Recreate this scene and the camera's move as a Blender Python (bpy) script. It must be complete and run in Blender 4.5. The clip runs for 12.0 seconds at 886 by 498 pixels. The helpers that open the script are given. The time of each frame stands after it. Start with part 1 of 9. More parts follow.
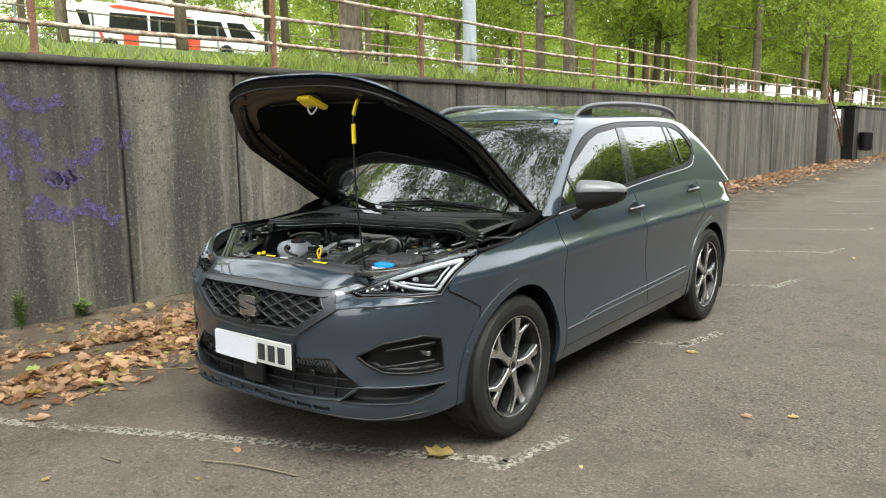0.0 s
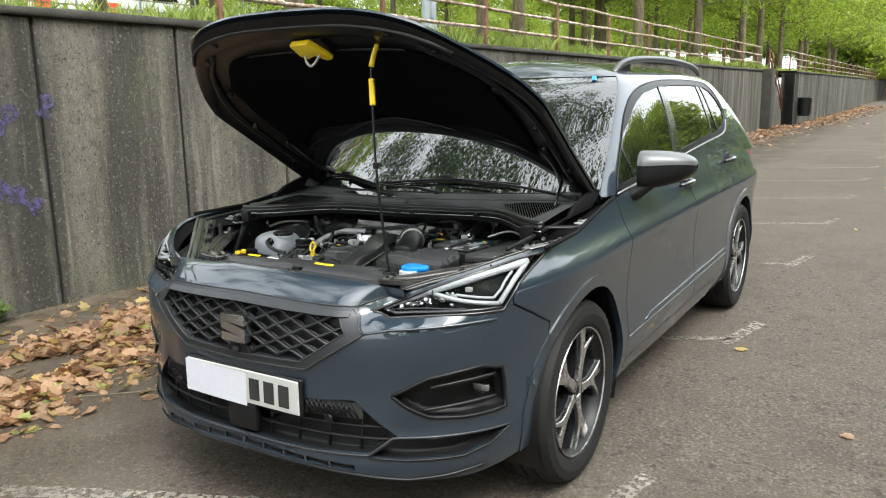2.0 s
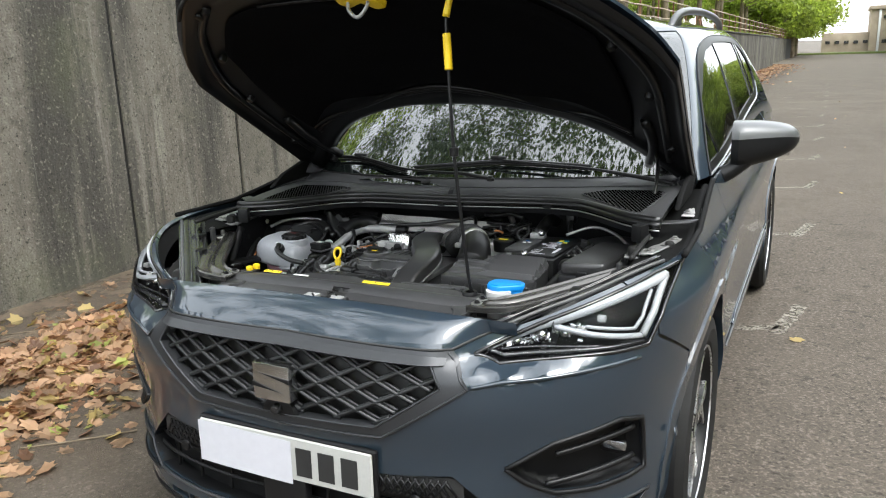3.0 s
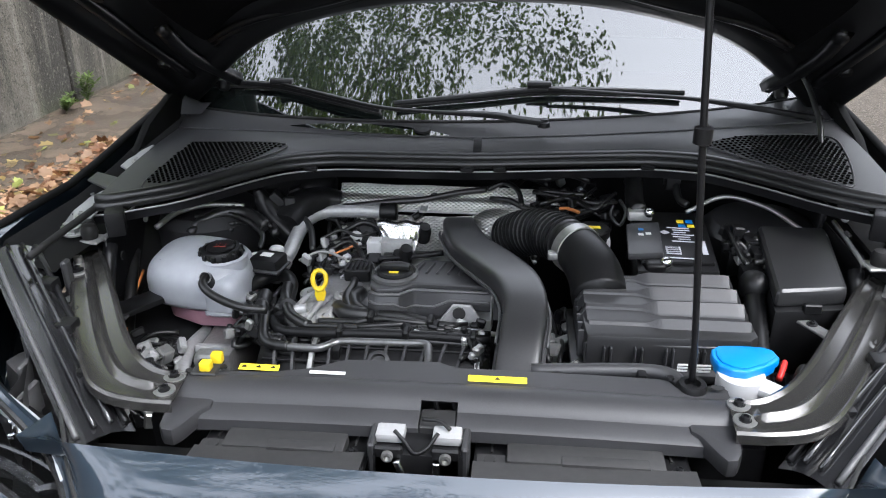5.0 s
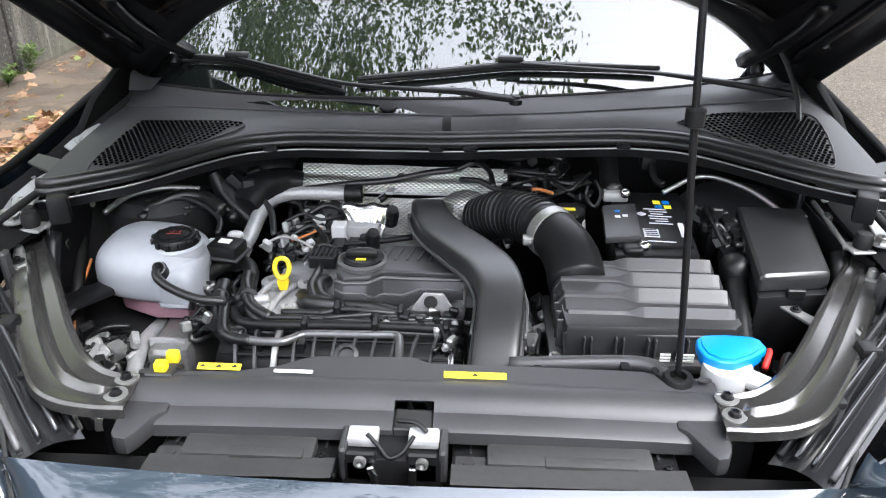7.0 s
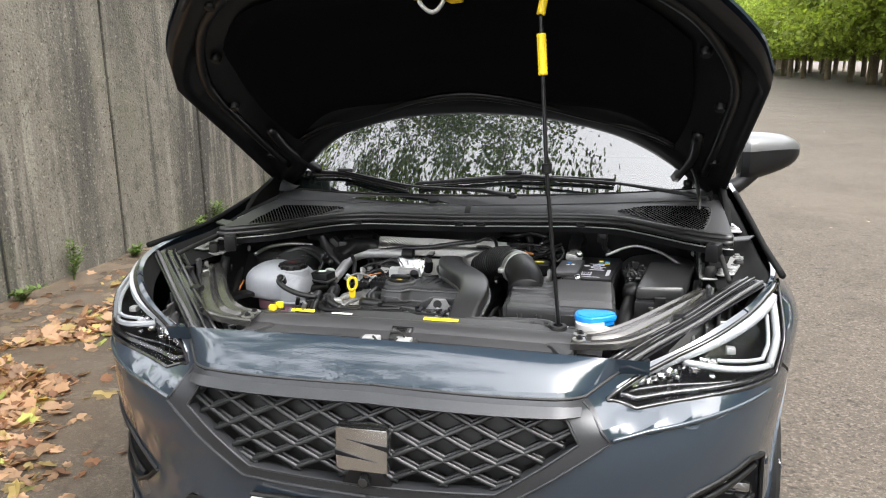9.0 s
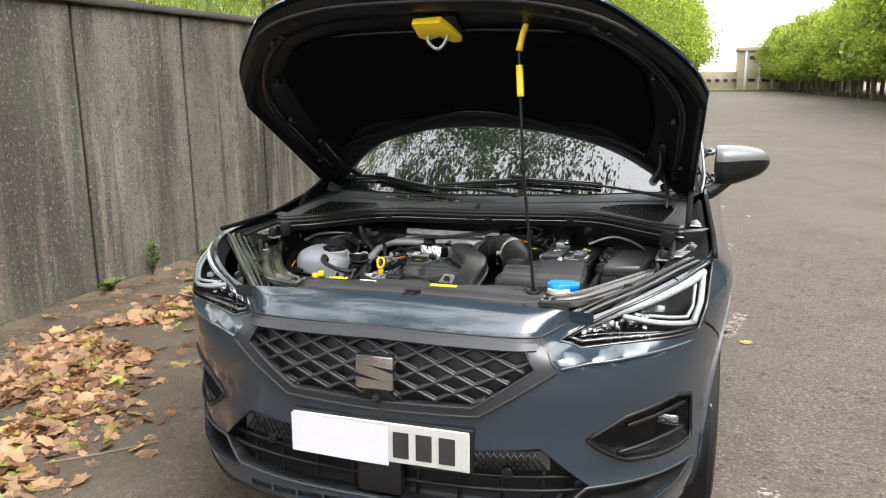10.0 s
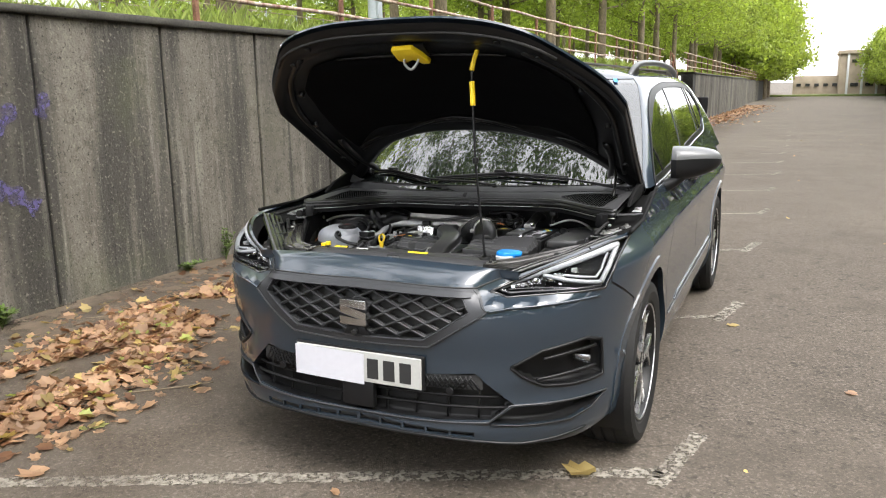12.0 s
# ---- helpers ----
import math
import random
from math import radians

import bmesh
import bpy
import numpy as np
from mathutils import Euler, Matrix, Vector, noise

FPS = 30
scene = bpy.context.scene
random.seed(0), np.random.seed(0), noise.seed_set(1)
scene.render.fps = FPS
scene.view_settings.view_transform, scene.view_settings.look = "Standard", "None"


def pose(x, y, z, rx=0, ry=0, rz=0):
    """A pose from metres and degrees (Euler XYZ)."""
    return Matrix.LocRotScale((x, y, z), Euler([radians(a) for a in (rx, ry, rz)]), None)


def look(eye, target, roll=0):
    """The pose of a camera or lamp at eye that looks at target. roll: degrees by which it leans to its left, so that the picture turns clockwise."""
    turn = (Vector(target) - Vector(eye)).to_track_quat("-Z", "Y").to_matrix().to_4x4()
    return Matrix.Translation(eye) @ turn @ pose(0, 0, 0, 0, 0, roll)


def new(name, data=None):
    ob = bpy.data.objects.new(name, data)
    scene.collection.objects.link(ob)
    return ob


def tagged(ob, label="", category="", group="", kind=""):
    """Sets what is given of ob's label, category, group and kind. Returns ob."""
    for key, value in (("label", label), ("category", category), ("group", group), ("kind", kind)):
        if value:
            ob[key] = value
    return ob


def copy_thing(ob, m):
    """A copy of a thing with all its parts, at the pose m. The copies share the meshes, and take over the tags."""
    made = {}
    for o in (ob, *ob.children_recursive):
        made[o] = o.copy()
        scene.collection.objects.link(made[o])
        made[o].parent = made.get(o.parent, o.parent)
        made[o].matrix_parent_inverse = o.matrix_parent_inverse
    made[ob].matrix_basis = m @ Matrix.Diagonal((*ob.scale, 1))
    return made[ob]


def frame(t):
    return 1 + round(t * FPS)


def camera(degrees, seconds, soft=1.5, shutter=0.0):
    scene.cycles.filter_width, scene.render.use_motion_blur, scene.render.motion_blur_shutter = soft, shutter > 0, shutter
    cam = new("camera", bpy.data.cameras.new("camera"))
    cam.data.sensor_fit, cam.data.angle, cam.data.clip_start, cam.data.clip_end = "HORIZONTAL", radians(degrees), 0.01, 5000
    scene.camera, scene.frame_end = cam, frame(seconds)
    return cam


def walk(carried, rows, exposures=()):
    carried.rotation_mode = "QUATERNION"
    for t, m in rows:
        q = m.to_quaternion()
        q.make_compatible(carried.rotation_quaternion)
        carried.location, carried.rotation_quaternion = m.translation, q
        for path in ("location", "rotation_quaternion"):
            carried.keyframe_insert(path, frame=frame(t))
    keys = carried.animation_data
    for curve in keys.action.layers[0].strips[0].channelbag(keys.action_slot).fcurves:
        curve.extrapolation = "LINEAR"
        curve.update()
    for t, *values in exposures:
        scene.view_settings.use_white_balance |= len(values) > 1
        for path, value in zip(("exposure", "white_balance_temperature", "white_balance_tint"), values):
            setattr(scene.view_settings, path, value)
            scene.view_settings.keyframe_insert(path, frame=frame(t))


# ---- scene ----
cam = camera(59.0, 12.0, soft=1.1)
PATH = [
    (0, (2.835, -3.151, 1.538), (1.647, -1.574, 1.218), -0.8),
    (0.5, (2.824, -3.109, 1.53), (1.643, -1.529, 1.199), -0.7),
    (1, (2.626, -3.002, 1.506), (1.487, -1.394, 1.158), -0.9),
    (1.5, (2.312, -2.883, 1.509), (1.23, -1.243, 1.14), -1.1),
    (2, (1.952, -2.661, 1.494), (0.912, -1.0, 1.095), -1.1),
    (2.5, (1.542, -2.494, 1.482), (0.578, -0.797, 1.043), -1.4),
    (3, (1.175, -2.297, 1.491), (0.317, -0.558, 1.002), -1.9),
    (5, (0.091, -1.45, 1.533), (-0.096, 0.348, 0.678), -0.6),
    (5.5, (0.011, -1.303, 1.519), (-0.071, 0.468, 0.593), -0.0),
    (6, (-0.015, -1.248, 1.513), (-0.01, 0.494, 0.53), 0.5),
    (6.5, (0.01, -1.276, 1.515), (-0.012, 0.467, 0.536), 0.5),
    (7, (0.065, -1.376, 1.522), (-0.017, 0.399, 0.604), 0.3),
    (9, (0.507, -2.246, 1.485), (0.045, -0.358, 1.011), -0.7),
    (9.5, (0.639, -2.524, 1.486), (0.111, -0.645, 1.047), -0.9),
    (10, (0.809, -2.74, 1.496), (0.199, -0.883, 1.073), -0.6),
    (10.5, (1.075, -2.924, 1.494), (0.388, -1.09, 1.088), -0.6),
    (11, (1.239, -3.094, 1.504), (0.503, -1.277, 1.109), -0.7),
    (11.5, (1.35, -3.224, 1.515), (0.572, -1.424, 1.124), -0.7),
    (12, (1.444, -3.24, 1.517), (0.627, -1.46, 1.111), -0.9),
]
walk(cam, [(t, look(eye, target, roll)) for t, eye, target, roll in PATH], exposures=[(0, 1.28, 6450, 5), (3, 1.25, 6300, 7), (5, 1.45, 6000, 12), (6, 1.75, 6050, 12), (7, 1.98, 6100, 12), (9, 1.7, 6500, 11), (12, 1.38, 6550, 11)])

# ---- sky and sun: bright overcast day ----
world = bpy.data.worlds.new("sky")
scene.world = world
world.use_nodes = True
wn, wl = world.node_tree.nodes, world.node_tree.links
sky = wn.new("ShaderNodeTexSky")
sky.sky_type, sky.sun_disc = "NISHITA", False
sky.sun_elevation, sky.sun_rotation = radians(58), radians(120)
sky.air_density, sky.dust_density, sky.ozone_density = 1.0, 4.0, 1.0
pale = wn.new("ShaderNodeHueSaturation")
pale.inputs["Saturation"].default_value = 0.2
pale.inputs["Value"].default_value = 2.2
wl.new(sky.outputs["Color"], pale.inputs["Color"])
cloud = wn.new("ShaderNodeMix")
cloud.data_type = "RGBA"
cloud.inputs[0].default_value = 0.5
cloud.inputs[7].default_value = (11.0, 11.2, 11.5, 1)
wl.new(pale.outputs["Color"], cloud.inputs[6])
wl.new(cloud.outputs[2], wn["Background"].inputs["Color"])
wn["Background"].inputs["Strength"].default_value = 0.15
sun = new("sun", bpy.data.lights.new("sun", "SUN"))
sun.data.energy, sun.data.angle, sun.data.color = 0.8, radians(24), (1.0, 0.96, 0.9)
sun.matrix_world = look((12, -8, 22), (0, 0, 0))

# ---- materials ----
def material(name, c1, c2=None, rough=0.5, metal=0.0, scale=6.0, fine=60.0, bump=0.0, coat=0.0, spread=0.5, stretch=(1, 1, 1), rough_vary=0.08, spec=0.5, vary=0.0, contrast=0.25):
    """A surface of two colours mixed by a coarse and a fine noise, with relief, at real size."""
    m = bpy.data.materials.new(name)
    m.use_nodes = True
    n, l = m.node_tree.nodes, m.node_tree.links
    p = n["Principled BSDF"]
    p.inputs["Metallic"].default_value = metal
    p.inputs["Coat Weight"].default_value = coat
    p.inputs["Coat Roughness"].default_value = 0.03
    p.inputs["Specular IOR Level"].default_value = spec
    where = n.new("ShaderNodeTexCoord")
    place = n.new("ShaderNodeMapping")
    place.inputs["Scale"].default_value = stretch
    l.new(where.outputs["Object"], place.inputs["Vector"])
    big, small = n.new("ShaderNodeTexNoise"), n.new("ShaderNodeTexNoise")
    big.inputs["Scale"].default_value, small.inputs["Scale"].default_value = scale, fine
    big.inputs["Detail"].default_value, small.inputs["Detail"].default_value = 4, 3
    for t in (big, small):
        l.new(place.outputs["Vector"], t.inputs["Vector"])
    both = n.new("ShaderNodeMix")
    both.data_type = "FLOAT"
    both.inputs[0].default_value = spread
    l.new(big.outputs["Fac"], both.inputs[2])
    l.new(small.outputs["Fac"], both.inputs[3])
    ramp = n.new("ShaderNodeValToRGB")
    ramp.color_ramp.elements[0].position, ramp.color_ramp.elements[1].position = 0.5 - contrast, 0.5 + contrast
    ramp.color_ramp.elements[0].color = (*c1, 1)
    ramp.color_ramp.elements[1].color = (*(c2 or c1), 1)
    l.new(both.outputs[0], ramp.inputs["Fac"])
    out = ramp.outputs["Color"]
    if vary:
        info, hsv, rng = n.new("ShaderNodeObjectInfo"), n.new("ShaderNodeHueSaturation"), n.new("ShaderNodeMapRange")
        rng.inputs["To Min"].default_value, rng.inputs["To Max"].default_value = 1 - vary, 1 + vary
        l.new(info.outputs["Random"], rng.inputs["Value"])
        l.new(rng.outputs["Result"], hsv.inputs["Value"])
        l.new(out, hsv.inputs["Color"])
        out = hsv.outputs["Color"]
    l.new(out, p.inputs["Base Color"])
    r = n.new("ShaderNodeMapRange")
    r.inputs["To Min"].default_value, r.inputs["To Max"].default_value = max(0.0, rough - rough_vary), min(1.0, rough + rough_vary)
    l.new(both.outputs[0], r.inputs["Value"])
    l.new(r.outputs["Result"], p.inputs["Roughness"])
    if bump:
        b = n.new("ShaderNodeBump")
        b.inputs["Strength"].default_value, b.inputs["Distance"].default_value = 0.6, bump
        l.new(both.outputs[0], b.inputs["Height"])
        l.new(b.outputs["Normal"], p.inputs["Normal"])
    return m


def mix_nodes(m):
    return m.node_tree.nodes, m.node_tree.links, m.node_tree.nodes["Principled BSDF"]


# ---- mesh tools ----
def obj(name, bm, mat, parent=None, label="", sharp=0.6, flat=False):
    me = bpy.data.meshes.new(name)
    if not flat:
        for e in bm.edges:
            e.smooth = len(e.link_faces) != 2 or e.calc_face_angle(0.0) < sharp
        for f in bm.faces:
            f.smooth = True
    bm.to_mesh(me)
    bm.free()
    for one in mat if isinstance(mat, (list, tuple)) else [mat]:
        me.materials.append(one)
    ob = new(name, me)
    if parent is not None:
        ob.parent = parent
    if label:
        ob["label"] = label
    return ob


part = obj


def thing(name, label, category, at=(0, 0, 0), group="", kind=""):
    e = new(name)
    e.empty_display_size = 0.1
    e.location = at
    return tagged(e, label, category, group, kind)


def curve(points, n=8):
    """A smooth line through points (Catmull-Rom), n steps each."""
    p = [Vector(q) for q in points]
    p = [2 * p[0] - p[1]] + p + [2 * p[-1] - p[-2]]
    out = []
    for i in range(1, len(p) - 2):
        for k in range(n):
            t = k / n
            a, b, c, d = p[i - 1 : i + 3]
            out.append(0.5 * (2 * b + (c - a) * t + (2 * a - 5 * b + 4 * c - d) * t * t + (3 * b - a - 3 * c + d) * t**3))
    out.append(p[-2])
    return out


def tube(points, r, bm=None, seg=8, smooth=6, ends=True, ridges=0, ridge=0.0):
    """A pipe along a smooth line; r is one radius or one for each point."""
    bm = bm or bmesh.new()
    radii = r if isinstance(r, (list, tuple)) else [r] * len(points)
    line = curve([(*p, w) if False else p for p, w in zip(points, radii)], smooth) if smooth > 1 else [Vector(p) for p in points]
    n = len(line)
    rr = [float(np.interp(i / (n - 1) * (len(points) - 1), range(len(points)), radii)) for i in range(n)]
    up = None
    rings = []
    for i, p in enumerate(line):
        d = (line[min(i + 1, n - 1)] - line[max(i - 1, 0)]).normalized()
        if up is None:
            up = d.orthogonal().normalized()
        up = (up - d * up.dot(d)).normalized()
        side = d.cross(up)
        w = rr[i] * (1 + (ridge if ridges and i % 2 else 0))
        rings.append([bm.verts.new(p + w * (math.cos(a) * up + math.sin(a) * side)) for a in [2 * math.pi * k / seg for k in range(seg)]])
    for a, b in zip(rings, rings[1:]):
        for k in range(seg):
            bm.faces.new((a[k], a[(k + 1) % seg], b[(k + 1) % seg], b[k]))
    if ends:
        bm.faces.new(rings[0][::-1])
        bm.faces.new(rings[-1])
    return bm


def box(c, s, bm=None, bevel=0.0, turn=None, taper=1.0, seg=2):
    """A box of size s at c with rounded edges; taper narrows its top."""
    own = bmesh.new()
    bmesh.ops.create_cube(own, size=1.0)
    for v in own.verts:
        k = taper if v.co.z > 0 else 1.0
        v.co = Vector((v.co.x * s[0] * k, v.co.y * s[1] * k, v.co.z * s[2]))
    if bevel:
        bmesh.ops.bevel(own, geom=own.edges[:], offset=min(bevel, 0.45 * min(s)), segments=seg, affect="EDGES", profile=0.6)
    own.transform(Matrix.Translation(c) @ (turn or Matrix.Identity(4)))
    return join(bm, own)


def join(bm, own):
    if bm is None:
        return own
    me = bpy.data.meshes.new("tmp")
    own.to_mesh(me)
    own.free()
    bm.from_mesh(me)
    bpy.data.meshes.remove(me)
    return bm


def prism(poly, d0, d1, axis="y", bm=None, bevel=0.0, seg=2):
    """A flat outline pushed along an axis from d0 to d1. Outline in the other two axes, in x y z order."""
    put = {"x": lambda a, b, d: (d, a, b), "y": lambda a, b, d: (a, d, b), "z": lambda a, b, d: (a, b, d)}[axis]
    own = bmesh.new()
    low = [own.verts.new(put(a, b, d0)) for a, b in poly]
    top = [own.verts.new(put(a, b, d1)) for a, b in poly]
    n = len(poly)
    own.faces.new(low)
    own.faces.new(top)
    for i in range(n):
        own.faces.new((low[i], low[(i + 1) % n], top[(i + 1) % n], top[i]))
    bmesh.ops.recalc_face_normals(own, faces=own.faces[:])
    if bevel:
        bmesh.ops.bevel(own, geom=[e for e in own.edges if e.calc_face_angle(0) > 0.5], offset=bevel, segments=seg, affect="EDGES", profile=0.6, clamp_overlap=True)
    return join(bm, own)


def lathe(profile, m=None, seg=32, bm=None, cap=True):
    """Turns a profile of (radius, height) round the z axis, placed by m."""
    own = bmesh.new()
    rings = [[own.verts.new((r * math.cos(2 * math.pi * k / seg), r * math.sin(2 * math.pi * k / seg), h)) for k in range(seg)] for r, h in profile]
    for a, b in zip(rings, rings[1:]):
        for k in range(seg):
            own.faces.new((a[k], a[(k + 1) % seg], b[(k + 1) % seg], b[k]))
    if cap:
        own.faces.new(rings[0][::-1])
        own.faces.new(rings[-1])
    bmesh.ops.recalc_face_normals(own, faces=own.faces[:])
    if m is not None:
        own.transform(m)
    return join(bm, own)


def grid(fn, us, vs, bm=None):
    """A sheet of fn(u, v) over two lists."""
    own = bmesh.new()
    rows = [[own.verts.new(fn(u, v)) for u in us] for v in vs]
    for a, b in zip(rows, rows[1:]):
        for i in range(len(us) - 1):
            own.faces.new((a[i], a[i + 1], b[i + 1], b[i]))
    return join(bm, own)


def inside(poly, a, b):
    hit = False
    for (x0, y0), (x1, y1) in zip(poly, poly[1:] + poly[:1]):
        if (y0 > b) != (y1 > b) and a < (x1 - x0) * (b - y0) / (y1 - y0) + x0:
            hit = not hit
    return hit


def cut(bm, poly, axis, keep=lambda c: True, lift=False):
    """Cuts an outline, seen along an axis, out of a sheet. Returns the piece cut out (if lift) as a mesh of its own."""
    i, j = {"x": (1, 2), "y": (0, 2), "z": (0, 1)}[axis]
    along = Vector([1.0 if k == axis else 0.0 for k in "xyz"])
    lo = [min(p[k] for p in poly) - 1e-3 for k in (0, 1)]
    hi = [max(p[k] for p in poly) + 1e-3 for k in (0, 1)]
    for p, q in zip(poly, poly[1:] + poly[:1]):
        faces = []
        for f in bm.faces:
            if not keep(f.calc_center_median()):
                continue
            a = [v.co[i] for v in f.verts]
            b = [v.co[j] for v in f.verts]
            if max(a) >= lo[0] and min(a) <= hi[0] and max(b) >= lo[1] and min(b) <= hi[1]:
                faces.append(f)
        way, at = Vector((0, 0, 0)), Vector((0, 0, 0))
        way[i], way[j], at[i], at[j] = q[0] - p[0], q[1] - p[1], p[0], p[1]
        if way.length < 1e-6:
            continue
        geom = set(faces)
        geom.update(e for f in faces for e in f.edges)
        geom.update(v for f in faces for v in f.verts)
        bmesh.ops.bisect_plane(bm, geom=list(geom), dist=1e-5, plane_co=at, plane_no=way.cross(along).normalized())
    gone = [f for f in bm.faces if keep(c := f.calc_center_median()) and inside(poly, c[i], c[j])]
    piece = None
    if lift:
        piece = bmesh.new()
        made = {}
        for f in gone:
            for v in f.verts:
                if v not in made:
                    made[v] = piece.verts.new(v.co)
            piece.faces.new([made[v] for v in f.verts])
    bmesh.ops.delete(bm, geom=gone, context="FACES")
    return piece


def thicken(bm, d):
    """Gives a sheet a depth d, against its normals."""
    bm.normal_update()
    front, rim = bm.faces[:], [e for e in bm.edges if len(e.link_faces) == 1]
    back = {v: bm.verts.new(v.co - v.normal * d) for v in bm.verts[:]}
    for f in front:
        bm.faces.new([back[v] for v in reversed(f.verts)])
    for e in rim:
        f = e.link_faces[0]
        vs = list(f.verts)
        a, b = e.verts
        if vs[(vs.index(a) + 1) % len(vs)] != b:
            a, b = b, a
        bm.faces.new((b, a, back[a], back[b]))
    bm.normal_update()
    return bm


def shifted(bm, d):
    """A copy of a sheet moved by d along its normals (a number) or by a vector."""
    own = bm.copy()
    own.normal_update()
    moves = [(v, v.normal * d if isinstance(d, (int, float)) else Vector(d)) for v in own.verts]
    for v, m in moves:
        v.co += m
    return own


def mirrored(bm):
    """The same mesh on the other side of x = 0."""
    own = bm.copy()
    own.transform(Matrix.Diagonal((-1, 1, 1, 1)))
    bmesh.ops.reverse_faces(own, faces=own.faces[:])
    return own


def ease(t, a, b):
    t = min(1.0, max(0.0, (t - a) / (b - a)))
    return t * t * (3 - 2 * t)


def table(x, *pairs):
    """A smooth value between given ones."""
    xs, ys = [p[0] for p in pairs], [p[1] for p in pairs]
    if x <= xs[0]:
        return ys[0]
    if x >= xs[-1]:
        return ys[-1]
    i = max(k for k in range(len(xs) - 1) if xs[k] <= x)
    t = (x - xs[i]) / (xs[i + 1] - xs[i])
    slope = [(ys[min(k + 1, len(xs) - 1)] - ys[max(k - 1, 0)]) / (xs[min(k + 1, len(xs) - 1)] - xs[max(k - 1, 0)]) for k in (i, i + 1)]
    h = xs[i + 1] - xs[i]
    return (2 * t**3 - 3 * t**2 + 1) * ys[i] + (t**3 - 2 * t**2 + t) * h * slope[0] + (-2 * t**3 + 3 * t**2) * ys[i + 1] + (t**3 - t**2) * h * slope[1]

# ---- surfaces of the place ----
def layered(name, layers, rough=0.9, bump=0.004, bump_scale=200.0, fleck=None, vary=0.0):
    """A weathered surface: a first colour, then stains laid over it, each (colour, noise scale, stretch, from, to, strength) and, if coarse, its detail."""
    m = bpy.data.materials.new(name)
    m.use_nodes = True
    n, l = m.node_tree.nodes, m.node_tree.links
    p = n["Principled BSDF"]
    p.inputs["Roughness"].default_value = rough
    p.inputs["Specular IOR Level"].default_value = 0.3
    where = n.new("ShaderNodeTexCoord")
    out = None
    for i, (colour, scale, stretch, lo, hi, strength, *fine) in enumerate(layers):
        place, tex = n.new("ShaderNodeMapping"), n.new("ShaderNodeTexNoise")
        place.inputs["Scale"].default_value = stretch
        place.inputs["Location"].default_value = (3.1 * i, 7.7 * i, 1.3 * i)
        tex.inputs["Scale"].default_value, tex.inputs["Detail"].default_value, tex.inputs["Roughness"].default_value = scale, fine[0] if fine else 6, 0.62
        l.new(where.outputs["Object"], place.inputs["Vector"])
        l.new(place.outputs["Vector"], tex.inputs["Vector"])
        mask, mix = n.new("ShaderNodeMapRange"), n.new("ShaderNodeMix")
        mask.inputs["From Min"].default_value, mask.inputs["From Max"].default_value, mask.inputs["To Max"].default_value = lo, hi, strength
        l.new(tex.outputs["Fac"], mask.inputs["Value"])
        mix.data_type = "RGBA"
        l.new(mask.outputs["Result"], mix.inputs[0])
        if out is None:
            mix.inputs[6].default_value = (*[c * 0.7 for c in colour], 1)
        else:
            l.new(out, mix.inputs[6])
        mix.inputs[7].default_value = (*colour, 1)
        out = mix.outputs[2]
    if fleck:
        colour, scale, size, strength = fleck
        spots, mask, mix = n.new("ShaderNodeTexVoronoi"), n.new("ShaderNodeMapRange"), n.new("ShaderNodeMix")
        spots.inputs["Scale"].default_value = scale
        l.new(where.outputs["Object"], spots.inputs["Vector"])
        mask.inputs["From Min"].default_value, mask.inputs["From Max"].default_value = size, size * 0.6
        mask.inputs["To Max"].default_value = strength
        l.new(spots.outputs["Distance"], mask.inputs["Value"])
        mix.data_type = "RGBA"
        l.new(mask.outputs["Result"], mix.inputs[0])
        l.new(out, mix.inputs[6])
        mix.inputs[7].default_value = (*colour, 1)
        out = mix.outputs[2]
    if vary:
        info, hsv, rng = n.new("ShaderNodeObjectInfo"), n.new("ShaderNodeHueSaturation"), n.new("ShaderNodeMapRange")
        rng.inputs["To Min"].default_value, rng.inputs["To Max"].default_value = 1 - vary, 1 + vary
        l.new(info.outputs["Random"], rng.inputs["Value"])
        l.new(rng.outputs["Result"], hsv.inputs["Value"])
        l.new(out, hsv.inputs["Color"])
        out = hsv.outputs["Color"]
    l.new(out, p.inputs["Base Color"])
    grain, b = n.new("ShaderNodeTexNoise"), n.new("ShaderNodeBump")
    grain.inputs["Scale"].default_value, grain.inputs["Detail"].default_value = bump_scale, 5
    l.new(where.outputs["Object"], grain.inputs["Vector"])
    b.inputs["Strength"].default_value, b.inputs["Distance"].default_value = 0.9, bump
    l.new(grain.outputs["Fac"], b.inputs["Height"])
    l.new(b.outputs["Normal"], p.inputs["Normal"])
    return m


M_ASPHALT = layered("worn_asphalt", [((0.088, 0.073, 0.058), 60, (1, 1, 1), 0.35, 0.65, 1.0), ((0.165, 0.140, 0.113), 75, (1, 1, 1), 0.53, 0.62, 0.85), ((0.020, 0.017, 0.013), 48, (1, 1, 1), 0.56, 0.66, 0.85), ((0.022, 0.018, 0.014), 16, (1, 1, 1), 0.59, 0.66, 0.7), ((0.118, 0.099, 0.078), 0.5, (1, 1, 1), 0.45, 0.7, 0.5), ((0.050, 0.041, 0.031), 1.6, (1, 1, 1), 0.50, 0.72, 0.6), ((0.028, 0.023, 0.018), 6, (1, 1, 1), 0.60, 0.72, 0.35)], bump=0.006, bump_scale=160, fleck=((0.19, 0.175, 0.15), 55, 0.16, 0.35))
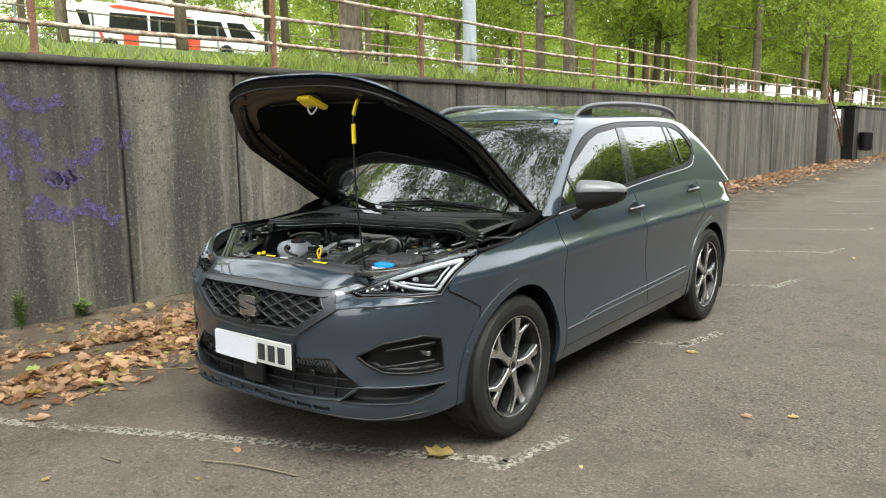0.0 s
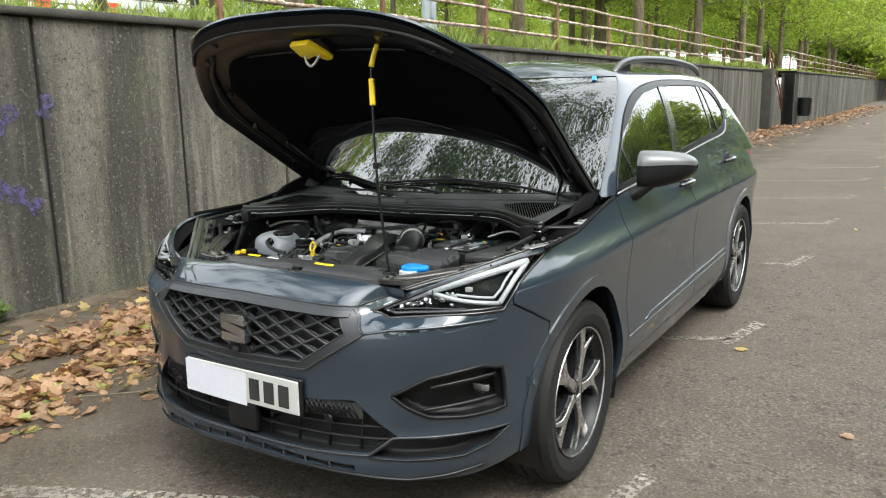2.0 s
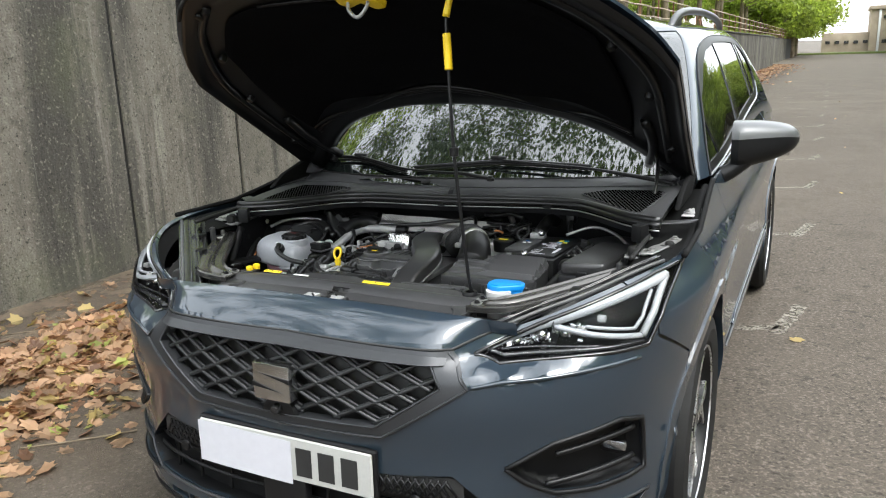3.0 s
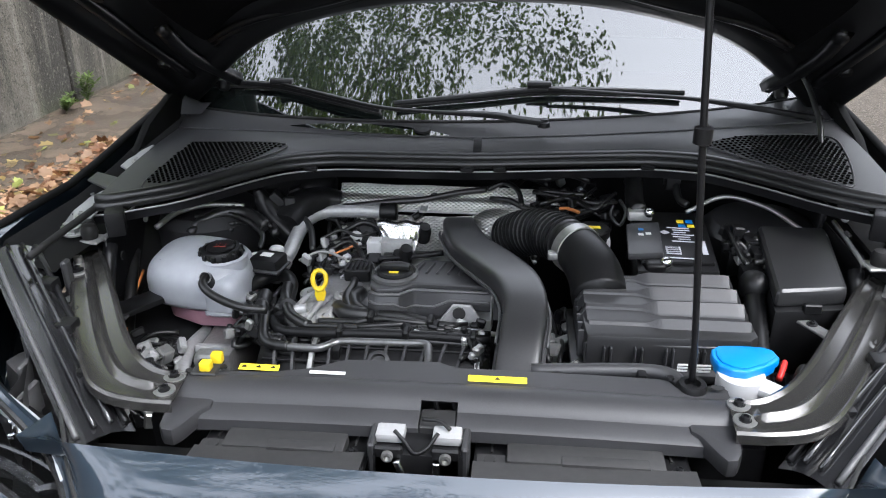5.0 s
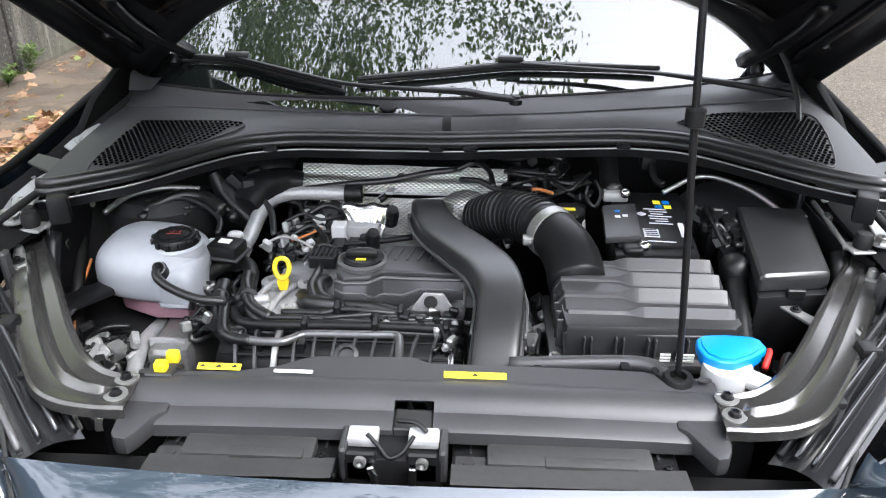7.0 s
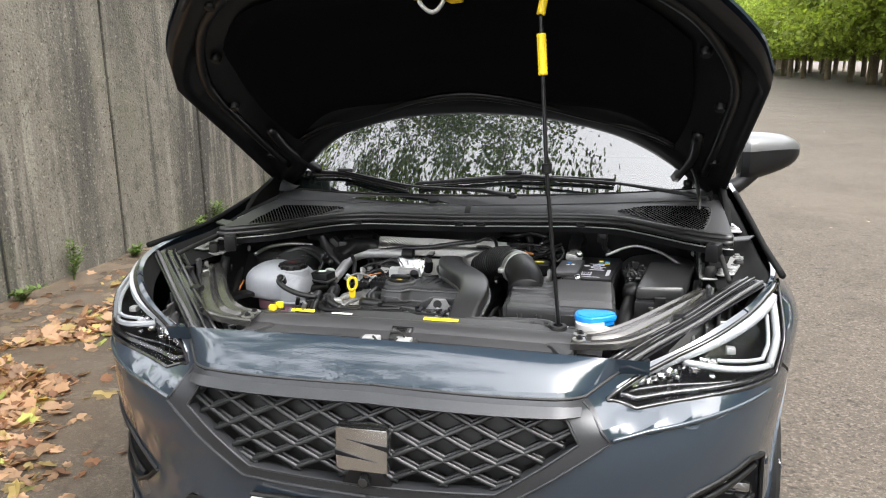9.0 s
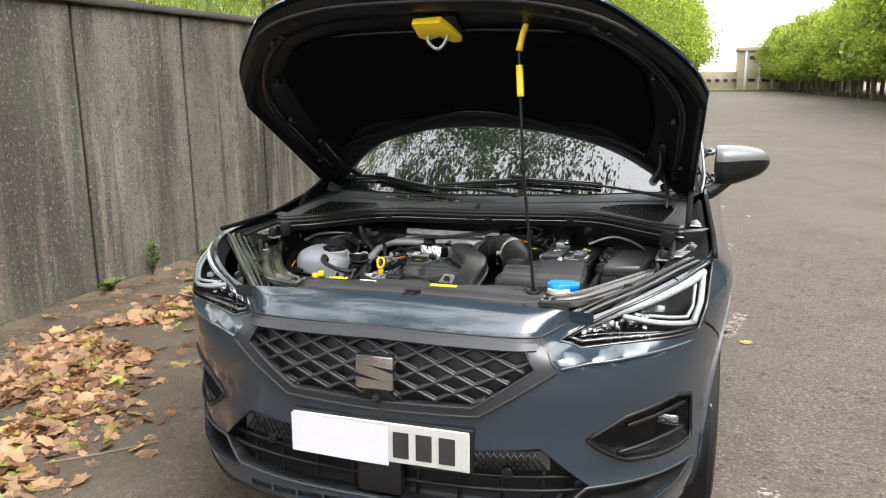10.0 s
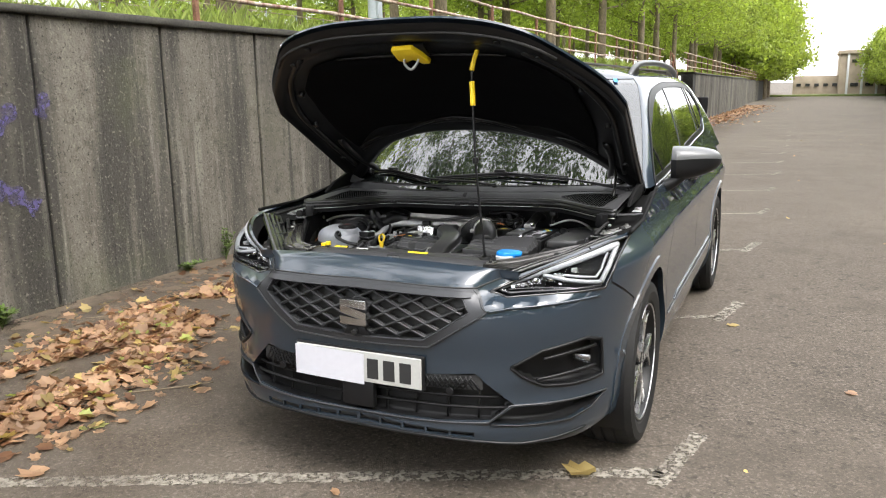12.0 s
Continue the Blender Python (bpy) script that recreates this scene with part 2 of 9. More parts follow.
M_LINE = layered("worn_white_paint", [((0.26, 0.238, 0.20), 30, (1, 1, 1), 0.3, 0.6, 1.0), ((0.11, 0.098, 0.08), 60, (1, 1, 1), 0.48, 0.60, 0.8), ((0.095, 0.08, 0.065), 7, (1, 1, 1), 0.48, 0.62, 0.6)], bump=0.003, bump_scale=120)
M_CONCRETE = layered(
    "stained_concrete",
    [
        ((0.140, 0.128, 0.104), 14, (1, 1, 1), 0.3, 0.7, 1.0),
        ((0.085, 0.077, 0.062), 0.55, (1, 1.6, 0.6), 0.42, 0.62, 0.75, 4),
        ((0.030, 0.028, 0.024), 1.3, (1, 2.0, 0.22), 0.43, 0.60, 0.85, 3),
        ((0.26, 0.242, 0.20), 2.4, (1, 2.4, 0.16), 0.58, 0.74, 0.6, 4),
        ((0.030, 0.028, 0.024), 3.3, (1, 3.0, 0.10), 0.60, 0.70, 0.75, 3),
        ((0.34, 0.32, 0.28), 5.5, (1, 3.2, 0.05), 0.69, 0.74, 0.6, 2),
        ((0.05, 0.045, 0.036), 8, (1, 1, 0.7), 0.55, 0.68, 0.7),
        ((0.25, 0.23, 0.19), 42, (1, 1, 1), 0.56, 0.70, 0.5),
        ((0.016, 0.015, 0.013), 55, (1, 1, 1), 0.57, 0.66, 0.85),
        ((0.085, 0.095, 0.045), 0.9, (1, 1, 1), 0.54, 0.75, 0.4),
    ],
    bump=0.010, bump_scale=60, fleck=((0.30, 0.285, 0.25), 31, 0.10, 0.15), vary=0.16,
)
M_COPING = material("mossy_coping", (0.014, 0.013, 0.011), (0.060, 0.056, 0.045), rough=0.95, scale=5, fine=60, bump=0.006, contrast=0.2)
M_JOINT = material("dark_joint", (0.005, 0.0045, 0.004), (0.014, 0.013, 0.011), rough=0.95)
M_SOIL = material("damp_soil", (0.042, 0.030, 0.019), (0.115, 0.084, 0.054), rough=0.95, scale=3, fine=60, bump=0.012, contrast=0.2)
M_TURF = material("bank_turf", (0.045, 0.075, 0.015), (0.16, 0.19, 0.05), rough=0.95, scale=1.2, fine=30, bump=0.02)
M_RUST = material("rusted_white_paint", (0.13, 0.05, 0.025), (0.50, 0.44, 0.34), rough=0.75, scale=9, fine=45, bump=0.002, contrast=0.12, spread=0.35)
M_POST = material("rusty_iron", (0.075, 0.028, 0.016), (0.24, 0.12, 0.07), rough=0.85, scale=12, fine=70, bump=0.002, contrast=0.2)
M_BARK = material("mottled_bark", (0.045, 0.033, 0.022), (0.21, 0.165, 0.11), rough=0.95, scale=5, fine=30, bump=0.02, stretch=(1, 1, 0.35), contrast=0.18)
M_STEEL_GREY = material("grey_painted_steel", (0.26, 0.29, 0.31), (0.33, 0.36, 0.38), rough=0.5, scale=2, fine=40)


def leafy(name, dark, light, through_share=0.45, glow=1.0):
    """Leaf: part of the light goes through it, a little brighter and yellower than what it throws back."""
    m = material(name, dark, light, rough=0.55, scale=1.3, fine=9, contrast=0.22, vary=0.12)
    n, l, p = mix_nodes(m)
    shine = n.new("ShaderNodeBsdfTranslucent")
    mixed = n.new("ShaderNodeMixShader")
    mixed.inputs[0].default_value = through_share
    isle, hsv, rng = n.new("ShaderNodeNewGeometry"), n.new("ShaderNodeHueSaturation"), n.new("ShaderNodeMapRange")
    rng.inputs["To Min"].default_value, rng.inputs["To Max"].default_value = 0.6, 1.45
    l.new(isle.outputs["Random Per Island"], rng.inputs["Value"])
    l.new(rng.outputs["Result"], hsv.inputs["Value"])
    l.new(p.inputs["Base Color"].links[0].from_socket, hsv.inputs["Color"])
    l.new(hsv.outputs["Color"], p.inputs["Base Color"])
    lit = n.new("ShaderNodeHueSaturation")
    lit.inputs["Value"].default_value, lit.inputs["Saturation"].default_value = glow, 1.1
    l.new(hsv.outputs["Color"], lit.inputs["Color"])
    l.new(lit.outputs["Color"], shine.inputs["Color"])
    l.new(p.outputs[0], mixed.inputs[1])
    l.new(shine.outputs[0], mixed.inputs[2])
    l.new(mixed.outputs[0], n["Material Output"].inputs["Surface"])
    return m


M_LEAF = leafy("spring_leaf", (0.14, 0.19, 0.028), (0.31, 0.375, 0.075), 0.58, 1.15)
# darker copy of the leaf: a crown's shade from below is put into its colour
M_LEAF_SHADED = leafy("shaded_leaf", (0.045, 0.075, 0.012), (0.13, 0.18, 0.035), 0.22)
M_GRASS = leafy("long_grass", (0.13, 0.20, 0.03), (0.34, 0.38, 0.11))
M_WEED = leafy("weed_leaf", (0.06, 0.10, 0.022), (0.15, 0.21, 0.055))
M_DRY = leafy("fallen_leaf", (0.20, 0.112, 0.062), (0.44, 0.285, 0.17))
M_YELLOW_LEAF = leafy("yellow_fallen_leaf", (0.30, 0.21, 0.07), (0.42, 0.33, 0.13))

WALL_X, WALL_H, PITCH = -3.30, 2.06, 1.2


def gz(y):
    """Height of the ground: level under the car, falling gently beyond it."""
    return -0.0055 * max(0.0, y - 4.0)


# ---- ground ----
def ground():
    ys = [-400, -120, -60, -30, -15, -8, -4, 0, 4, 8, 15, 30, 60, 90, 130, 400, 1500]
    xs = [-400, -100, -30, -3.2, 0, 4, 12, 30, 100, 400]
    g = obj("ground", grid(lambda x, y: (x, y, gz(min(y, 130.0))), xs, ys), M_ASPHALT)
    return tagged(g, "worn brown-grey asphalt of a wide car park", "ground", kind="structure")


ground()


def line_strip(name, p, q, w, label):
    """A painted strip with ragged edges, a few millimetres proud."""
    p, q = Vector(p), Vector(q)
    n = max(2, int((q - p).length / 0.03))
    side = (q - p).normalized().cross(Vector((0, 0, 1)))
    rnd = random.Random(p.x * 7 + p.y)
    edges = [(rnd.uniform(-0.012, 0.006), rnd.uniform(-0.012, 0.006)) for _ in range(n + 1)]

    def at(u, v):
        o = edges[int(u)]
        c = p.lerp(q, u / n) + side * ((v - 0.5) * (w + 2 * (o[0] if v < 0.5 else o[1])))
        return (c.x, c.y, gz(c.y) + 0.004)

    return tagged(obj(name, grid(at, range(n + 1), (0, 1)), M_LINE), label, "road marking", kind="structure")


line_strip("bay_line", (-3.0, -2.12, 0), (1.03, -0.28, 0), 0.09, "worn white slanted bay line painted on asphalt")
for k in range(14):
    y = -0.30 + 2.32 * k
    line_strip("bay_tick", (1.02, y - 0.10, 0), (1.12, y + 0.44, 0), 0.085, "short worn white bay end mark on asphalt")
    if k:
        line_strip("bay_line", (-2.5 + 0.02 * k, y - 1.68, 0), (1.04, y + 0.02, 0), 0.075, "worn white slanted bay line painted on asphalt")

def dirt_strip():
    """Damp soil and leaf mould that has gathered at the foot of the wall, thinning out over the asphalt."""
    rnd = random.Random(31)
    ys = np.arange(-9, 60, 0.25)
    edge = {float(y): float(np.interp(y, [-9, -2, 0.5, 3, 60], [2.85, 2.85, 2.85, 2.8, 2.8])) + 0.16 * noise.noise((0, y * 0.8, 2)) + rnd.uniform(-0.03, 0.03) for y in ys}

    def at(k, y):
        return (-3.32 + (0.02 + edge[float(y)]) * k, y, gz(y) + 0.006 + 0.02 * (1 - k) ** 2)

    tagged(obj("dirt_strip", grid(at, np.linspace(0, 1, 9), ys), M_SOIL), "damp brown soil and leaf mould along the wall foot", "soil", kind="structure")


dirt_strip()

# ---- retaining wall ----
STRETCHES = ((-40.0, 27.4), (30.8, 62.0), (62.3, 110.0))


def wall_x(y):
    """The wall's face: past the steps it stands further out."""
    return WALL_X + (0.5 if 30.5 < y < 62.1 else 0.0)


def wall():
    w = tagged(obj("wall_west", box((WALL_X - 0.22, 0, 0.9), (0.34, 0.02, 2.0)), M_JOINT), "dark recessed core of a retaining wall", "wall", kind="structure")
    bm = bmesh.new()
    for y0, y1 in STRETCHES + ((27.3, 30.9),):
        face = wall_x((y0 + y1) / 2) - (0.27 if y0 == 27.3 else 0.0)
        a = [bm.verts.new((face - 0.40 + dx, y, gz(y) + z)) for y in (y0, y1) for dx, z in ((0, -0.3), (0.375, -0.3), (0.375, WALL_H - 0.03), (0, WALL_H - 0.03))]
        for i in range(4):
            bm.faces.new((a[i], a[(i + 1) % 4], a[4 + (i + 1) % 4], a[4 + i]))
        bm.faces.new(a[:4]), bm.faces.new(a[4:])
    bm.to_mesh(w.data)
    bm.free()
    rnd = random.Random(4)
    for k in range(-24, 74):
        y = 0.54 + PITCH * k
        if 26.4 < y < 30.6:
            continue
        bm = box((wall_x(y + 0.6) - 0.08, y + PITCH / 2, WALL_H / 2 - 0.05), (0.16, PITCH - 0.030, WALL_H + 0.1 - 0.05), bevel=0.008, seg=1)
        for v in bm.verts:
            v.co.z += gz(y)
        ob = obj("panel", bm, M_CONCRETE, w)
        ob.location = (rnd.uniform(-0.006, 0.004), 0, rnd.uniform(-0.006, 0.004))
    return w


WALL = wall()


def coping():
    for y0, y1 in STRETCHES:
        ys = np.arange(y0, y1 + 0.2, 0.2)
        rnd = random.Random(int(y0) + 50)
        prof = ((-0.42, -0.028), (0.026, -0.028), (0.034, -0.02), (0.032, 0.022), (0.02, 0.032), (-0.42, 0.036))

        def at(i, y):
            dx, dz = prof[int(i)]
            if y0 > 30 and dx < -0.4:
                dx = -0.85
            return (wall_x((y0 + y1) / 2) + dx + rnd.uniform(-0.006, 0.006), y, gz(y) + WALL_H + dz + rnd.uniform(-0.004, 0.004))

        tagged(obj("wall_coping", grid(at, range(len(prof)), ys), M_COPING), "dark weathered stone coping along the wall", "coping", kind="structure")


coping()
for y, w in ((27.1, 0.6), (62.1, 0.6)):
    tagged(obj("wall_pier", box((WALL_X + 0.08, y, gz(y) + 1.0), (0.5, w, 2.22), bevel=0.02), M_COPING), "dark stained concrete pier in the wall", "wall pier", kind="structure")
tagged(obj("wall_end", box((-3.06, 30.86, gz(31) + 0.98), (0.50, 0.12, 2.10), bevel=0.012), M_COPING), "dark end face of the wall beside the steps", "wall", kind="structure")
tagged(obj("wall_verge", box((-3.35, 46.4, gz(46) + WALL_H + 0.02), (0.62, 31.0, 0.06), bevel=0.02), M_TURF), "grass verge on top of the wall", "grass", kind="structure")


def steps():
    """Narrow steps that climb through the gap in the wall, with a crumbling side wall and a bent railing."""
    t = thing("steps", "crumbling concrete steps through the wall with a rusty railing", "stairs")
    z0 = gz(29)
    for k in range(11):
        part("step", box((-3.46, 30.6 - 0.28 * k, z0 + 0.09 + 0.09 * k), (0.25, 0.28, 0.18 + 0.18 * k), bevel=0.008, seg=1), M_CONCRETE, t)
    edge = [(27.42, 1.98), (28.1, 1.96), (28.5, 1.82), (28.9, 1.60), (29.3, 1.52), (29.6, 1.22), (30.0, 1.05), (30.3, 0.74), (30.6, 0.62), (30.75, 0.2)]
    part("side_wall", prism([(27.42, -0.4), (30.75, -0.4)] + [(y, z + z0) for y, z in edge[::-1]], -3.33, -3.22, "x", bevel=0.01, seg=1), M_CONCRETE, t)
    for y, z in ((28.4, 1.75), (29.4, 1.15), (30.5, 0.45)):
        part("post", tube([(-3.27, y, z + z0), (-3.27, y + 0.05, z + z0 + 0.95)], 0.03, seg=6, smooth=1), M_POST, t)
    for d in (0.0, 0.32, 0.62):
        part("rail", tube([(-3.27 + 0.05 * d, 28.0, z0 + 2.75 - d), (-3.25, 29.2, z0 + 2.05 - d), (-3.22, 30.2, z0 + 1.35 - d * 0.8), (-3.2, 31.0, z0 + 0.75 - d * 0.4)], 0.032, seg=6, smooth=3), M_POST, t)


steps()

# ---- bank above the wall ----
def bank_z(x, y):
    """The park ground above the wall: it climbs away from the wall."""
    d = max(0.0, WALL_X - 0.3 - x)
    return gz(y) + WALL_H + 0.03 + 0.12 * min(max(0.0, d - 0.4), 30.0)


def bank():
    def at(x, y):
        d = WALL_X - 0.3 - x
        return (x, y, bank_z(x, y) + (0.12 * noise.noise((x * 0.3, y * 0.3, 0)) if d > 2 else 0))

    xs = [WALL_X - 0.3 - d for d in (0, 0.3, 0.7, 1.2, 2, 3, 5, 8, 12, 16, 20, 25, 30.4, 40, 60, 120)]
    return tagged(obj("bank", grid(at, xs, np.arange(-60, 160, 1.5)), M_TURF), "grassy park ground above the wall", "ground", kind="structure")


bank()


def fence():
    f = thing("railing", "rusty tubular railing with flaking white paint on the wall", "railing")
    for k in range(-8, 46):
        y = 0.03 + 2.48 * k
        z = gz(y) + 2.10
        x = -3.6 if y < 30 else -3.25
        bm = box((x, y, z + 0.40), (0.045, 0.05, 0.82), bevel=0.006, seg=1)
        box((x, y, z + 0.02), (0.09, 0.09, 0.03), bm, bevel=0.005, seg=1)
        part("post", bm, M_POST, f)
    for h in (0.80, 0.53, 0.26):
        for y0, y1 in ((-20.0, 28.2), (31.0, 110.0)):
            n = int((y1 - y0) / 1.24)
            pts = [((-3.6 if y < 30 else -3.25) + 0.01 * math.sin(y * 1.7), y, gz(y) + 2.10 + h + 0.012 * math.sin(y * 2.3 + h * 9)) for y in np.linspace(y0, y1, n)]
            part("rail", tube(pts, 0.022, seg=8, smooth=2), M_RUST, f)
    return f


fence()


def grass():
    """Long grass on the bank's edge, thickest by the coping."""
    rnd = random.Random(11)
    vs, fs = [], []
    for _ in range(26000):
        y = rnd.uniform(-4, 34) if rnd.random() < 0.75 else rnd.uniform(34, 80)
        d = rnd.random() ** 1.7 * 3.0
        x = WALL_X - 0.32 - d
        if noise.noise((x * 0.8, y * 0.35, 3)) < -0.25:
            continue
        h = rnd.uniform(0.06, 0.26) * (0.7 + 0.8 * (noise.noise((y * 0.45, x, 8)) + 0.4))
        a = rnd.uniform(0, 6.28)
        w = rnd.uniform(0.004, 0.009) * (1 + y / 25 if y > 0 else 1)
        z = bank_z(x, y) - 0.01
        b = (rnd.gauss(0, 0.35) * h, rnd.gauss(0, 0.35) * h)
        i = len(vs)
        c, s = math.cos(a) * w, math.sin(a) * w
        vs += [(x - c, y - s, z), (x + c, y + s, z), (x + b[0] * 0.4 + c * 0.6, y + b[1] * 0.4 + s * 0.6, z + h * 0.6), (x + b[0], y + b[1], z + h)]
        fs += [(i, i + 1, i + 2), (i, i + 2, i + 3)]
    me = bpy.data.meshes.new("grass")
    me.from_pydata(vs, [], fs)
    me.materials.append(M_GRASS)
    tagged(new("grass", me), "long green and straw grass along the wall top", "grass", kind="stuff")


grass()


# ---- trees ----
def tree_meshes(seed, height, crown_low, spread, leaves, leaf, trunk_r, foliage=None, loose=0.17, twigs=3, leafy_share=1.0):
    rnd = random.Random(seed)
    wood = bmesh.new()
    lean = rnd.uniform(-0.15, 0.15)
    tube([(0, 0, -0.3), (lean * 0.3, 0.02, height * 0.3), (lean, 0, height * 0.65), (lean * 0.6, 0.05, height * 0.95)], [trunk_r * 1.25, trunk_r, trunk_r * 0.7, trunk_r * 0.2], wood, seg=10)
    tips = []
    for k in range(16):
        z = crown_low * 0.85 + (height * 0.9 - crown_low * 0.85) * (k / 16)
        a = k * 2.4 + rnd.uniform(-0.5, 0.5)
        ln = spread * (1.1 - 0.55 * k / 16) * rnd.uniform(0.75, 1.1)
        p = [(lean * 0.6, 0, z)]
        for s in (0.35, 0.7, 1.0):
            p.append((math.cos(a + 0.3 * s) * ln * s, math.sin(a + 0.3 * s) * ln * s, z + ln * (0.35 * s + 0.1 * rnd.uniform(-1, 1))))
        r = trunk_r * (0.34 - 0.012 * k)
        tube(p, [r, r * 0.6, r * 0.35, r * 0.12], wood, seg=5, smooth=3)
        tips += [Vector(q) for q in curve(p, 3)[2:]]
        for _ in range(twigs):
            q = Vector(p[rnd.choice((1, 2, 3))])
            e = q + Vector((rnd.gauss(0, 0.6), rnd.gauss(0, 0.6), rnd.gauss(0.1, 0.4))) * spread * 0.3
            tube([q, q.lerp(e, 0.5) + Vector((0, 0, 0.05)), e], [r * 0.3, r * 0.2, r * 0.06], wood, seg=4, smooth=2)
            tips += [q.lerp(e, 0.5), e]
    if leafy_share < 1:
        tips = rnd.sample(tips, int(len(tips) * leafy_share))
    vs, fs = [], []
    for _ in range(leaves):
        c = rnd.choice(tips) + Vector((rnd.gauss(0, 1), rnd.gauss(0, 1), rnd.gauss(0, 0.6))) * spread * loose
        if c.z < crown_low * 0.8:
            continue
        n = Vector((rnd.gauss(0, 1), rnd.gauss(0, 1), rnd.gauss(0.8, 0.8))).normalized()
        t = n.orthogonal().normalized()
        t.rotate(Matrix.Rotation(rnd.uniform(0, 6.28), 3, n))
        b = n.cross(t)
        s = leaf * rnd.uniform(0.6, 1.3)
        i = len(vs)
        vs += [c - t * s, c + b * s * 0.62 + n * s * 0.2, c + t * s, c - b * s * 0.62 + n * s * 0.2]
        fs += [(i, i + 1, i + 2), (i, i + 2, i + 3)]
    me = bpy.data.meshes.new("crown")
    me.from_pydata([tuple(v) for v in vs], [], fs)
    me.materials.append(foliage or M_LEAF)
    return wood, me


def tree(name, label, seed, at, turn, **kw):
    wood, crown = tree_meshes(seed, **kw)
    t = thing(name, label, "tree")
    part("trunk", wood, M_BARK, t)
    c = new("crown", crown)
    c.parent = t
    t.matrix_basis = pose(*at, 0, 0, turn)
    return t


def plant_trees():
    rnd = random.Random(21)
    label = "tall plane tree in fresh green leaf beside the railing"
    first = ((-9.0, 9.5), (-7.6, 16.6), (-6.5, 23.0))
    kinds = [tree("plane_tree", label, s, (*first[s], bank_z(*first[s])), 40 * s, height=11 + s, crown_low=2.7, spread=3.8, leaves=9500, leaf=0.115, trunk_r=0.145, loose=0.14) for s in range(3)]
    for o in kinds:
        o["group"] = "park trees above the wall"
    spots = [(-6.9, 32.0), (-6.4, 38.4), (-6.6, 44.0), (-6.4, 49.5), (-6.2, 56), (-6.8, 63), (-6.0, 70), (-6.4, 78), (-5.2, 86), (-4.8, 92), (-4.6, 98), (-4.4, 104), (-4.2, 110)]
    spots += [(-20, 9.0), (-20, 13), (-20.5, 18), (-14.5, 27), (-17, 48), (-12.5, 35)]
    spots += [(-13 - rnd.uniform(0, 4), y + rnd.uniform(-1.5, 1.5)) for y in range(34, 110, 7)]
    spots += [(-24 - rnd.uniform(0, 8), y + rnd.uniform(-2, 2)) for y in range(2, 120, 6)]
    spots += [(-40 - rnd.uniform(0, 10), y + rnd.uniform(-2, 2)) for y in range(0, 130, 7)]
    spots += [(-58 - rnd.uniform(0, 8), y + rnd.uniform(-2, 2)) for y in range(0, 150, 6)]
    spots = [(x, y) for x, y in spots if not (-47 < x < -34 and 16 < y < 38)]
    for i, (x, y) in enumerate(spots):
        s = rnd.uniform(0.85, 1.2)
        copy_thing(kinds[i % 3], pose(x, y, bank_z(x, y) - (0.05 if x > -35 else 1.6), 0, 0, rnd.uniform(0, 360)) @ Matrix.Scale(s, 4))
    # the crown over the car takes the leaf colour with shade painted in
    big = tree("plane_tree", "broad plane tree whose branches reach over the car", 77, (-5.6, 0.5, bank_z(-5.6, 0.5)), 20, height=12, crown_low=5.2, spread=6.5, leaves=30000, leaf=0.056, trunk_r=0.085, foliage=M_LEAF_SHADED, loose=0.046, twigs=8, leafy_share=0.55)
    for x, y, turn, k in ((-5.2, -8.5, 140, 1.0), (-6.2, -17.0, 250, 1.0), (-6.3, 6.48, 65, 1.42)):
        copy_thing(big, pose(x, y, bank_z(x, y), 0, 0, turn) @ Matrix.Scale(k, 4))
    low = [tree("avenue_tree", "dense clipped plane tree in the avenue across the car park", 30 + s, (13.5, 40 + 5 * s, gz(40)), 0, height=8.5, crown_low=1.9, spread=3.2, leaves=14000, leaf=0.14, trunk_r=0.17) for s in range(2)]
    for o in low:
        o["group"] = "avenue trees across the car park"
    for x, y in ((-5.6, 84), (-4.2, 92), (-3.2, 100), (-4.6, 106), (-3.4, 114), (-5.0, 118), (-8, 112), (-9, 121)):
        copy_thing(low[int(y) % 2], pose(x, y, gz(y), 0, 0, y * 37 % 360) @ Matrix.Scale(1.5, 4))
    for k in range(12):
        copy_thing(low[k % 2], pose(-9.0 - 3.4 * k, 126 + 4 * (k % 3), bank_z(-9.0 - 3.4 * k, 126) - 0.1, 0, 0, 47 * k) @ Matrix.Scale(1.2, 4))
    i = 0
    for y in np.arange(-42, 125, 5.2):
        for x in (13.5, 19.0, 24.5):
            copy_thing(low[i % 2], pose(x + rnd.uniform(-0.4, 0.4) - 0.02 * max(0, y - 30), y + rnd.uniform(-0.6, 0.6), gz(y), 0, 0, rnd.uniform(0, 360)) @ Matrix.Scale(rnd.uniform(0.9, 1.12) * (1.25 if y < 16 else 1.3 if y < 48 else 1.0) * (0.75 if x > 24 else 1.0), 4))
            i += 1


plant_trees()

# ---- the car: its front axle at y = 0, nose towards -y ----
M_PAINT = material("blue_grey_metallic_paint", (0.0165, 0.0255, 0.0365), (0.0205, 0.0320, 0.0460), rough=0.40, metal=0.15, scale=3, fine=900, coat=1.0, contrast=0.4, spec=0.15)
M_PAINT.node_tree.nodes["Principled BSDF"].inputs["Coat IOR"].default_value = 1.7
M_PAINT.node_tree.nodes["Principled BSDF"].inputs["Coat Roughness"].default_value = 0.012
M_GUNMETAL = material("gunmetal_trim", (0.030, 0.031, 0.034), (0.044, 0.046, 0.050), rough=0.36, metal=0.4, scale=8, fine=200)
M_MESH = material("dark_grille_plastic", (0.012, 0.0125, 0.0135), (0.020, 0.021, 0.022), rough=0.36, scale=8, fine=200, spec=0.45)
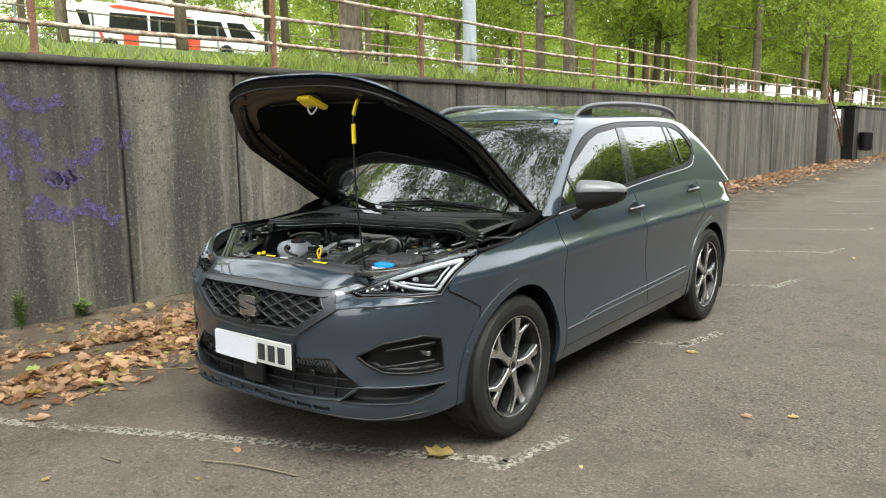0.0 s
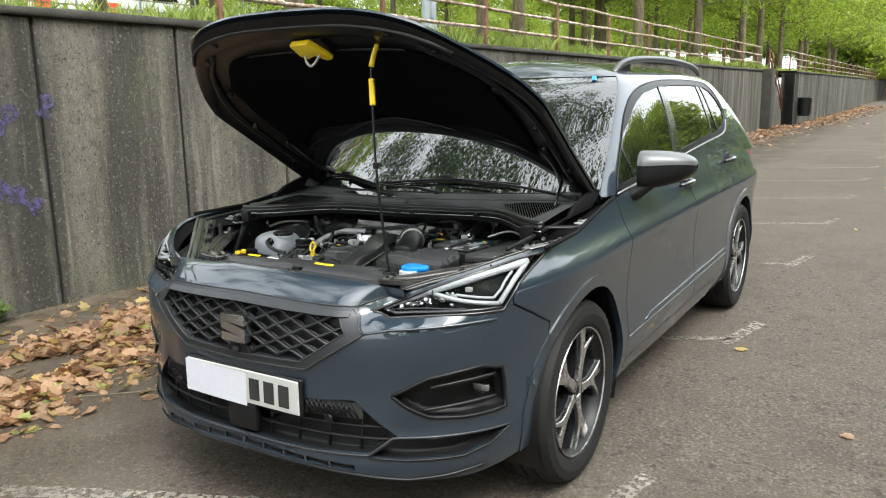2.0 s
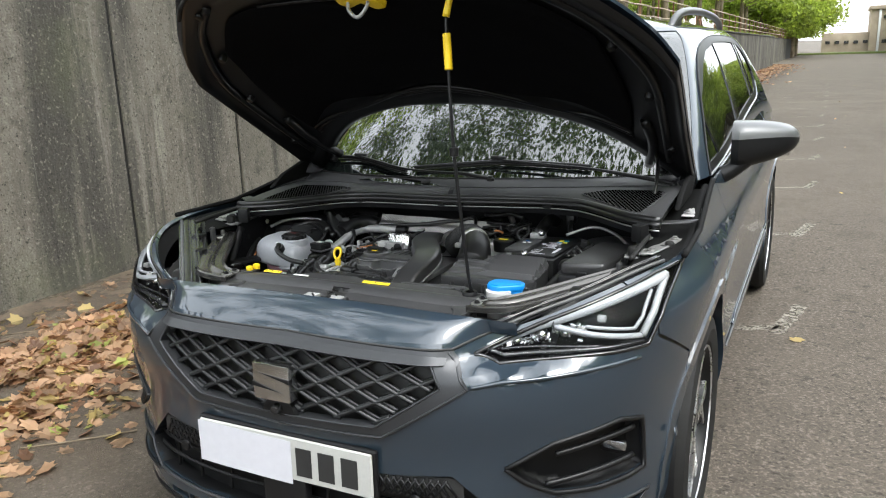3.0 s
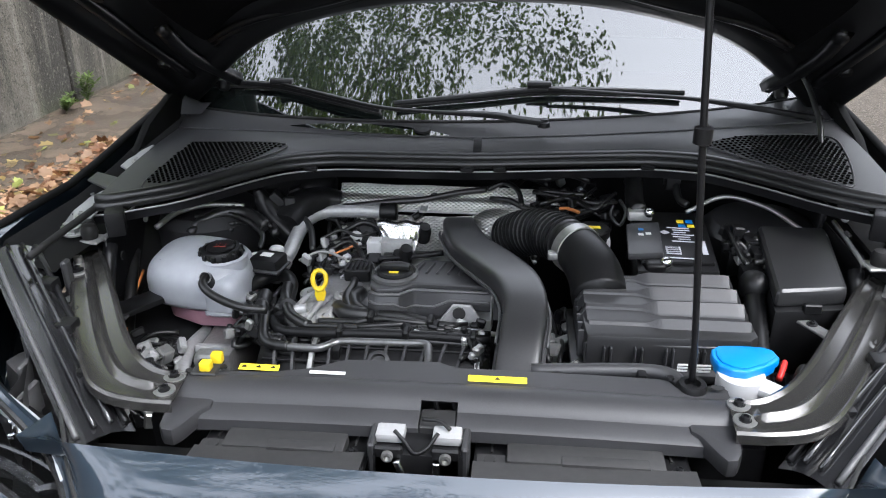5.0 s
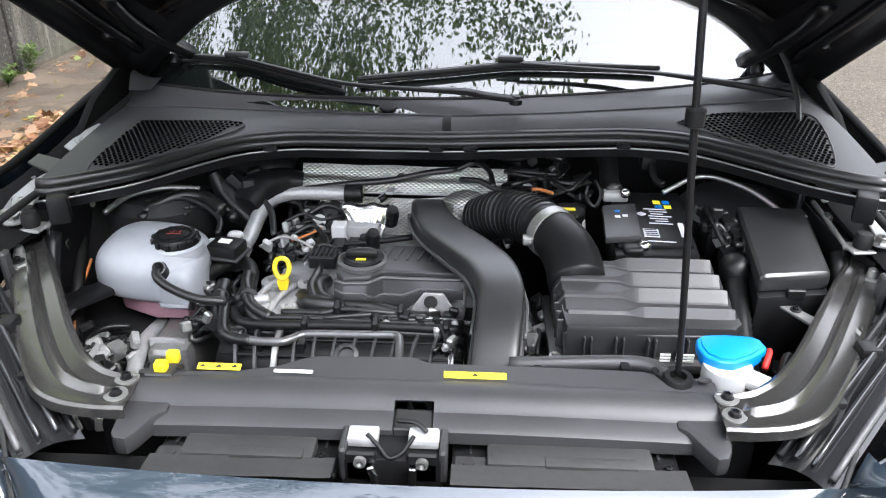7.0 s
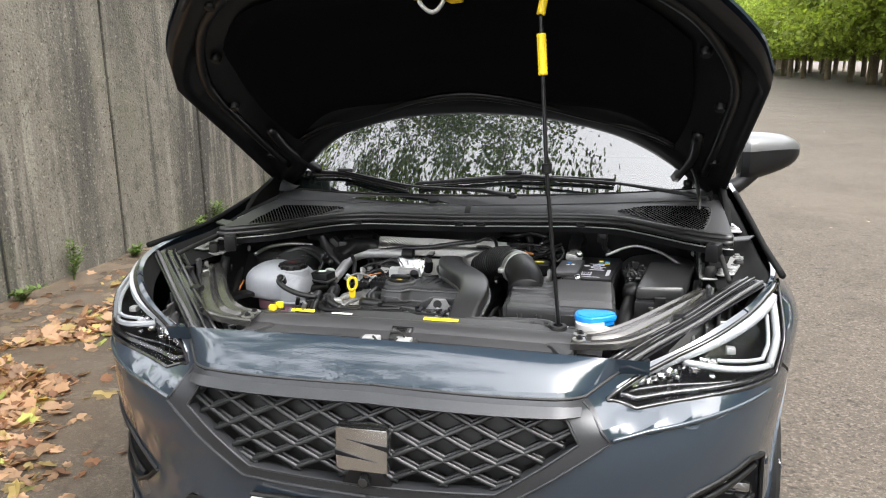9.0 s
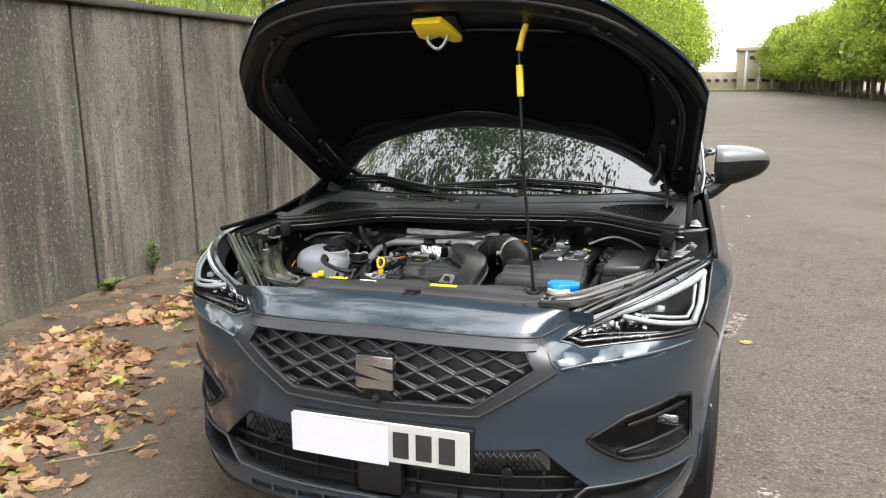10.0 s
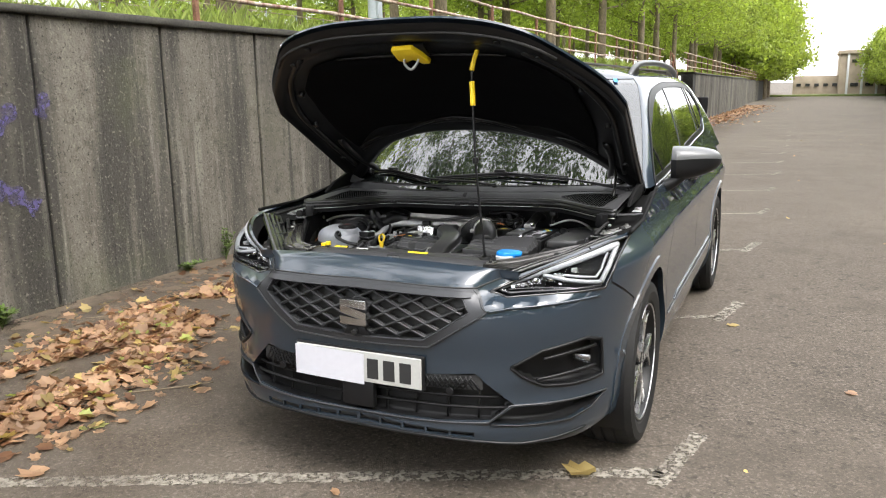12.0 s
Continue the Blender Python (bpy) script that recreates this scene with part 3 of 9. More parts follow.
M_STRIP = material("pale_light_guide", (0.30, 0.31, 0.32), (0.36, 0.37, 0.38), rough=0.25, scale=8, fine=200)
M_RAIL = material("anodised_rail", (0.09, 0.092, 0.095), (0.13, 0.132, 0.135), rough=0.4, metal=0.6, scale=8, fine=200)
M_SILVER = material("silver_mirror_paint", (0.20, 0.205, 0.21), (0.25, 0.255, 0.26), rough=0.35, metal=0.6, scale=8, fine=500, coat=0.6)
M_CAP = material("silver_grey_cap_paint", (0.085, 0.087, 0.090), (0.105, 0.107, 0.110), rough=0.45, metal=0.2, scale=8, fine=500, coat=0.3)
M_BLACK = material("black_plastic", (0.0045, 0.0045, 0.005), (0.009, 0.009, 0.0095), rough=0.42, scale=8, fine=300, bump=0.0004, spec=0.26)
M_COVER = material("grained_grey_plastic", (0.024, 0.024, 0.0255), (0.040, 0.040, 0.042), rough=0.42, scale=9, fine=500, bump=0.0005, spec=0.4)
M_SHINY = material("black_moulded_plastic", (0.015, 0.015, 0.0155), (0.024, 0.024, 0.025), rough=0.36, scale=9, fine=300, spec=0.55, rough_vary=0.02)
M_DUSTY = material("dusty_black_plastic", (0.014, 0.014, 0.0145), (0.036, 0.0355, 0.035), rough=0.6, scale=7, fine=90, bump=0.0004)
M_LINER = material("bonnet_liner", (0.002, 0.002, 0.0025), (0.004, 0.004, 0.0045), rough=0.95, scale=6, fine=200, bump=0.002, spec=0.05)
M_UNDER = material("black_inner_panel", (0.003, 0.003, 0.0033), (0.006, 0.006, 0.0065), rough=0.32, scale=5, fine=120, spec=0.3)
M_DEEP = material("deep_black_sheet", (0.004, 0.004, 0.004), (0.008, 0.008, 0.008), rough=0.8, scale=6, fine=80, spec=0.12)
M_FRAME = material("dark_primer", (0.0045, 0.0045, 0.005), (0.010, 0.010, 0.011), rough=0.36, scale=5, fine=120, spec=0.28)
M_RUBBER = material("tyre_rubber", (0.006, 0.006, 0.006), (0.015, 0.0145, 0.014), rough=0.7, scale=10, fine=120, bump=0.0006, spec=0.3)
M_HOSE = material("rubber_hose", (0.005, 0.005, 0.005), (0.012, 0.012, 0.012), rough=0.36, scale=14, fine=160, bump=0.0006)
M_ALLOY = material("machined_alloy", (0.58, 0.58, 0.58), (0.70, 0.70, 0.70), rough=0.28, metal=1.0, scale=30, fine=400)
M_GLOSSBLACK = material("gloss_black", (0.010, 0.010, 0.011), (0.014, 0.014, 0.015), rough=0.2, scale=6, fine=100, coat=0.4)
M_CHROME = material("satin_chrome", (0.55, 0.55, 0.56), (0.66, 0.66, 0.66), rough=0.22, metal=1.0, scale=20, fine=300)
M_CAST = material("cast_aluminium", (0.27, 0.27, 0.265), (0.44, 0.44, 0.43), rough=0.45, metal=0.5, scale=14, fine=120, bump=0.001)
M_WHITE = material("white_plastic", (0.40, 0.40, 0.40), (0.48, 0.48, 0.48), rough=0.4, scale=6, fine=80)
M_PAPER = material("white_paper", (0.44, 0.44, 0.48), (0.50, 0.50, 0.54), rough=0.8, scale=4, fine=50)
M_YELLOW = material("yellow_plastic", (0.72, 0.50, 0.01), (0.80, 0.58, 0.02), rough=0.4, scale=9, fine=60)
M_BLUE = material("blue_plastic", (0.004, 0.17, 0.52), (0.006, 0.21, 0.60), rough=0.4, scale=9, fine=60)
M_RED = material("red_plastic", (0.55, 0.02, 0.02), (0.65, 0.03, 0.02), rough=0.4, scale=9, fine=60)
M_DULLRED = material("faded_red_print", (0.16, 0.02, 0.015), (0.20, 0.03, 0.02), rough=0.6, scale=9, fine=60)
M_TANK = material("milky_plastic", (0.27, 0.28, 0.305), (0.34, 0.35, 0.37), rough=0.45, scale=7, fine=60)
M_PINK = material("pink_coolant", (0.30, 0.15, 0.19), (0.36, 0.20, 0.24), rough=0.4, scale=9, fine=60)
# black of printed bars; also paints the dark of holes, gaps and hollows
M_INK_SHADE = material("black_ink_and_shade", (0.012, 0.012, 0.012), (0.02, 0.02, 0.02), rough=0.6)
M_PLATE = material("plate_white", (0.36, 0.36, 0.345), (0.42, 0.42, 0.40), rough=0.5, scale=12, fine=120)
M_SEAT = material("grey_cloth", (0.03, 0.03, 0.032), (0.05, 0.05, 0.052), rough=0.9, scale=9, fine=200)


def foil():
    """Embossed aluminium heat shield."""
    m = material("embossed_foil", (0.42, 0.41, 0.39), (0.54, 0.53, 0.51), rough=0.36, metal=1.0, scale=12, fine=80)
    n, l, p = mix_nodes(m)
    where, cells, b = n.new("ShaderNodeTexCoord"), n.new("ShaderNodeTexVoronoi"), n.new("ShaderNodeBump")
    split, run, flat, turn = n.new("ShaderNodeSeparateXYZ"), n.new("ShaderNodeMath"), n.new("ShaderNodeCombineXYZ"), n.new("ShaderNodeMapping")
    cells.voronoi_dimensions = "2D"
    cells.inputs["Scale"].default_value, cells.inputs["Randomness"].default_value = 120, 0.0
    b.inputs["Strength"].default_value, b.inputs["Distance"].default_value = 1.0, 0.0035
    turn.inputs["Rotation"].default_value = (0, 0, radians(45))
    l.new(where.outputs["Object"], split.inputs["Vector"])
    l.new(split.outputs["Y"], run.inputs[0])
    l.new(split.outputs["Z"], run.inputs[1])
    l.new(split.outputs["X"], flat.inputs["X"])
    l.new(run.outputs["Value"], flat.inputs["Y"])
    l.new(flat.outputs["Vector"], turn.inputs["Vector"])
    l.new(turn.outputs["Vector"], cells.inputs["Vector"])
    l.new(cells.outputs["Distance"], b.inputs["Height"])
    l.new(b.outputs["Normal"], p.inputs["Normal"])
    return m


M_FOIL = foil()


def clear_over(name, tint, alpha, through_tint, rough=0.015, ior=1.6):
    """Glass that mirrors at its face and lets the rest through."""
    m = material(name, tint, tint, rough=rough, scale=2, fine=20, rough_vary=0.005, spec=0.6)
    n, l, p = mix_nodes(m)
    p.inputs["IOR"].default_value = 1.55
    clear, gloss = n.new("ShaderNodeBsdfTransparent"), n.new("ShaderNodeBsdfGlossy")
    clear.inputs["Color"].default_value = (*through_tint, 1)
    gloss.inputs["Roughness"].default_value = rough
    fresnel = n.new("ShaderNodeFresnel")
    fresnel.inputs["IOR"].default_value = ior
    body, mixed = n.new("ShaderNodeMixShader"), n.new("ShaderNodeMixShader")
    body.inputs[0].default_value = alpha
    l.new(clear.outputs[0], body.inputs[1])
    l.new(p.outputs[0], body.inputs[2])
    l.new(fresnel.outputs[0], mixed.inputs[0])
    l.new(body.outputs[0], mixed.inputs[1])
    l.new(gloss.outputs[0], mixed.inputs[2])
    l.new(mixed.outputs[0], n["Material Output"].inputs["Surface"])
    return m


M_GLASS = clear_over("tinted_glass", (0.010, 0.013, 0.012), 0.55, (0.30, 0.34, 0.32), ior=2.3)
M_SCREEN = clear_over("windscreen_glass", (0.010, 0.013, 0.012), 0.6, (0.30, 0.34, 0.32), ior=2.05)
M_LENS = clear_over("clear_lens", (0.02, 0.02, 0.02), 0.01, (0.92, 0.93, 0.94), ior=1.13)

CAR = thing("car", "dark blue-grey metallic family car parked with its bonnet propped open", "car")


def squeeze(bm):
    """The far flank behind the front axle lies a little closer in."""
    for v in bm.verts:
        v.co.x += 0.045 * ease(v.co.y, -0.45, 0.15) * (1 - ease(v.co.z, 1.02, 1.2))
    return bm


def both(name, bm, mat, parent=None, label=""):
    """A part and its twin on the other side of the car."""
    twin = squeeze(mirrored(bm))
    return part(name, bm, mat, parent or CAR, label), part(name, twin, mat, parent or CAR, label)


def half_width(y, z):
    w = table(z, (0.18, 0.835), (0.28, 0.880), (0.42, 0.905), (0.60, 0.900), (0.72, 0.906), (0.83, 0.920), (0.875, 0.922), (0.92, 0.896), (1.02, 0.856), (1.15, 0.80))
    return w - 0.035 * ease(y, 2.6, 4.2) + 0.012 * math.exp(-((y / 0.5) ** 2)) * ease(z, 0.5, 0.75) * (1 - ease(z, 0.85, 0.95))


def nose_y(z):
    return -table(z, (0.16, 0.80), (0.22, 0.855), (0.30, 0.878), (0.35, 0.870), (0.42, 0.862), (0.55, 0.858), (0.68, 0.866), (0.76, 0.852), (0.82, 0.825), (0.90, 0.76), (1.0, 0.64))


def setback(x, z):
    x = abs(x)
    return 0.085 * ease(z, 0.762, 0.808) * ease(x, 0.38, 0.54) * (1 - ease(x, 0.54, 0.84)) + 0.012 * ease(z, 0.36, 0.42) * (1 - ease(z, 0.42, 0.50)) * ease(x, 0.5, 0.6)


def nose_at(x, z, out=0.0):
    """A point of the nose's face, by its width and height."""
    n, w = 2.75, half_width(0, z)
    y = nose_y(z) * max(0.0, 1 - (abs(x) / w) ** n) ** (1 / n) + setback(x, z)
    return Vector((x, y - out, z))


def shell_bottom(s):
    return table(s, (0, 0.275), (14, 0.262), (22, 0.243), (28, 0.240), (33, 0.258), (38, 0.285), (44, 0.30), (48, 0.275), (60, 0.258), (100, 0.27), (112, 0.30))


def shell_top(x, y):
    if y < 0.0:
        return 0.835 + 0.128 * ease(x, 0.44, 0.90) + 0.006 * ease(y, -0.3, 0)
    return table(y, (0.0, 0.969), (0.45, 1.035), (0.8, 1.055), (2.0, 1.085), (3.2, 1.12), (3.9, 1.13))


def lower_shell(s, v):
    """The body below the windows. s runs from the middle of the nose (0) round to the tail (120)."""
    x = y = 0.0
    zt = 0.83
    for _ in range(4):
        z = shell_bottom(s) + (zt - shell_bottom(s)) * v
        if s <= 48:
            n = 2.75
            a = (s / 48) ** 0.9 * math.pi / 2
            sx, cy = math.sin(a) ** (2 / n), max(0.0, math.cos(a)) ** (2 / n)
            x, y = half_width(0, z) * sx, nose_y(z) * cy
            y += setback(x, z)
        elif s <= 100:
            y = 2.9 * (s - 48) / 52
            x = half_width(y, z)
        else:
            a = (s - 100) / 20 * math.pi / 2
            n = 3.2
            x, y = half_width(2.9, z) * max(0.0, math.cos(a)) ** (2 / n), 2.9 + (0.92 - 0.1 * abs(z - 0.6)) * math.sin(a) ** (2 / n)
        zt = shell_top(x, y)
    return (x, y, z)


def arch(cy, r, n=30, low=-0.1):
    return [(cy + r * math.cos(a), 0.356 + r * math.sin(a)) for a in np.linspace(math.radians(-30), math.radians(210), n)] + [(cy - r * 0.88, low), (cy + r * 0.88, low)]


ARCHES = (0.03, 2.82)
GRILLE_OUT = [(-0.02, 0.828), (0.435, 0.818), (0.488, 0.745), (0.285, 0.612), (-0.02, 0.604)]
GRILLE_IN = [(-0.02, 0.808), (0.398, 0.797), (0.428, 0.745), (0.268, 0.636), (-0.02, 0.628)]
LAMP = [(0.475, 0.803), (0.535, 0.786), (0.72, 0.797), (0.832, 0.800), (0.852, 0.86), (0.864, 0.948), (0.82, 0.942), (0.75, 0.917), (0.62, 0.868)]
FOG = [(0.563, 0.542), (0.66, 0.598), (0.785, 0.624), (0.822, 0.606), (0.828, 0.468), (0.80, 0.460), (0.744, 0.458), (0.662, 0.468), (0.60, 0.507)]
SLIT = [(0.50, 0.338), (0.568, 0.393), (0.70, 0.393), (0.832, 0.393), (0.80, 0.356), (0.744, 0.330), (0.595, 0.333)]
INTAKE = [(-0.02, 0.50), (0.274, 0.509), (0.446, 0.521), (0.573, 0.403), (0.505, 0.350), (0.287, 0.343), (-0.02, 0.343)]
FENDER = [(-0.475, 0.815), (-0.30, 0.715), (-0.30, 0.40), (-0.05, 0.2), (0.508, 0.2), (0.508, 0.40), (0.458, 0.78), (0.462, 1.2), (-0.475, 1.2)]
FRONT_DOOR = [(0.514, 0.335), (0.514, 0.40), (0.464, 0.78), (0.468, 1.2), (1.50, 1.2), (1.525, 1.0), (1.54, 0.80), (1.62, 0.345)]
REAR_DOOR = [(1.626, 0.345), (1.546, 0.80), (1.531, 1.0), (1.506, 1.2), (2.66, 1.2), (2.64, 0.98), (2.62, 0.86), (2.42, 0.74), (2.32, 0.5), (2.28, 0.35)]
SILL = [(0.514, 0.1), (0.514, 0.329), (1.62, 0.339), (2.40, 0.345), (2.40, 0.1)]
QUARTER = [(2.286, 0.351), (2.326, 0.5), (2.426, 0.735), (2.626, 0.855), (2.646, 0.98), (2.666, 1.2), (4.2, 1.2), (4.2, 0.1), (2.406, 0.1), (2.406, 0.351)]
BUMPER = [(-1.2, 0.0), (-0.056, 0.0), (-0.056, 0.19), (-0.306, 0.39), (-0.306, 0.712), (-0.48, 0.808), (-0.48, 1.0), (-1.2, 1.0)]


def along_nose(pts, out, r, seg=6, n=10):
    """A rod that follows the nose's face through (x, z) points."""
    line = []
    for (x0, z0), (x1, z1) in zip(pts, pts[1:]):
        line += [nose_at(x0 + (x1 - x0) * k / n, z0 + (z1 - z0) * k / n, out) for k in range(n)]
    return tube(line + [nose_at(*pts[-1], out)], r, seg=seg, smooth=1)


def body():
    S = [i * 0.5 for i in range(0, 241)]
    sheet = grid(lower_shell, S, np.linspace(0, 1, 34))
    ahead = lambda c: c.y < -0.2 and c.x > -0.001
    flank = lambda c: c.x > 0.45
    for cy in ARCHES:
        ring = cut(sheet, arch(cy, 0.452), "x", keep=flank, lift=True)
        cut(ring, arch(cy, 0.402), "x", keep=flank)
        both("wheel_arch_trim", thicken(shifted(ring, 0.005), 0.024), M_PAINT, label="painted wheel arch lip")
        ring.free()
    lamp = cut(sheet, LAMP, "y", keep=ahead, lift=True)
    trim = cut(sheet, GRILLE_OUT, "y", keep=ahead, lift=True)
    hollow = cut(trim, GRILLE_IN, "y", keep=ahead, lift=True)
    fog = cut(sheet, FOG, "y", keep=ahead, lift=True)
    slit = cut(sheet, SLIT, "y", keep=ahead, lift=True)
    intake = cut(sheet, INTAKE, "y", keep=ahead, lift=True)
    slots = []
    for k in range(5):
        x0, x1 = 0.006 + 0.09 * k, 0.088 + 0.09 * k
        slots.append(cut(sheet, [(x0, 0.303 - 0.004 * k), (x1, 0.299 - 0.004 * k), (x1, 0.320 - 0.004 * k), (x0, 0.324 - 0.004 * k)], "y", keep=ahead, lift=True))
    panels = {}
    for name, poly in (("front_fender", FENDER), ("front_door", FRONT_DOOR), ("rear_door", REAR_DOOR), ("sill", SILL), ("rear_quarter", QUARTER)):
        panels[name] = cut(sheet, poly, "x", keep=lambda c: c.x > 0.0 if poly is QUARTER else c.x > 0.45, lift=True)
    panels["front_bumper"] = cut(sheet, BUMPER, "x", keep=lambda c: c.y < 0, lift=True)
    out = {}
    for name, bm in panels.items():
        out[name] = both(name, thicken(bm, 0.012), M_PAINT)
    both("body_frame", shifted(sheet, -0.006), M_BLACK)
    sheet.free()
    # grille surround and its hollow
    both("grille_surround", thicken(shifted(trim, 0.007), 0.03), M_GUNMETAL)
    both("surround_top", thicken(grid(lambda x, k: nose_at(x, float(np.interp(x, [0, 0.40, 0.43], [0.8265, 0.8185, 0.8165])) - 0.021 * k, 0.004 + 0.016 * k), np.linspace(0, 0.43, 30), (1.0, 0.5, 0.0)), 0.004), M_GUNMETAL)
    both("panel_gap", tube([nose_at(x, float(np.interp(x, [0, 0.40, 0.435], [0.8315, 0.8240, 0.8215])), 0.003) for x in np.linspace(0, 0.435, 24)] + [Vector((0.48, -0.705, 0.839)), Vector((0.545, -0.604, 0.855))], 0.0032, seg=6, smooth=1), M_INK_SHADE)
    both("surround_edge", along_nose([(0.43, 0.8165), (0.488, 0.745), (0.285, 0.612), (0.0, 0.604)], 0.009, 0.0030), M_GUNMETAL)
    both("inner_edge", along_nose([(0.398, 0.797), (0.428, 0.745), (0.268, 0.636), (0.0, 0.628)], 0.007, 0.0032), M_GUNMETAL)
    both("grille_backing", shifted(hollow, (0, 0.05, 0)), M_INK_SHADE)
    for bm, name in ((fog, "fog_recess"), (slit, "air_slit"), (intake, "lower_intake")):
        back = shifted(bm, -0.055)
        both(name, walled(bm, back), M_BLACK)
    for bm in slots:
        both("splitter_slot", shifted(bm, -0.02), M_INK_SHADE)
    both("headlamp_lens", shifted(lamp, 0.003), M_LENS)
    both("headlamp_housing", walled(lamp, shifted(lamp, -0.06)), M_DEEP)
    return out


def walled(front, back):
    """A tray: the shifted back of a sheet with walls to the sheet's own edge."""
    own = bmesh.new()
    front.verts.index_update()
    back.verts.ensure_lookup_table()
    deep = [own.verts.new(v.co) for v in back.verts]
    for f in front.faces:
        own.faces.new([deep[v.index] for v in f.verts])
    near = {}
    for e in front.edges:
        if len(e.link_faces) == 1:
            for v in e.verts:
                if v not in near:
                    near[v] = own.verts.new(v.co)
            a, b = e.verts
            own.faces.new((near[a], near[b], deep[b.index], deep[a.index]))
    return own


PANEL = body()


def grille():
    full = GRILLE_IN[1:4] + [(-x, z) for x, z in GRILLE_IN[3:0:-1]]
    bm = bmesh.new()
    for d in (-1, 1):
        for k in range(-10, 11):
            run = []
            for i in range(-90, 91):
                x = i * 0.005
                # zig-zag of long flat diamonds
                z = 0.718 + d * (x - k * 0.107) * 0.47
                if inside(full, x, z):
                    run.append(nose_at(x, z, -0.012))
                elif len(run) > 2:
                    break
                else:
                    run = []
            if len(run) > 2:
                tube(run, 0.0056, bm, seg=6, smooth=1)
                tube([q + Vector((0, 0.014, 0.001)) for q in run], 0.0066, bm, seg=4, smooth=1)
    part("grille_mesh", bm, M_MESH, CAR)
    # radar plate and camera below the badge
    bm = prism([(-0.055, 0.628), (0.055, 0.628), (0.035, 0.662), (-0.035, 0.662)], -0.872, -0.84, bevel=0.004)
    part("camera_mount", bm, M_FRAME, CAR)
    part("front_camera", lathe([(0.001, 0.0), (0.010, 0.002), (0.014, 0.010), (0.014, 0.03)], pose(0, -0.892, 0.645, -90, 0, 0), seg=20), M_GLOSSBLACK, CAR)
    # the badge: a bright plate with two slanted dark slits
    b = part("badge", prism([(-0.055, 0.672), (0.055, 0.672), (0.057, 0.768), (-0.053, 0.768)], -0.893, -0.86, bevel=0.005), M_CHROME, CAR)
    for p in ([(-0.038, 0.744), (-0.010, 0.738), (0.0575, 0.722), (0.0575, 0.735)], [(0.036, 0.697), (0.008, 0.703), (-0.0555, 0.719), (-0.0555, 0.706)]):
        part("slit", prism(p, -0.8955, -0.88, bevel=0.001, seg=1), M_FRAME, b)


grille()


def nose_trims():
    # top and bottom bright edges of the intake and slit, lip, fog fins
    both("slit_trim", along_nose([(0.488, 0.336), (0.563, 0.400), (0.70, 0.400), (0.838, 0.398)], 0.005, 0.0045), M_GUNMETAL)
    both("slit_edge", along_nose([(0.50, 0.334), (0.60, 0.328), (0.744, 0.325), (0.80, 0.350), (0.838, 0.398)], 0.004, 0.004), M_FRAME)
    both("lip_edge", along_nose([(0.0, 0.338), (0.29, 0.338), (0.50, 0.342)], 0.006, 0.0045), M_GUNMETAL)
    both("splitter_edge", along_nose([(0.0, 0.283), (0.30, 0.280), (0.46, 0.268), (0.60, 0.252), (0.70, 0.258), (0.78, 0.272)], 0.001, 0.006), M_FRAME)
    for z, x0, x1 in ((0.425, 0.0, 0.53), (0.385, 0.0, 0.55)):
        both("intake_slat", along_nose([(x0, z), (x1 * 0.5, z), (x1, z)], -0.03, 0.006), M_BLACK)
    for x in (0.10, 0.22, 0.34, 0.45):
        both("intake_strut", tube([nose_at(x, 0.345, -0.035), nose_at(x, 0.46, -0.035)], 0.005, seg=4, smooth=1), M_BLACK)
    # honeycomb inserts beside the plate
    for k in range(12):
        for d in (-1, 1):
            x0 = 0.26 + 0.018 * k
            a, b = (x0, 0.462), (x0 + d * 0.03, 0.508)
            if 0.265 < b[0] < 0.44 and a[0] < 0.47:
                both("mesh_bar", tube([nose_at(*a, 0.0), nose_at(*b, 0.0)], 0.0032, seg=4, smooth=1), M_FRAME)
    both("honeycomb_backing", grid(lambda x, z: nose_at(x, z, -0.006), np.linspace(0.26, 0.47, 8), (0.458, 0.485, 0.512)), M_INK_SHADE)
    both("parking_sensor", lathe([(0.016, 0), (0.014, 0.006), (0.001, 0.007)], Matrix.Translation(nose_at(0.36, 0.452, 0.004)) @ Matrix.Rotation(radians(90), 4, "X"), seg=16), M_FRAME)
    part("radar_cover", box((0.0, -0.862, 0.405), (0.135, 0.03, 0.105), bevel=0.01), M_FRAME, CAR)
    # fog lamp and its fins
    for z0, z1, x0 in ((0.575, 0.585, 0.66), (0.500, 0.508, 0.64)):
        both("fog_fin", along_nose([(x0, z0 - 0.012), (0.73, z0), (0.805, z1)], -0.014, 0.0075), M_FRAME)
    both("fog_rim", along_nose([(p[0], p[1]) for p in FOG] + [FOG[0]], 0.002, 0.0065, n=5), M_BLACK)
    both("fog_lamp", box(nose_at(0.765, 0.540, -0.050), (0.06, 0.02, 0.026), bevel=0.012), M_CHROME)
    both("fog_lens", box(nose_at(0.765, 0.540, -0.034), (0.062, 0.008, 0.028), bevel=0.004), M_LENS)
    both("washer_cover", lathe([(0.012, 0), (0.011, 0.003), (0.001, 0.004)], Matrix.Translation((0.884, -0.385, 0.52)) @ Matrix.Rotation(radians(75), 4, "Y"), seg=14), M_PAINT)
    # cheek: the bright ledge from the grille's corner to the lamp
    both("cheek_edge", along_nose([(0.492, 0.747), (0.56, 0.760), (0.70, 0.768), (0.82, 0.775)], 0.002, 0.005), M_PAINT)


nose_trims()


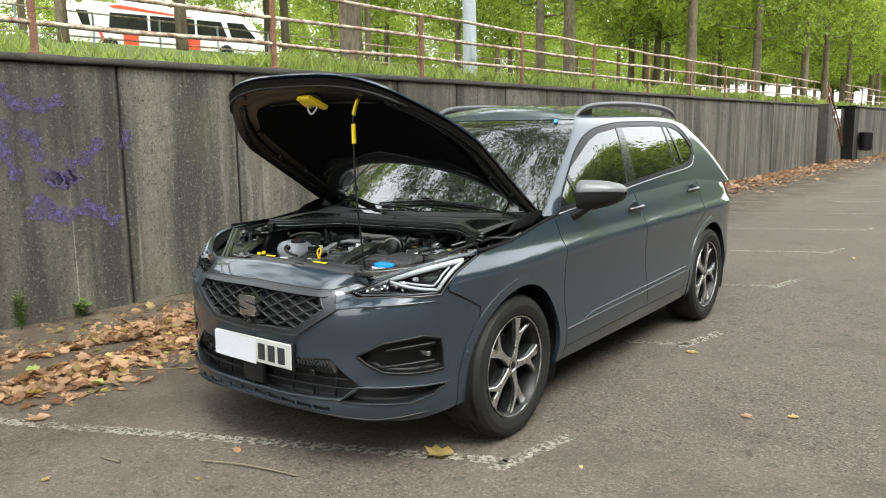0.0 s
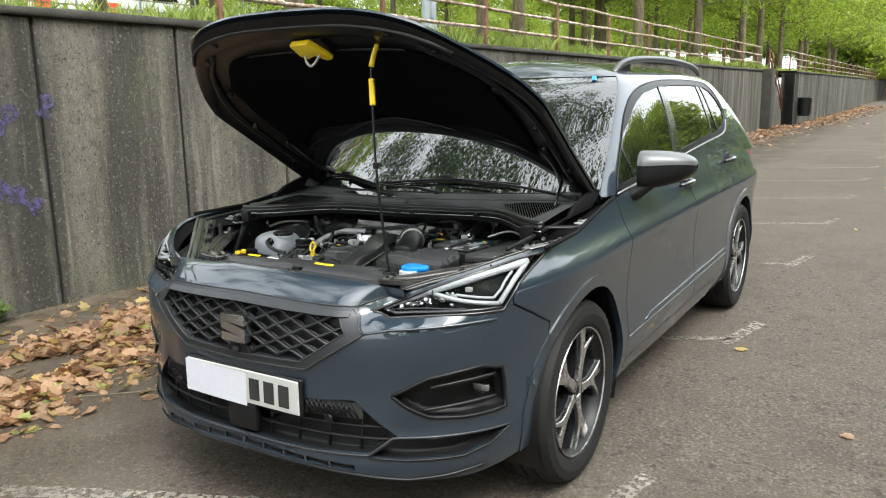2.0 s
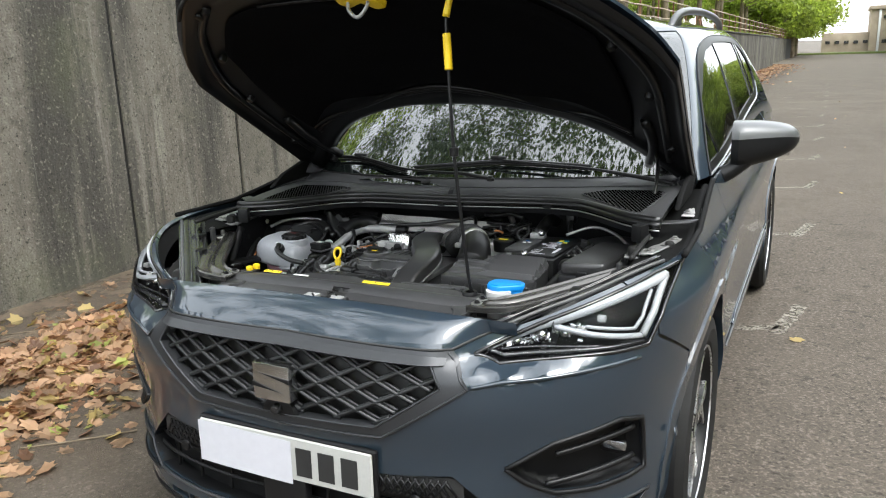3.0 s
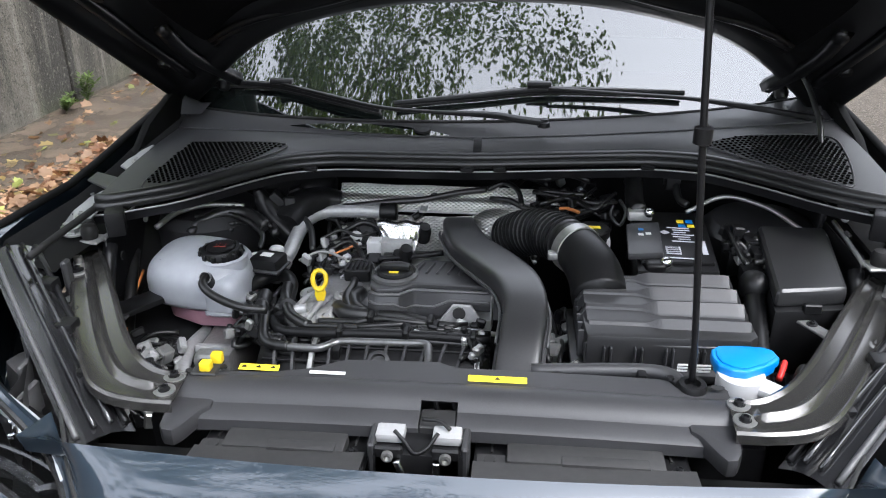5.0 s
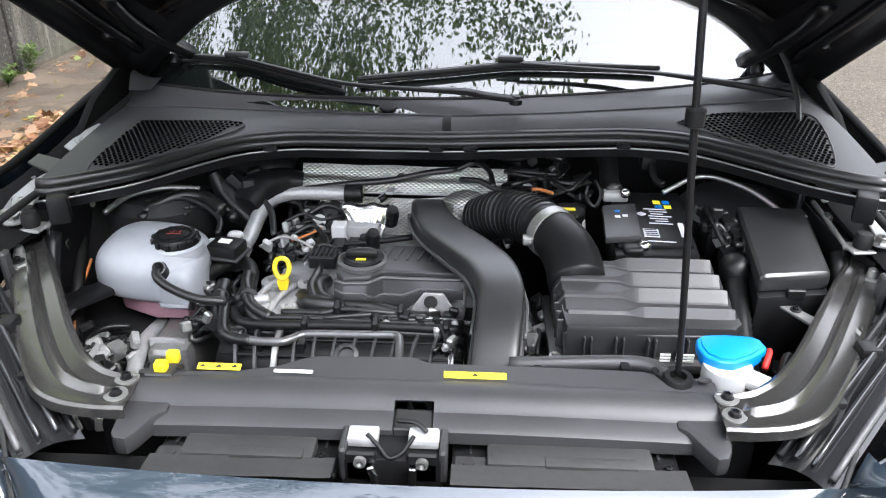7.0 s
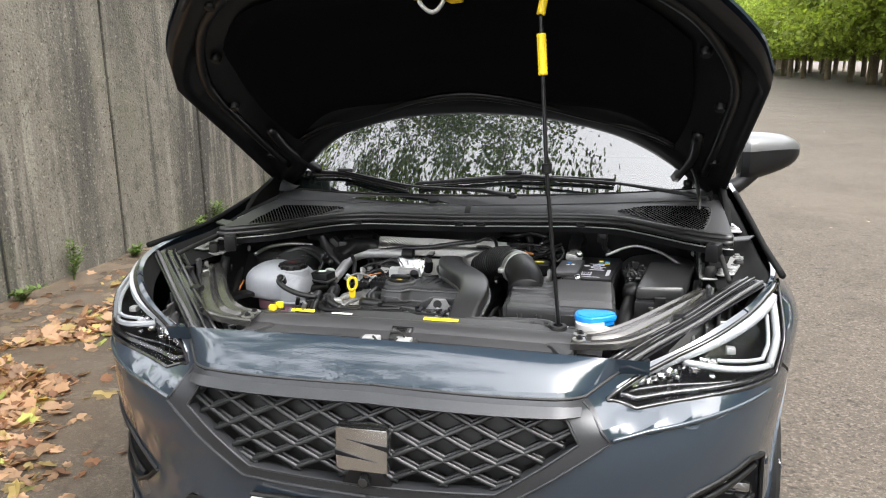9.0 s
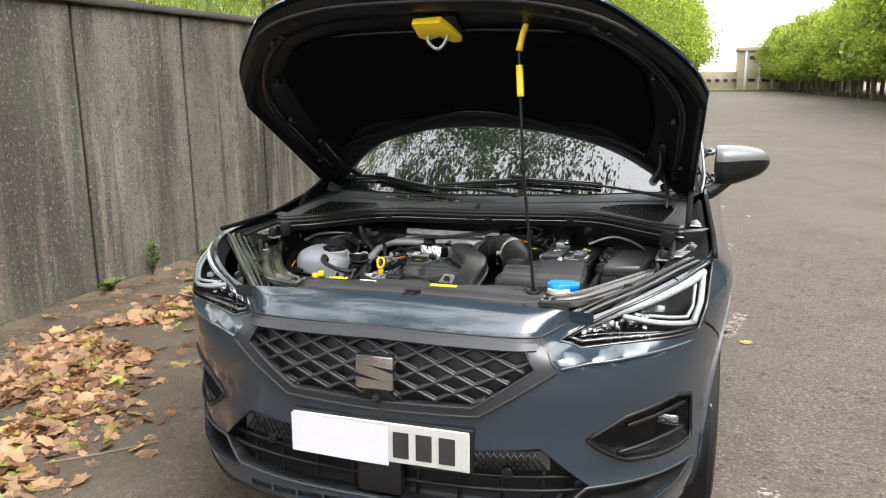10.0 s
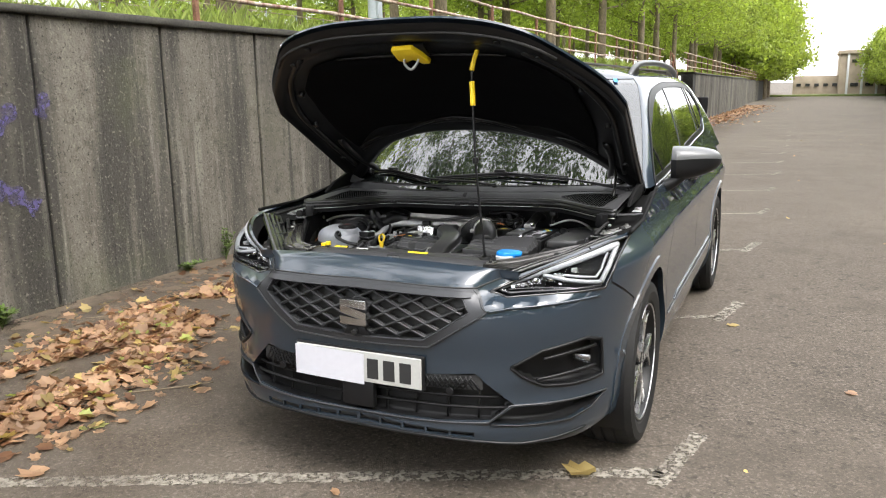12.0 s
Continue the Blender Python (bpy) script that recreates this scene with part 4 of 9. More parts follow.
def headlamp_inside():
    def rod(pts, deep, r, name, mat):
        both(name, along_nose(pts, -deep, r), mat)

    rod([(0.49, 0.812), (0.60, 0.853), (0.72, 0.893), (0.838, 0.930)], 0.016, 0.0135, "light_strip", M_STRIP)
    rod([(0.839, 0.928), (0.835, 0.870), (0.818, 0.820)], 0.016, 0.0095, "light_strip", M_STRIP)
    rod([(0.818, 0.820), (0.72, 0.834), (0.63, 0.850)], 0.018, 0.0075, "light_strip", M_STRIP)
    rod([(0.818, 0.908), (0.814, 0.862), (0.801, 0.838), (0.70, 0.850)], 0.024, 0.0048, "light_strip", M_STRIP)
    rod([(0.52, 0.800), (0.62, 0.806), (0.74, 0.808)], 0.022, 0.004, "lamp_ledge", M_GLOSSBLACK)
    for x, z, r in ((0.545, 0.812, 0.016), (0.60, 0.825, 0.019), (0.655, 0.832, 0.017)):
        p = nose_at(x, z, -0.035)
        both("reflector", lathe([(r * 0.3, 0.014), (r * 0.75, 0.008), (r, -0.006), (r * 1.1, -0.006)], Matrix.Translation(p) @ Matrix.Rotation(radians(90), 4, "X"), seg=20), M_CHROME)
    for x, z in ((0.69, 0.842), (0.73, 0.865)):
        p = nose_at(x, z, -0.03)
        both("reflector", box(p, (0.02, 0.02, 0.014), bevel=0.004), M_CAST)
    rnd = random.Random(14)
    for k in range(36):
        x = 0.530 + 0.0050 * k
        p = nose_at(x, 0.806 + 0.06 * (x - 0.53) + rnd.uniform(0, 0.014 + 0.15 * (x - 0.53)), rnd.uniform(-0.038, -0.028))
        both("reflector", box(p, (rnd.uniform(0.010, 0.018), 0.012, rnd.uniform(0.008, 0.016)), bevel=0.002, seg=1, turn=Euler((rnd.uniform(-0.7, 0.7), rnd.uniform(-0.4, 0.4), rnd.uniform(-0.7, 0.7))).to_matrix().to_4x4()), M_CHROME)
    both("lamp_bezel", along_nose(LAMP + LAMP[:1], 0.0, 0.0055, n=5), M_GLOSSBLACK)
    rod([(0.50, 0.802), (0.535, 0.793), (0.72, 0.804), (0.826, 0.808)], 0.012, 0.008, "lamp_sill", M_GLOSSBLACK)


headlamp_inside()


def number_plate():
    m = Matrix.Translation((0, -0.872, 0.511)) @ Matrix.Rotation(radians(-1), 4, "X")
    n = part("number_plate", box((0, 0, 0), (0.53, 0.008, 0.117), bevel=0.003, seg=1), M_PLATE, CAR, "white number plate with dark bars")
    n.matrix_basis = m
    part("plate_holder", box((0, 0.012, 0), (0.545, 0.016, 0.128), bevel=0.004, seg=1), M_BLACK, n)
    for k in range(3):
        x = 0.068 + 0.067 * k
        part("bar", box((x, -0.0045, -0.003), (0.046, 0.003, 0.076)), M_INK_SHADE, n)
    bm = grid(lambda x, z: (x, -0.0065 - 0.004 * math.sin((x + 0.27) * 9) * (0.5 - z * 4), z - 0.003 - 0.006 * (x + 0.27) / 0.3), np.linspace(-0.268, 0.032, 12), np.linspace(-0.058, 0.058, 5))
    part("paper_cover", thicken(bm, 0.001), M_PAPER, n, "white paper strip taped over the plate")


number_plate()


def nose_panel():
    """The painted strip between the grille's top edge and the bonnet's opening."""
    def front(x):
        if abs(x) <= 0.435:
            return nose_at(x, 0.829, -0.001)
        k = (abs(x) - 0.435) / 0.125
        p = Vector((0.435, nose_at(0.435, 0.829).y, 0.829)).lerp(Vector((0.56, -0.602, 0.853)), k)
        return Vector((math.copysign(p.x, x), p.y, p.z))

    def at(x, k):
        back = Vector((x, -0.737 + 0.18 * x * x, 0.899 - 0.085 * x * x))
        q = front(x).lerp(back, k)
        q.z += 0.010 * math.sin(k * math.pi) * (1 - ease(abs(x), 0.45, 0.56))
        return q

    X = np.linspace(-0.56, 0.56, 57)
    n = part("nose_panel", grid(at, X, (0, 0.05, 0.12, 0.25, 0.4, 0.55, 0.7, 0.85, 0.95, 1.0)), M_PAINT, CAR)
    part("panel_lip", grid(lambda x, k: at(x, 1.0) + Vector((0, 0.012 * k, -0.035 * k)), X, (0, 0.3, 1)), M_PAINT, n)


nose_panel()


# ---- windows and roof ----
def bow(x, w):
    """How far the glass house lies behind its middle line, by the distance from that."""
    flat = lambda q: 0.31 * (q * w) ** 2 + 0.0464 * q**6
    q = abs(x) / w
    if q <= 0.93:
        return flat(q)
    t = min(1.0, (q - 0.93) / 0.07)
    return flat(0.93) + (0.75 - flat(0.93)) * (1 - math.sqrt(1 - t * t))


def screen_y(x, z):
    return float(np.interp(z, [0.94, 1.04, 1.30, 1.56], [0.066, 0.22, 0.62, 1.10])) + bow(x, 0.842)



def greenhouse(s, v):
    """s from the middle of the windscreen (0) round to the tail (100); v: 0 belt, 1 roof edge, 2 roof middle."""
    h = min(v, 1.0)
    k = max(0.0, v - 1.0)
    w = table(h, (0, 0.842), (0.5, 0.755), (0.85, 0.665), (1, 0.60))
    yf = table(h, (0, 0.22), (0.5, 0.62), (1.0, 1.10))
    yr = table(h, (0, 3.72), (0.5, 3.44), (0.85, 3.13), (1.0, 3.0))
    z0 = table(h, (0, 1.04), (0.5, 1.30), (0.85, 1.50), (1.0, 1.56))
    b = 0.75
    if s <= 40:
        n, a = 2.9, (s / 40) * math.pi / 2
        x = w * math.sin(a) ** (2 / n)
        y = yf + bow(x, w)
    elif s <= 80:
        x, y = w, yf + b + (yr - 0.4 - yf - b) * (s - 40) / 40
    else:
        n, a = 3.0, (s - 80) / 20 * math.pi / 2
        x, y = w * max(0.0, math.cos(a)) ** (2 / n), yr - 0.4 + 0.4 * math.sin(a) ** (2 / n)
    z = z0 - 0.03 * ease(y, 2.2, 3.4) * max(0.0, h)
    if h < 0:
        y, z = y + 0.8 * h, z + 0.52 * h
    if k:
        f = 1 - k
        x, y = x * f, 2.1 + (y - 2.1) * (1 - 0.35 * k)
        z += 0.085 * (1 - f**2.0) - 0.02 * k * ease(y, 2.0, 3.2)
    return Vector((x, y, z))


WINDOW = [(0.554, 1.042), (0.639, 1.123), (0.72, 1.19), (0.801, 1.252), (0.944, 1.355), (1.05, 1.413), (1.13, 1.447), (1.291, 1.490), (1.571, 1.517), (1.848, 1.524), (2.239, 1.522), (2.54, 1.508), (2.66, 1.478), (2.745, 1.42), (2.795, 1.343), (2.765, 1.264), (2.67, 1.20), (2.485, 1.176), (2.144, 1.160), (1.73, 1.135), (1.404, 1.112), (0.954, 1.076), (0.688, 1.055)]


def shrunk(poly, d):
    cy, cz = sum(p[0] for p in poly) / len(poly), sum(p[1] for p in poly) / len(poly)
    return [(y - d * (y - cy) / max(0.3, math.hypot(y - cy, z - cz)) * 1.2, z - d * (1.4 if z > cz else -1.4) * min(1, abs(z - cz) / 0.08)) for y, z in poly]


def upper():
    S = [i * 0.5 for i in range(0, 201)]
    V = list(np.linspace(0, 1, 26)) + [1.03, 1.08, 1.15, 1.25, 1.4, 1.6, 1.8, 1.9999]
    sheet = grid(greenhouse, S, V)
    sheet.faces.index_update()
    wide = len(S) - 1
    bmesh.ops.delete(sheet, geom=[f for f in sheet.faces if S[f.index % wide] < 28.5 and V[f.index // wide] < 0.95], context="FACES")
    side = lambda c: c.x > 0.4 and c.y < 3.2
    opening = cut(sheet, WINDOW, "x", keep=side, lift=True)
    frame_trim = opening
    glass = cut(frame_trim, shrunk(WINDOW, 0.022), "x", keep=side, lift=True)
    both("roof_shell", thicken(sheet, 0.012), M_PAINT)
    both("window_frame", thicken(shifted(frame_trim, 0.002), 0.02), M_BLACK)
    dark = []
    pillars = [[(0.795, 1.0), (0.765, 1.25), (0.792, 1.27), (0.825, 1.0)], [(1.455, 1.08), (1.590, 1.53), (1.674, 1.53), (1.592, 1.08)], [(2.325, 1.1), (2.347, 1.54), (2.375, 1.54), (2.362, 1.1)], [(2.50, 1.1), (2.425, 1.54), (2.462, 1.54), (2.545, 1.1)]]
    for p in pillars:
        dark.append(cut(glass, p, "x", keep=side, lift=True))
    for bm in dark:
        both("window_pillar", thicken(shifted(bm, 0.001), 0.012), M_GLOSSBLACK)
    both("side_window", shifted(glass, -0.003), M_GLASS)
    glassy = grid(greenhouse, [i * 0.25 for i in range(0, 115)], np.linspace(-0.03, 0.975, 52))
    glassy = shifted(glassy, -0.003)
    part("windscreen", join(mirrored(glassy), shifted(glassy, 0.0)), M_SCREEN, CAR)
    # bright line under and over the windows
    low = [(y, z) for y, z in WINDOW[15:]] + [WINDOW[0]]
    both("window_strip", tube([side_at(y, z, 0.004) for y, z in low], 0.005, seg=6, smooth=2), M_SILVER)
    top = WINDOW[0:16]
    both("window_strip", tube([side_at(y, z, 0.004) for y, z in top], 0.004, seg=6, smooth=2), M_BLACK)


def side_at(y, z, out=0.0):
    """A point of the window side of the car by its length and height."""
    h = float(np.interp(z + 0.03 * ease(y, 2.2, 3.4), [1.04, 1.30, 1.50, 1.56], [0, 0.5, 0.85, 1.0]))
    w = table(h, (0, 0.842), (0.5, 0.755), (0.85, 0.665), (1, 0.60))
    yf = table(h, (0, 0.22), (0.5, 0.62), (1.0, 1.10)) + 0.75
    if y < yf:
        lo, hi = 0.0, w
        for _ in range(30):
            m = (lo + hi) / 2
            lo, hi = (m, hi) if bow(m, w) < y - yf + 0.75 else (lo, m)
        w = lo
    return Vector((w + out, y, z))


upper()
part("screen_sticker", grid(lambda x, z: greenhouse(19 + x, z) + Vector((0, -0.004, 0.004)), (0, 0.7, 1.4), (0.90, 0.93, 0.955)), M_BLUE, CAR)


def belt(y, z, out=0.0):
    return Vector((half_width(y, z) + out, y, z))


def side_details():
    # door handles with their cups
    for (y, z), door in (((1.45, 0.995), "front_door"), ((2.50, 1.03), "rear_door")):
        for sign, owner in ((1, PANEL[door][0]), (-1, PANEL[door][1])):
            pts = [belt(y - 0.10, z - 0.004, 0.008), belt(y - 0.06, z, 0.036), belt(y + 0.04, z + 0.004, 0.040), belt(y + 0.10, z + 0.004, 0.010)]
            h = part("handle", tube([(sign * p.x, p.y, p.z) for p in pts], [0.010, 0.014, 0.014, 0.010], seg=8), M_GLOSSBLACK if sign > 0 else M_PAINT, owner)
            c = belt(y, z, 0.0)
            part("handle_cup", lathe([(0.055, 0.0), (0.05, 0.004), (0.03, 0.003), (0.001, 0.002)], Matrix.Translation((sign * c.x, y, z)) @ Matrix.Rotation(radians(90 * sign - 8 * sign), 4, "Y") @ Matrix.Diagonal((0.75, 1.15, 1, 1)), seg=24), M_FRAME, owner)
    # bright strip low on the doors
    both("door_strip", tube([belt(y, 0.432 + 0.018 * (y - 0.5), 0.004) for y in np.linspace(0.515, 2.32, 14)], 0.0042, seg=6, smooth=1), M_RAIL)
    both("door_moulding", tube([belt(y, 0.445 + 0.018 * (y - 0.5) + 0.018 * ease(y, 0.72, 0.82), 0.003) for y in np.linspace(0.72, 2.34, 20)], 0.004, seg=6, smooth=1), M_PAINT)
    # shoulder crease
    both("wheel_liner", grid(lambda a, x: (x, 0.03 + 0.41 * math.cos(a), 0.356 + 0.41 * math.sin(a)), np.linspace(radians(-25), radians(205), 24), (0.55, 0.7, 0.885)), M_BLACK)
    both("wheel_liner", grid(lambda a, x: (x, 2.82 + 0.41 * math.cos(a), 0.356 + 0.41 * math.sin(a)), np.linspace(radians(-25), radians(205), 24), (0.55, 0.7, 0.885)), M_BLACK)
    # underside
    part("undertray", box((0, 1.75, 0.25), (1.36, 3.7, 0.05), bevel=0.02), M_BLACK, CAR)
    part("front_undertray", box((0, -0.40, 0.30), (0.92, 0.6, 0.03), bevel=0.012), M_BLACK, CAR)
    # tail lamps
    both("tail_lamp", thicken(grid(lambda s, z: Vector(lower_shell(s, 0)).lerp(Vector(lower_shell(s, 1)), 0) * 0 + tail_at(s, z), np.linspace(105, 112, 9), np.linspace(0.985, 1.055, 4)), 0.02), M_RED)


def tail_at(s, z):
    a = (s - 100) / 20 * math.pi / 2
    n = 3.2
    return Vector((half_width(2.9, z) * max(0.0, math.cos(a)) ** (2 / n) + 0.006, 2.9 + (0.92 - 0.1 * abs(z - 0.6)) * math.sin(a) ** (2 / n), z + 0.012 * (112 - s) / 12))


side_details()


def mirror():
    def shape(a, b, lo, hi):
        # a along the mirror (0 inner, 1 tip), b round it
        x = 0.875 + 0.215 * a
        y = 0.715 + 0.10 * a
        ry = 0.095 * (1 - 0.25 * a**2) * (1 - a**10) ** 0.5 * min(1, 0.75 + a * 2)
        top = 1.216 - 0.030 * a**2.5
        bot = 1.046 + 0.062 * a**1.6
        zc, rz = (top + bot) / 2, (top - bot) / 2 * (1 - a**12) ** 0.5
        c, s = math.cos(b), math.sin(b)
        e = lambda v: math.copysign(abs(v) ** 0.7, v)
        return Vector((x, y + ry * e(c), zc + rz * e(s)))

    A = [0, 0.05, 0.12, 0.25, 0.4, 0.55, 0.7, 0.82, 0.9, 0.95, 0.98, 0.997]
    cap = grid(lambda a, b: shape(a, b, 0, 1), A, np.linspace(radians(10), radians(170), 22))
    low = grid(lambda a, b: shape(a, b, 0, 1), A, np.linspace(radians(170), radians(370), 20))
    for bm in (cap, low):
        bm.normal_update()
    both("mirror_cap", cap, M_CAP, label="silver-grey mirror cap")
    both("mirror_base", low, M_BLACK)
    both("mirror_end", grid(lambda k, b: shape(0, b, 0, 1).lerp(Vector((0.868, 0.715, 1.13)), k), (0, 0.5, 0.98), np.linspace(0, 2 * math.pi, 30)), M_BLACK)
    both("mirror_glass", box((0.975, 0.80, 1.135), (0.17, 0.006, 0.10), bevel=0.003), M_CHROME)
    both("mirror_arm", tube([(0.845, 0.665, 1.025), (0.88, 0.675, 1.045), (0.92, 0.70, 1.085)], [0.032, 0.028, 0.034], seg=10), M_BLACK)


mirror()


def roof_rails():
    pts = [(0.535, 1.27, 1.556), (0.545, 1.36, 1.605), (0.552, 1.55, 1.632), (0.556, 2.0, 1.642), (0.553, 2.5, 1.628), (0.545, 2.80, 1.600), (0.535, 2.95, 1.560)]
    both("roof_rail", tube(pts, [0.016, 0.018, 0.018, 0.018, 0.018, 0.018, 0.014], seg=10), M_RAIL)
    both("rail_foot", grid(lambda y, k: (0.545, y, 1.56 + k * (float(np.interp(y, [1.27, 1.4, 1.55], [0.0, 0.05, 0.068])))), np.linspace(1.27, 1.5, 6), (0, 1)), M_BLACK)


roof_rails()


def wheel(at, side):
    w = new("wheel")
    w.parent = CAR
    prof = [(0.245, -0.10), (0.262, -0.115), (0.30, -0.125), (0.335, -0.118), (0.350, -0.095), (0.356, -0.07), (0.356, -0.052), (0.348, -0.050), (0.348, -0.042), (0.357, -0.040), (0.357, -0.006), (0.348, -0.004), (0.348, 0.004), (0.357, 0.006), (0.357, 0.040), (0.348, 0.042), (0.348, 0.050), (0.356, 0.052), (0.356, 0.07), (0.350, 0.095), (0.335, 0.118), (0.30, 0.125), (0.272, 0.118), (0.262, 0.115), (0.245, 0.10)]
    tyre = lathe(prof, seg=96, cap=False)
    # cross grooves on the shoulders
    for v in tyre.verts:
        r = math.hypot(v.co.x, v.co.y)
        k = int(round(math.atan2(v.co.y, v.co.x) / (2 * math.pi / 96))) % 96
        if k % 2 == 0 and 0.334 < r < 0.3565 and abs(v.co.z) > 0.05:
            f = (r - 0.008) / r
            v.co.x, v.co.y = v.co.x * f, v.co.y * f
    part("tyre", tyre, M_RUBBER, w, sharp=0.28)
    part("rim", lathe([(0.246, -0.1), (0.25, -0.11), (0.25, 0.11), (0.246, 0.112), (0.236, 0.10), (0.225, 0.06), (0.21, -0.09)], seg=64, cap=False), M_BLACK, w)
    part("rim_edge", lathe([(0.250, 0.108), (0.248, 0.114), (0.2440, 0.113), (0.2430, 0.105)], seg=64, cap=False), M_ALLOY, w)
    bm, dark = bmesh.new(), bmesh.new()
    for k in range(5):
        m = Matrix.Rotation(2 * math.pi * k / 5 + 0.25, 4, "Z")
        trunk = [(0.020, -0.020), (0.07, -0.015), (0.12, -0.012), (0.155, -0.020), (0.19, -0.042), (0.225, -0.078), (0.2345, -0.066), (0.212, -0.042), (0.180, -0.012), (0.168, 0.004), (0.205, 0.010), (0.241, 0.018), (0.234, 0.066), (0.200, 0.046), (0.160, 0.030), (0.12, 0.018), (0.07, 0.015), (0.020, 0.020)]
        own = prism([(a, b * 1.14) for a, b in trunk], 0.078, 0.098, "z", bevel=0.003, seg=1)
        own.transform(m)
        join(bm, own)
        own = prism([(a * 0.985, b * 1.3) for a, b in trunk], 0.03, 0.080, "z")
        own.transform(m)
        join(dark, own)
    hub = lathe([(0.045, 0.05), (0.045, 0.092), (0.036, 0.100), (0.034, 0.094), (0.001, 0.094)], seg=24)
    part("spoke_face", bm, M_ALLOY, w)
    part("spoke_backing", dark, M_GLOSSBLACK, w)
    part("hub_cap", hub, M_FRAME, w)
    part("brake_disc", lathe([(0.165, -0.03), (0.165, -0.015), (0.09, -0.012), (0.001, -0.012)], seg=40), M_FRAME, w)
    part("brake_caliper", box((-0.12, 0.06, 0.0), (0.07, 0.14, 0.07), bevel=0.015), M_FRAME, w)
    w.matrix_basis = Matrix.Translation(at) @ Matrix.Rotation(radians(90 * side), 4, "Y")
    return w


for cy in (0.0, 2.79):
    wheel((0.785, cy, 0.356), 1)
    wheel((-0.745, cy, 0.356), -1)


def cabin():
    """What shows dimly through the glass."""
    part("dashboard", box((0, 0.95, 0.98), (1.35, 0.5, 0.18), bevel=0.06), M_BLACK, CAR)
    for x in (-0.38, 0.38):
        part("front_seat", box((x, 1.75, 0.98), (0.5, 0.16, 0.68), bevel=0.06, turn=Matrix.Rotation(radians(-14), 4, "X")), M_SEAT, CAR)
        part("headrest", box((x, 1.86, 1.38), (0.27, 0.1, 0.18), bevel=0.04), M_SEAT, CAR)
        part("rear_seat", box((x, 2.65, 0.98), (0.55, 0.16, 0.64), bevel=0.06, turn=Matrix.Rotation(radians(-18), 4, "X")), M_SEAT, CAR)
        part("headrest", box((x, 2.80, 1.34), (0.27, 0.1, 0.16), bevel=0.04), M_SEAT, CAR)
    part("cabin_floor", box((0, 2.0, 0.55), (1.6, 3.0, 0.1), bevel=0.02), M_SEAT, CAR)
    part("headlining", grid(lambda x, y: (x, y, 1.555 - 0.12 * abs(x / 0.58) ** 3), np.linspace(-0.58, 0.58, 9), np.linspace(1.2, 3.2, 6)), M_SEAT, CAR)


cabin()

# ---- bonnet: x across, a ahead of the hinge line, c above it ----
BONNET = Matrix.Translation((0.024, 0.50, 1.06)) @ Matrix.Rotation(radians(-32.6), 4, "X")


def bonnet_front(x):
    return table(abs(x), (0, 1.31), (0.3, 1.295), (0.52, 1.225), (0.65, 1.09), (0.77, 0.93), (0.82, 0.80))


def bonnet_rear(x):
    return table(abs(x), (0, 0.425), (0.2, 0.405), (0.44, 0.325), (0.55, 0.255), (0.65, 0.165), (0.73, 0.085), (0.80, 0.02))


def bonnet_point(i, j, lift):
    w = 0.82
    q = math.sin(i * math.pi / 2)
    a0, a1 = bonnet_rear(w * q), bonnet_front(w * q)
    a = a0 + (a1 - a0) * j
    x = q * (table(a, (-0.05, 0.765), (0.4, 0.782), (0.8, 0.80), (1.4, 0.80)))
    c = 0.045 - 0.10 * abs(q) ** 3 - 0.05 * ease(a, 0.8, 1.35) + lift
    return BONNET @ Vector((x, -a, c))


def under(x, a, lift):
    """A point under the bonnet, by its width and distance from the hinges."""
    q = min(1.0, abs(x) / 0.81)
    return BONNET @ Vector((x, -a, 0.045 - 0.10 * q**3 - 0.05 * ease(a, 0.8, 1.35) + lift))


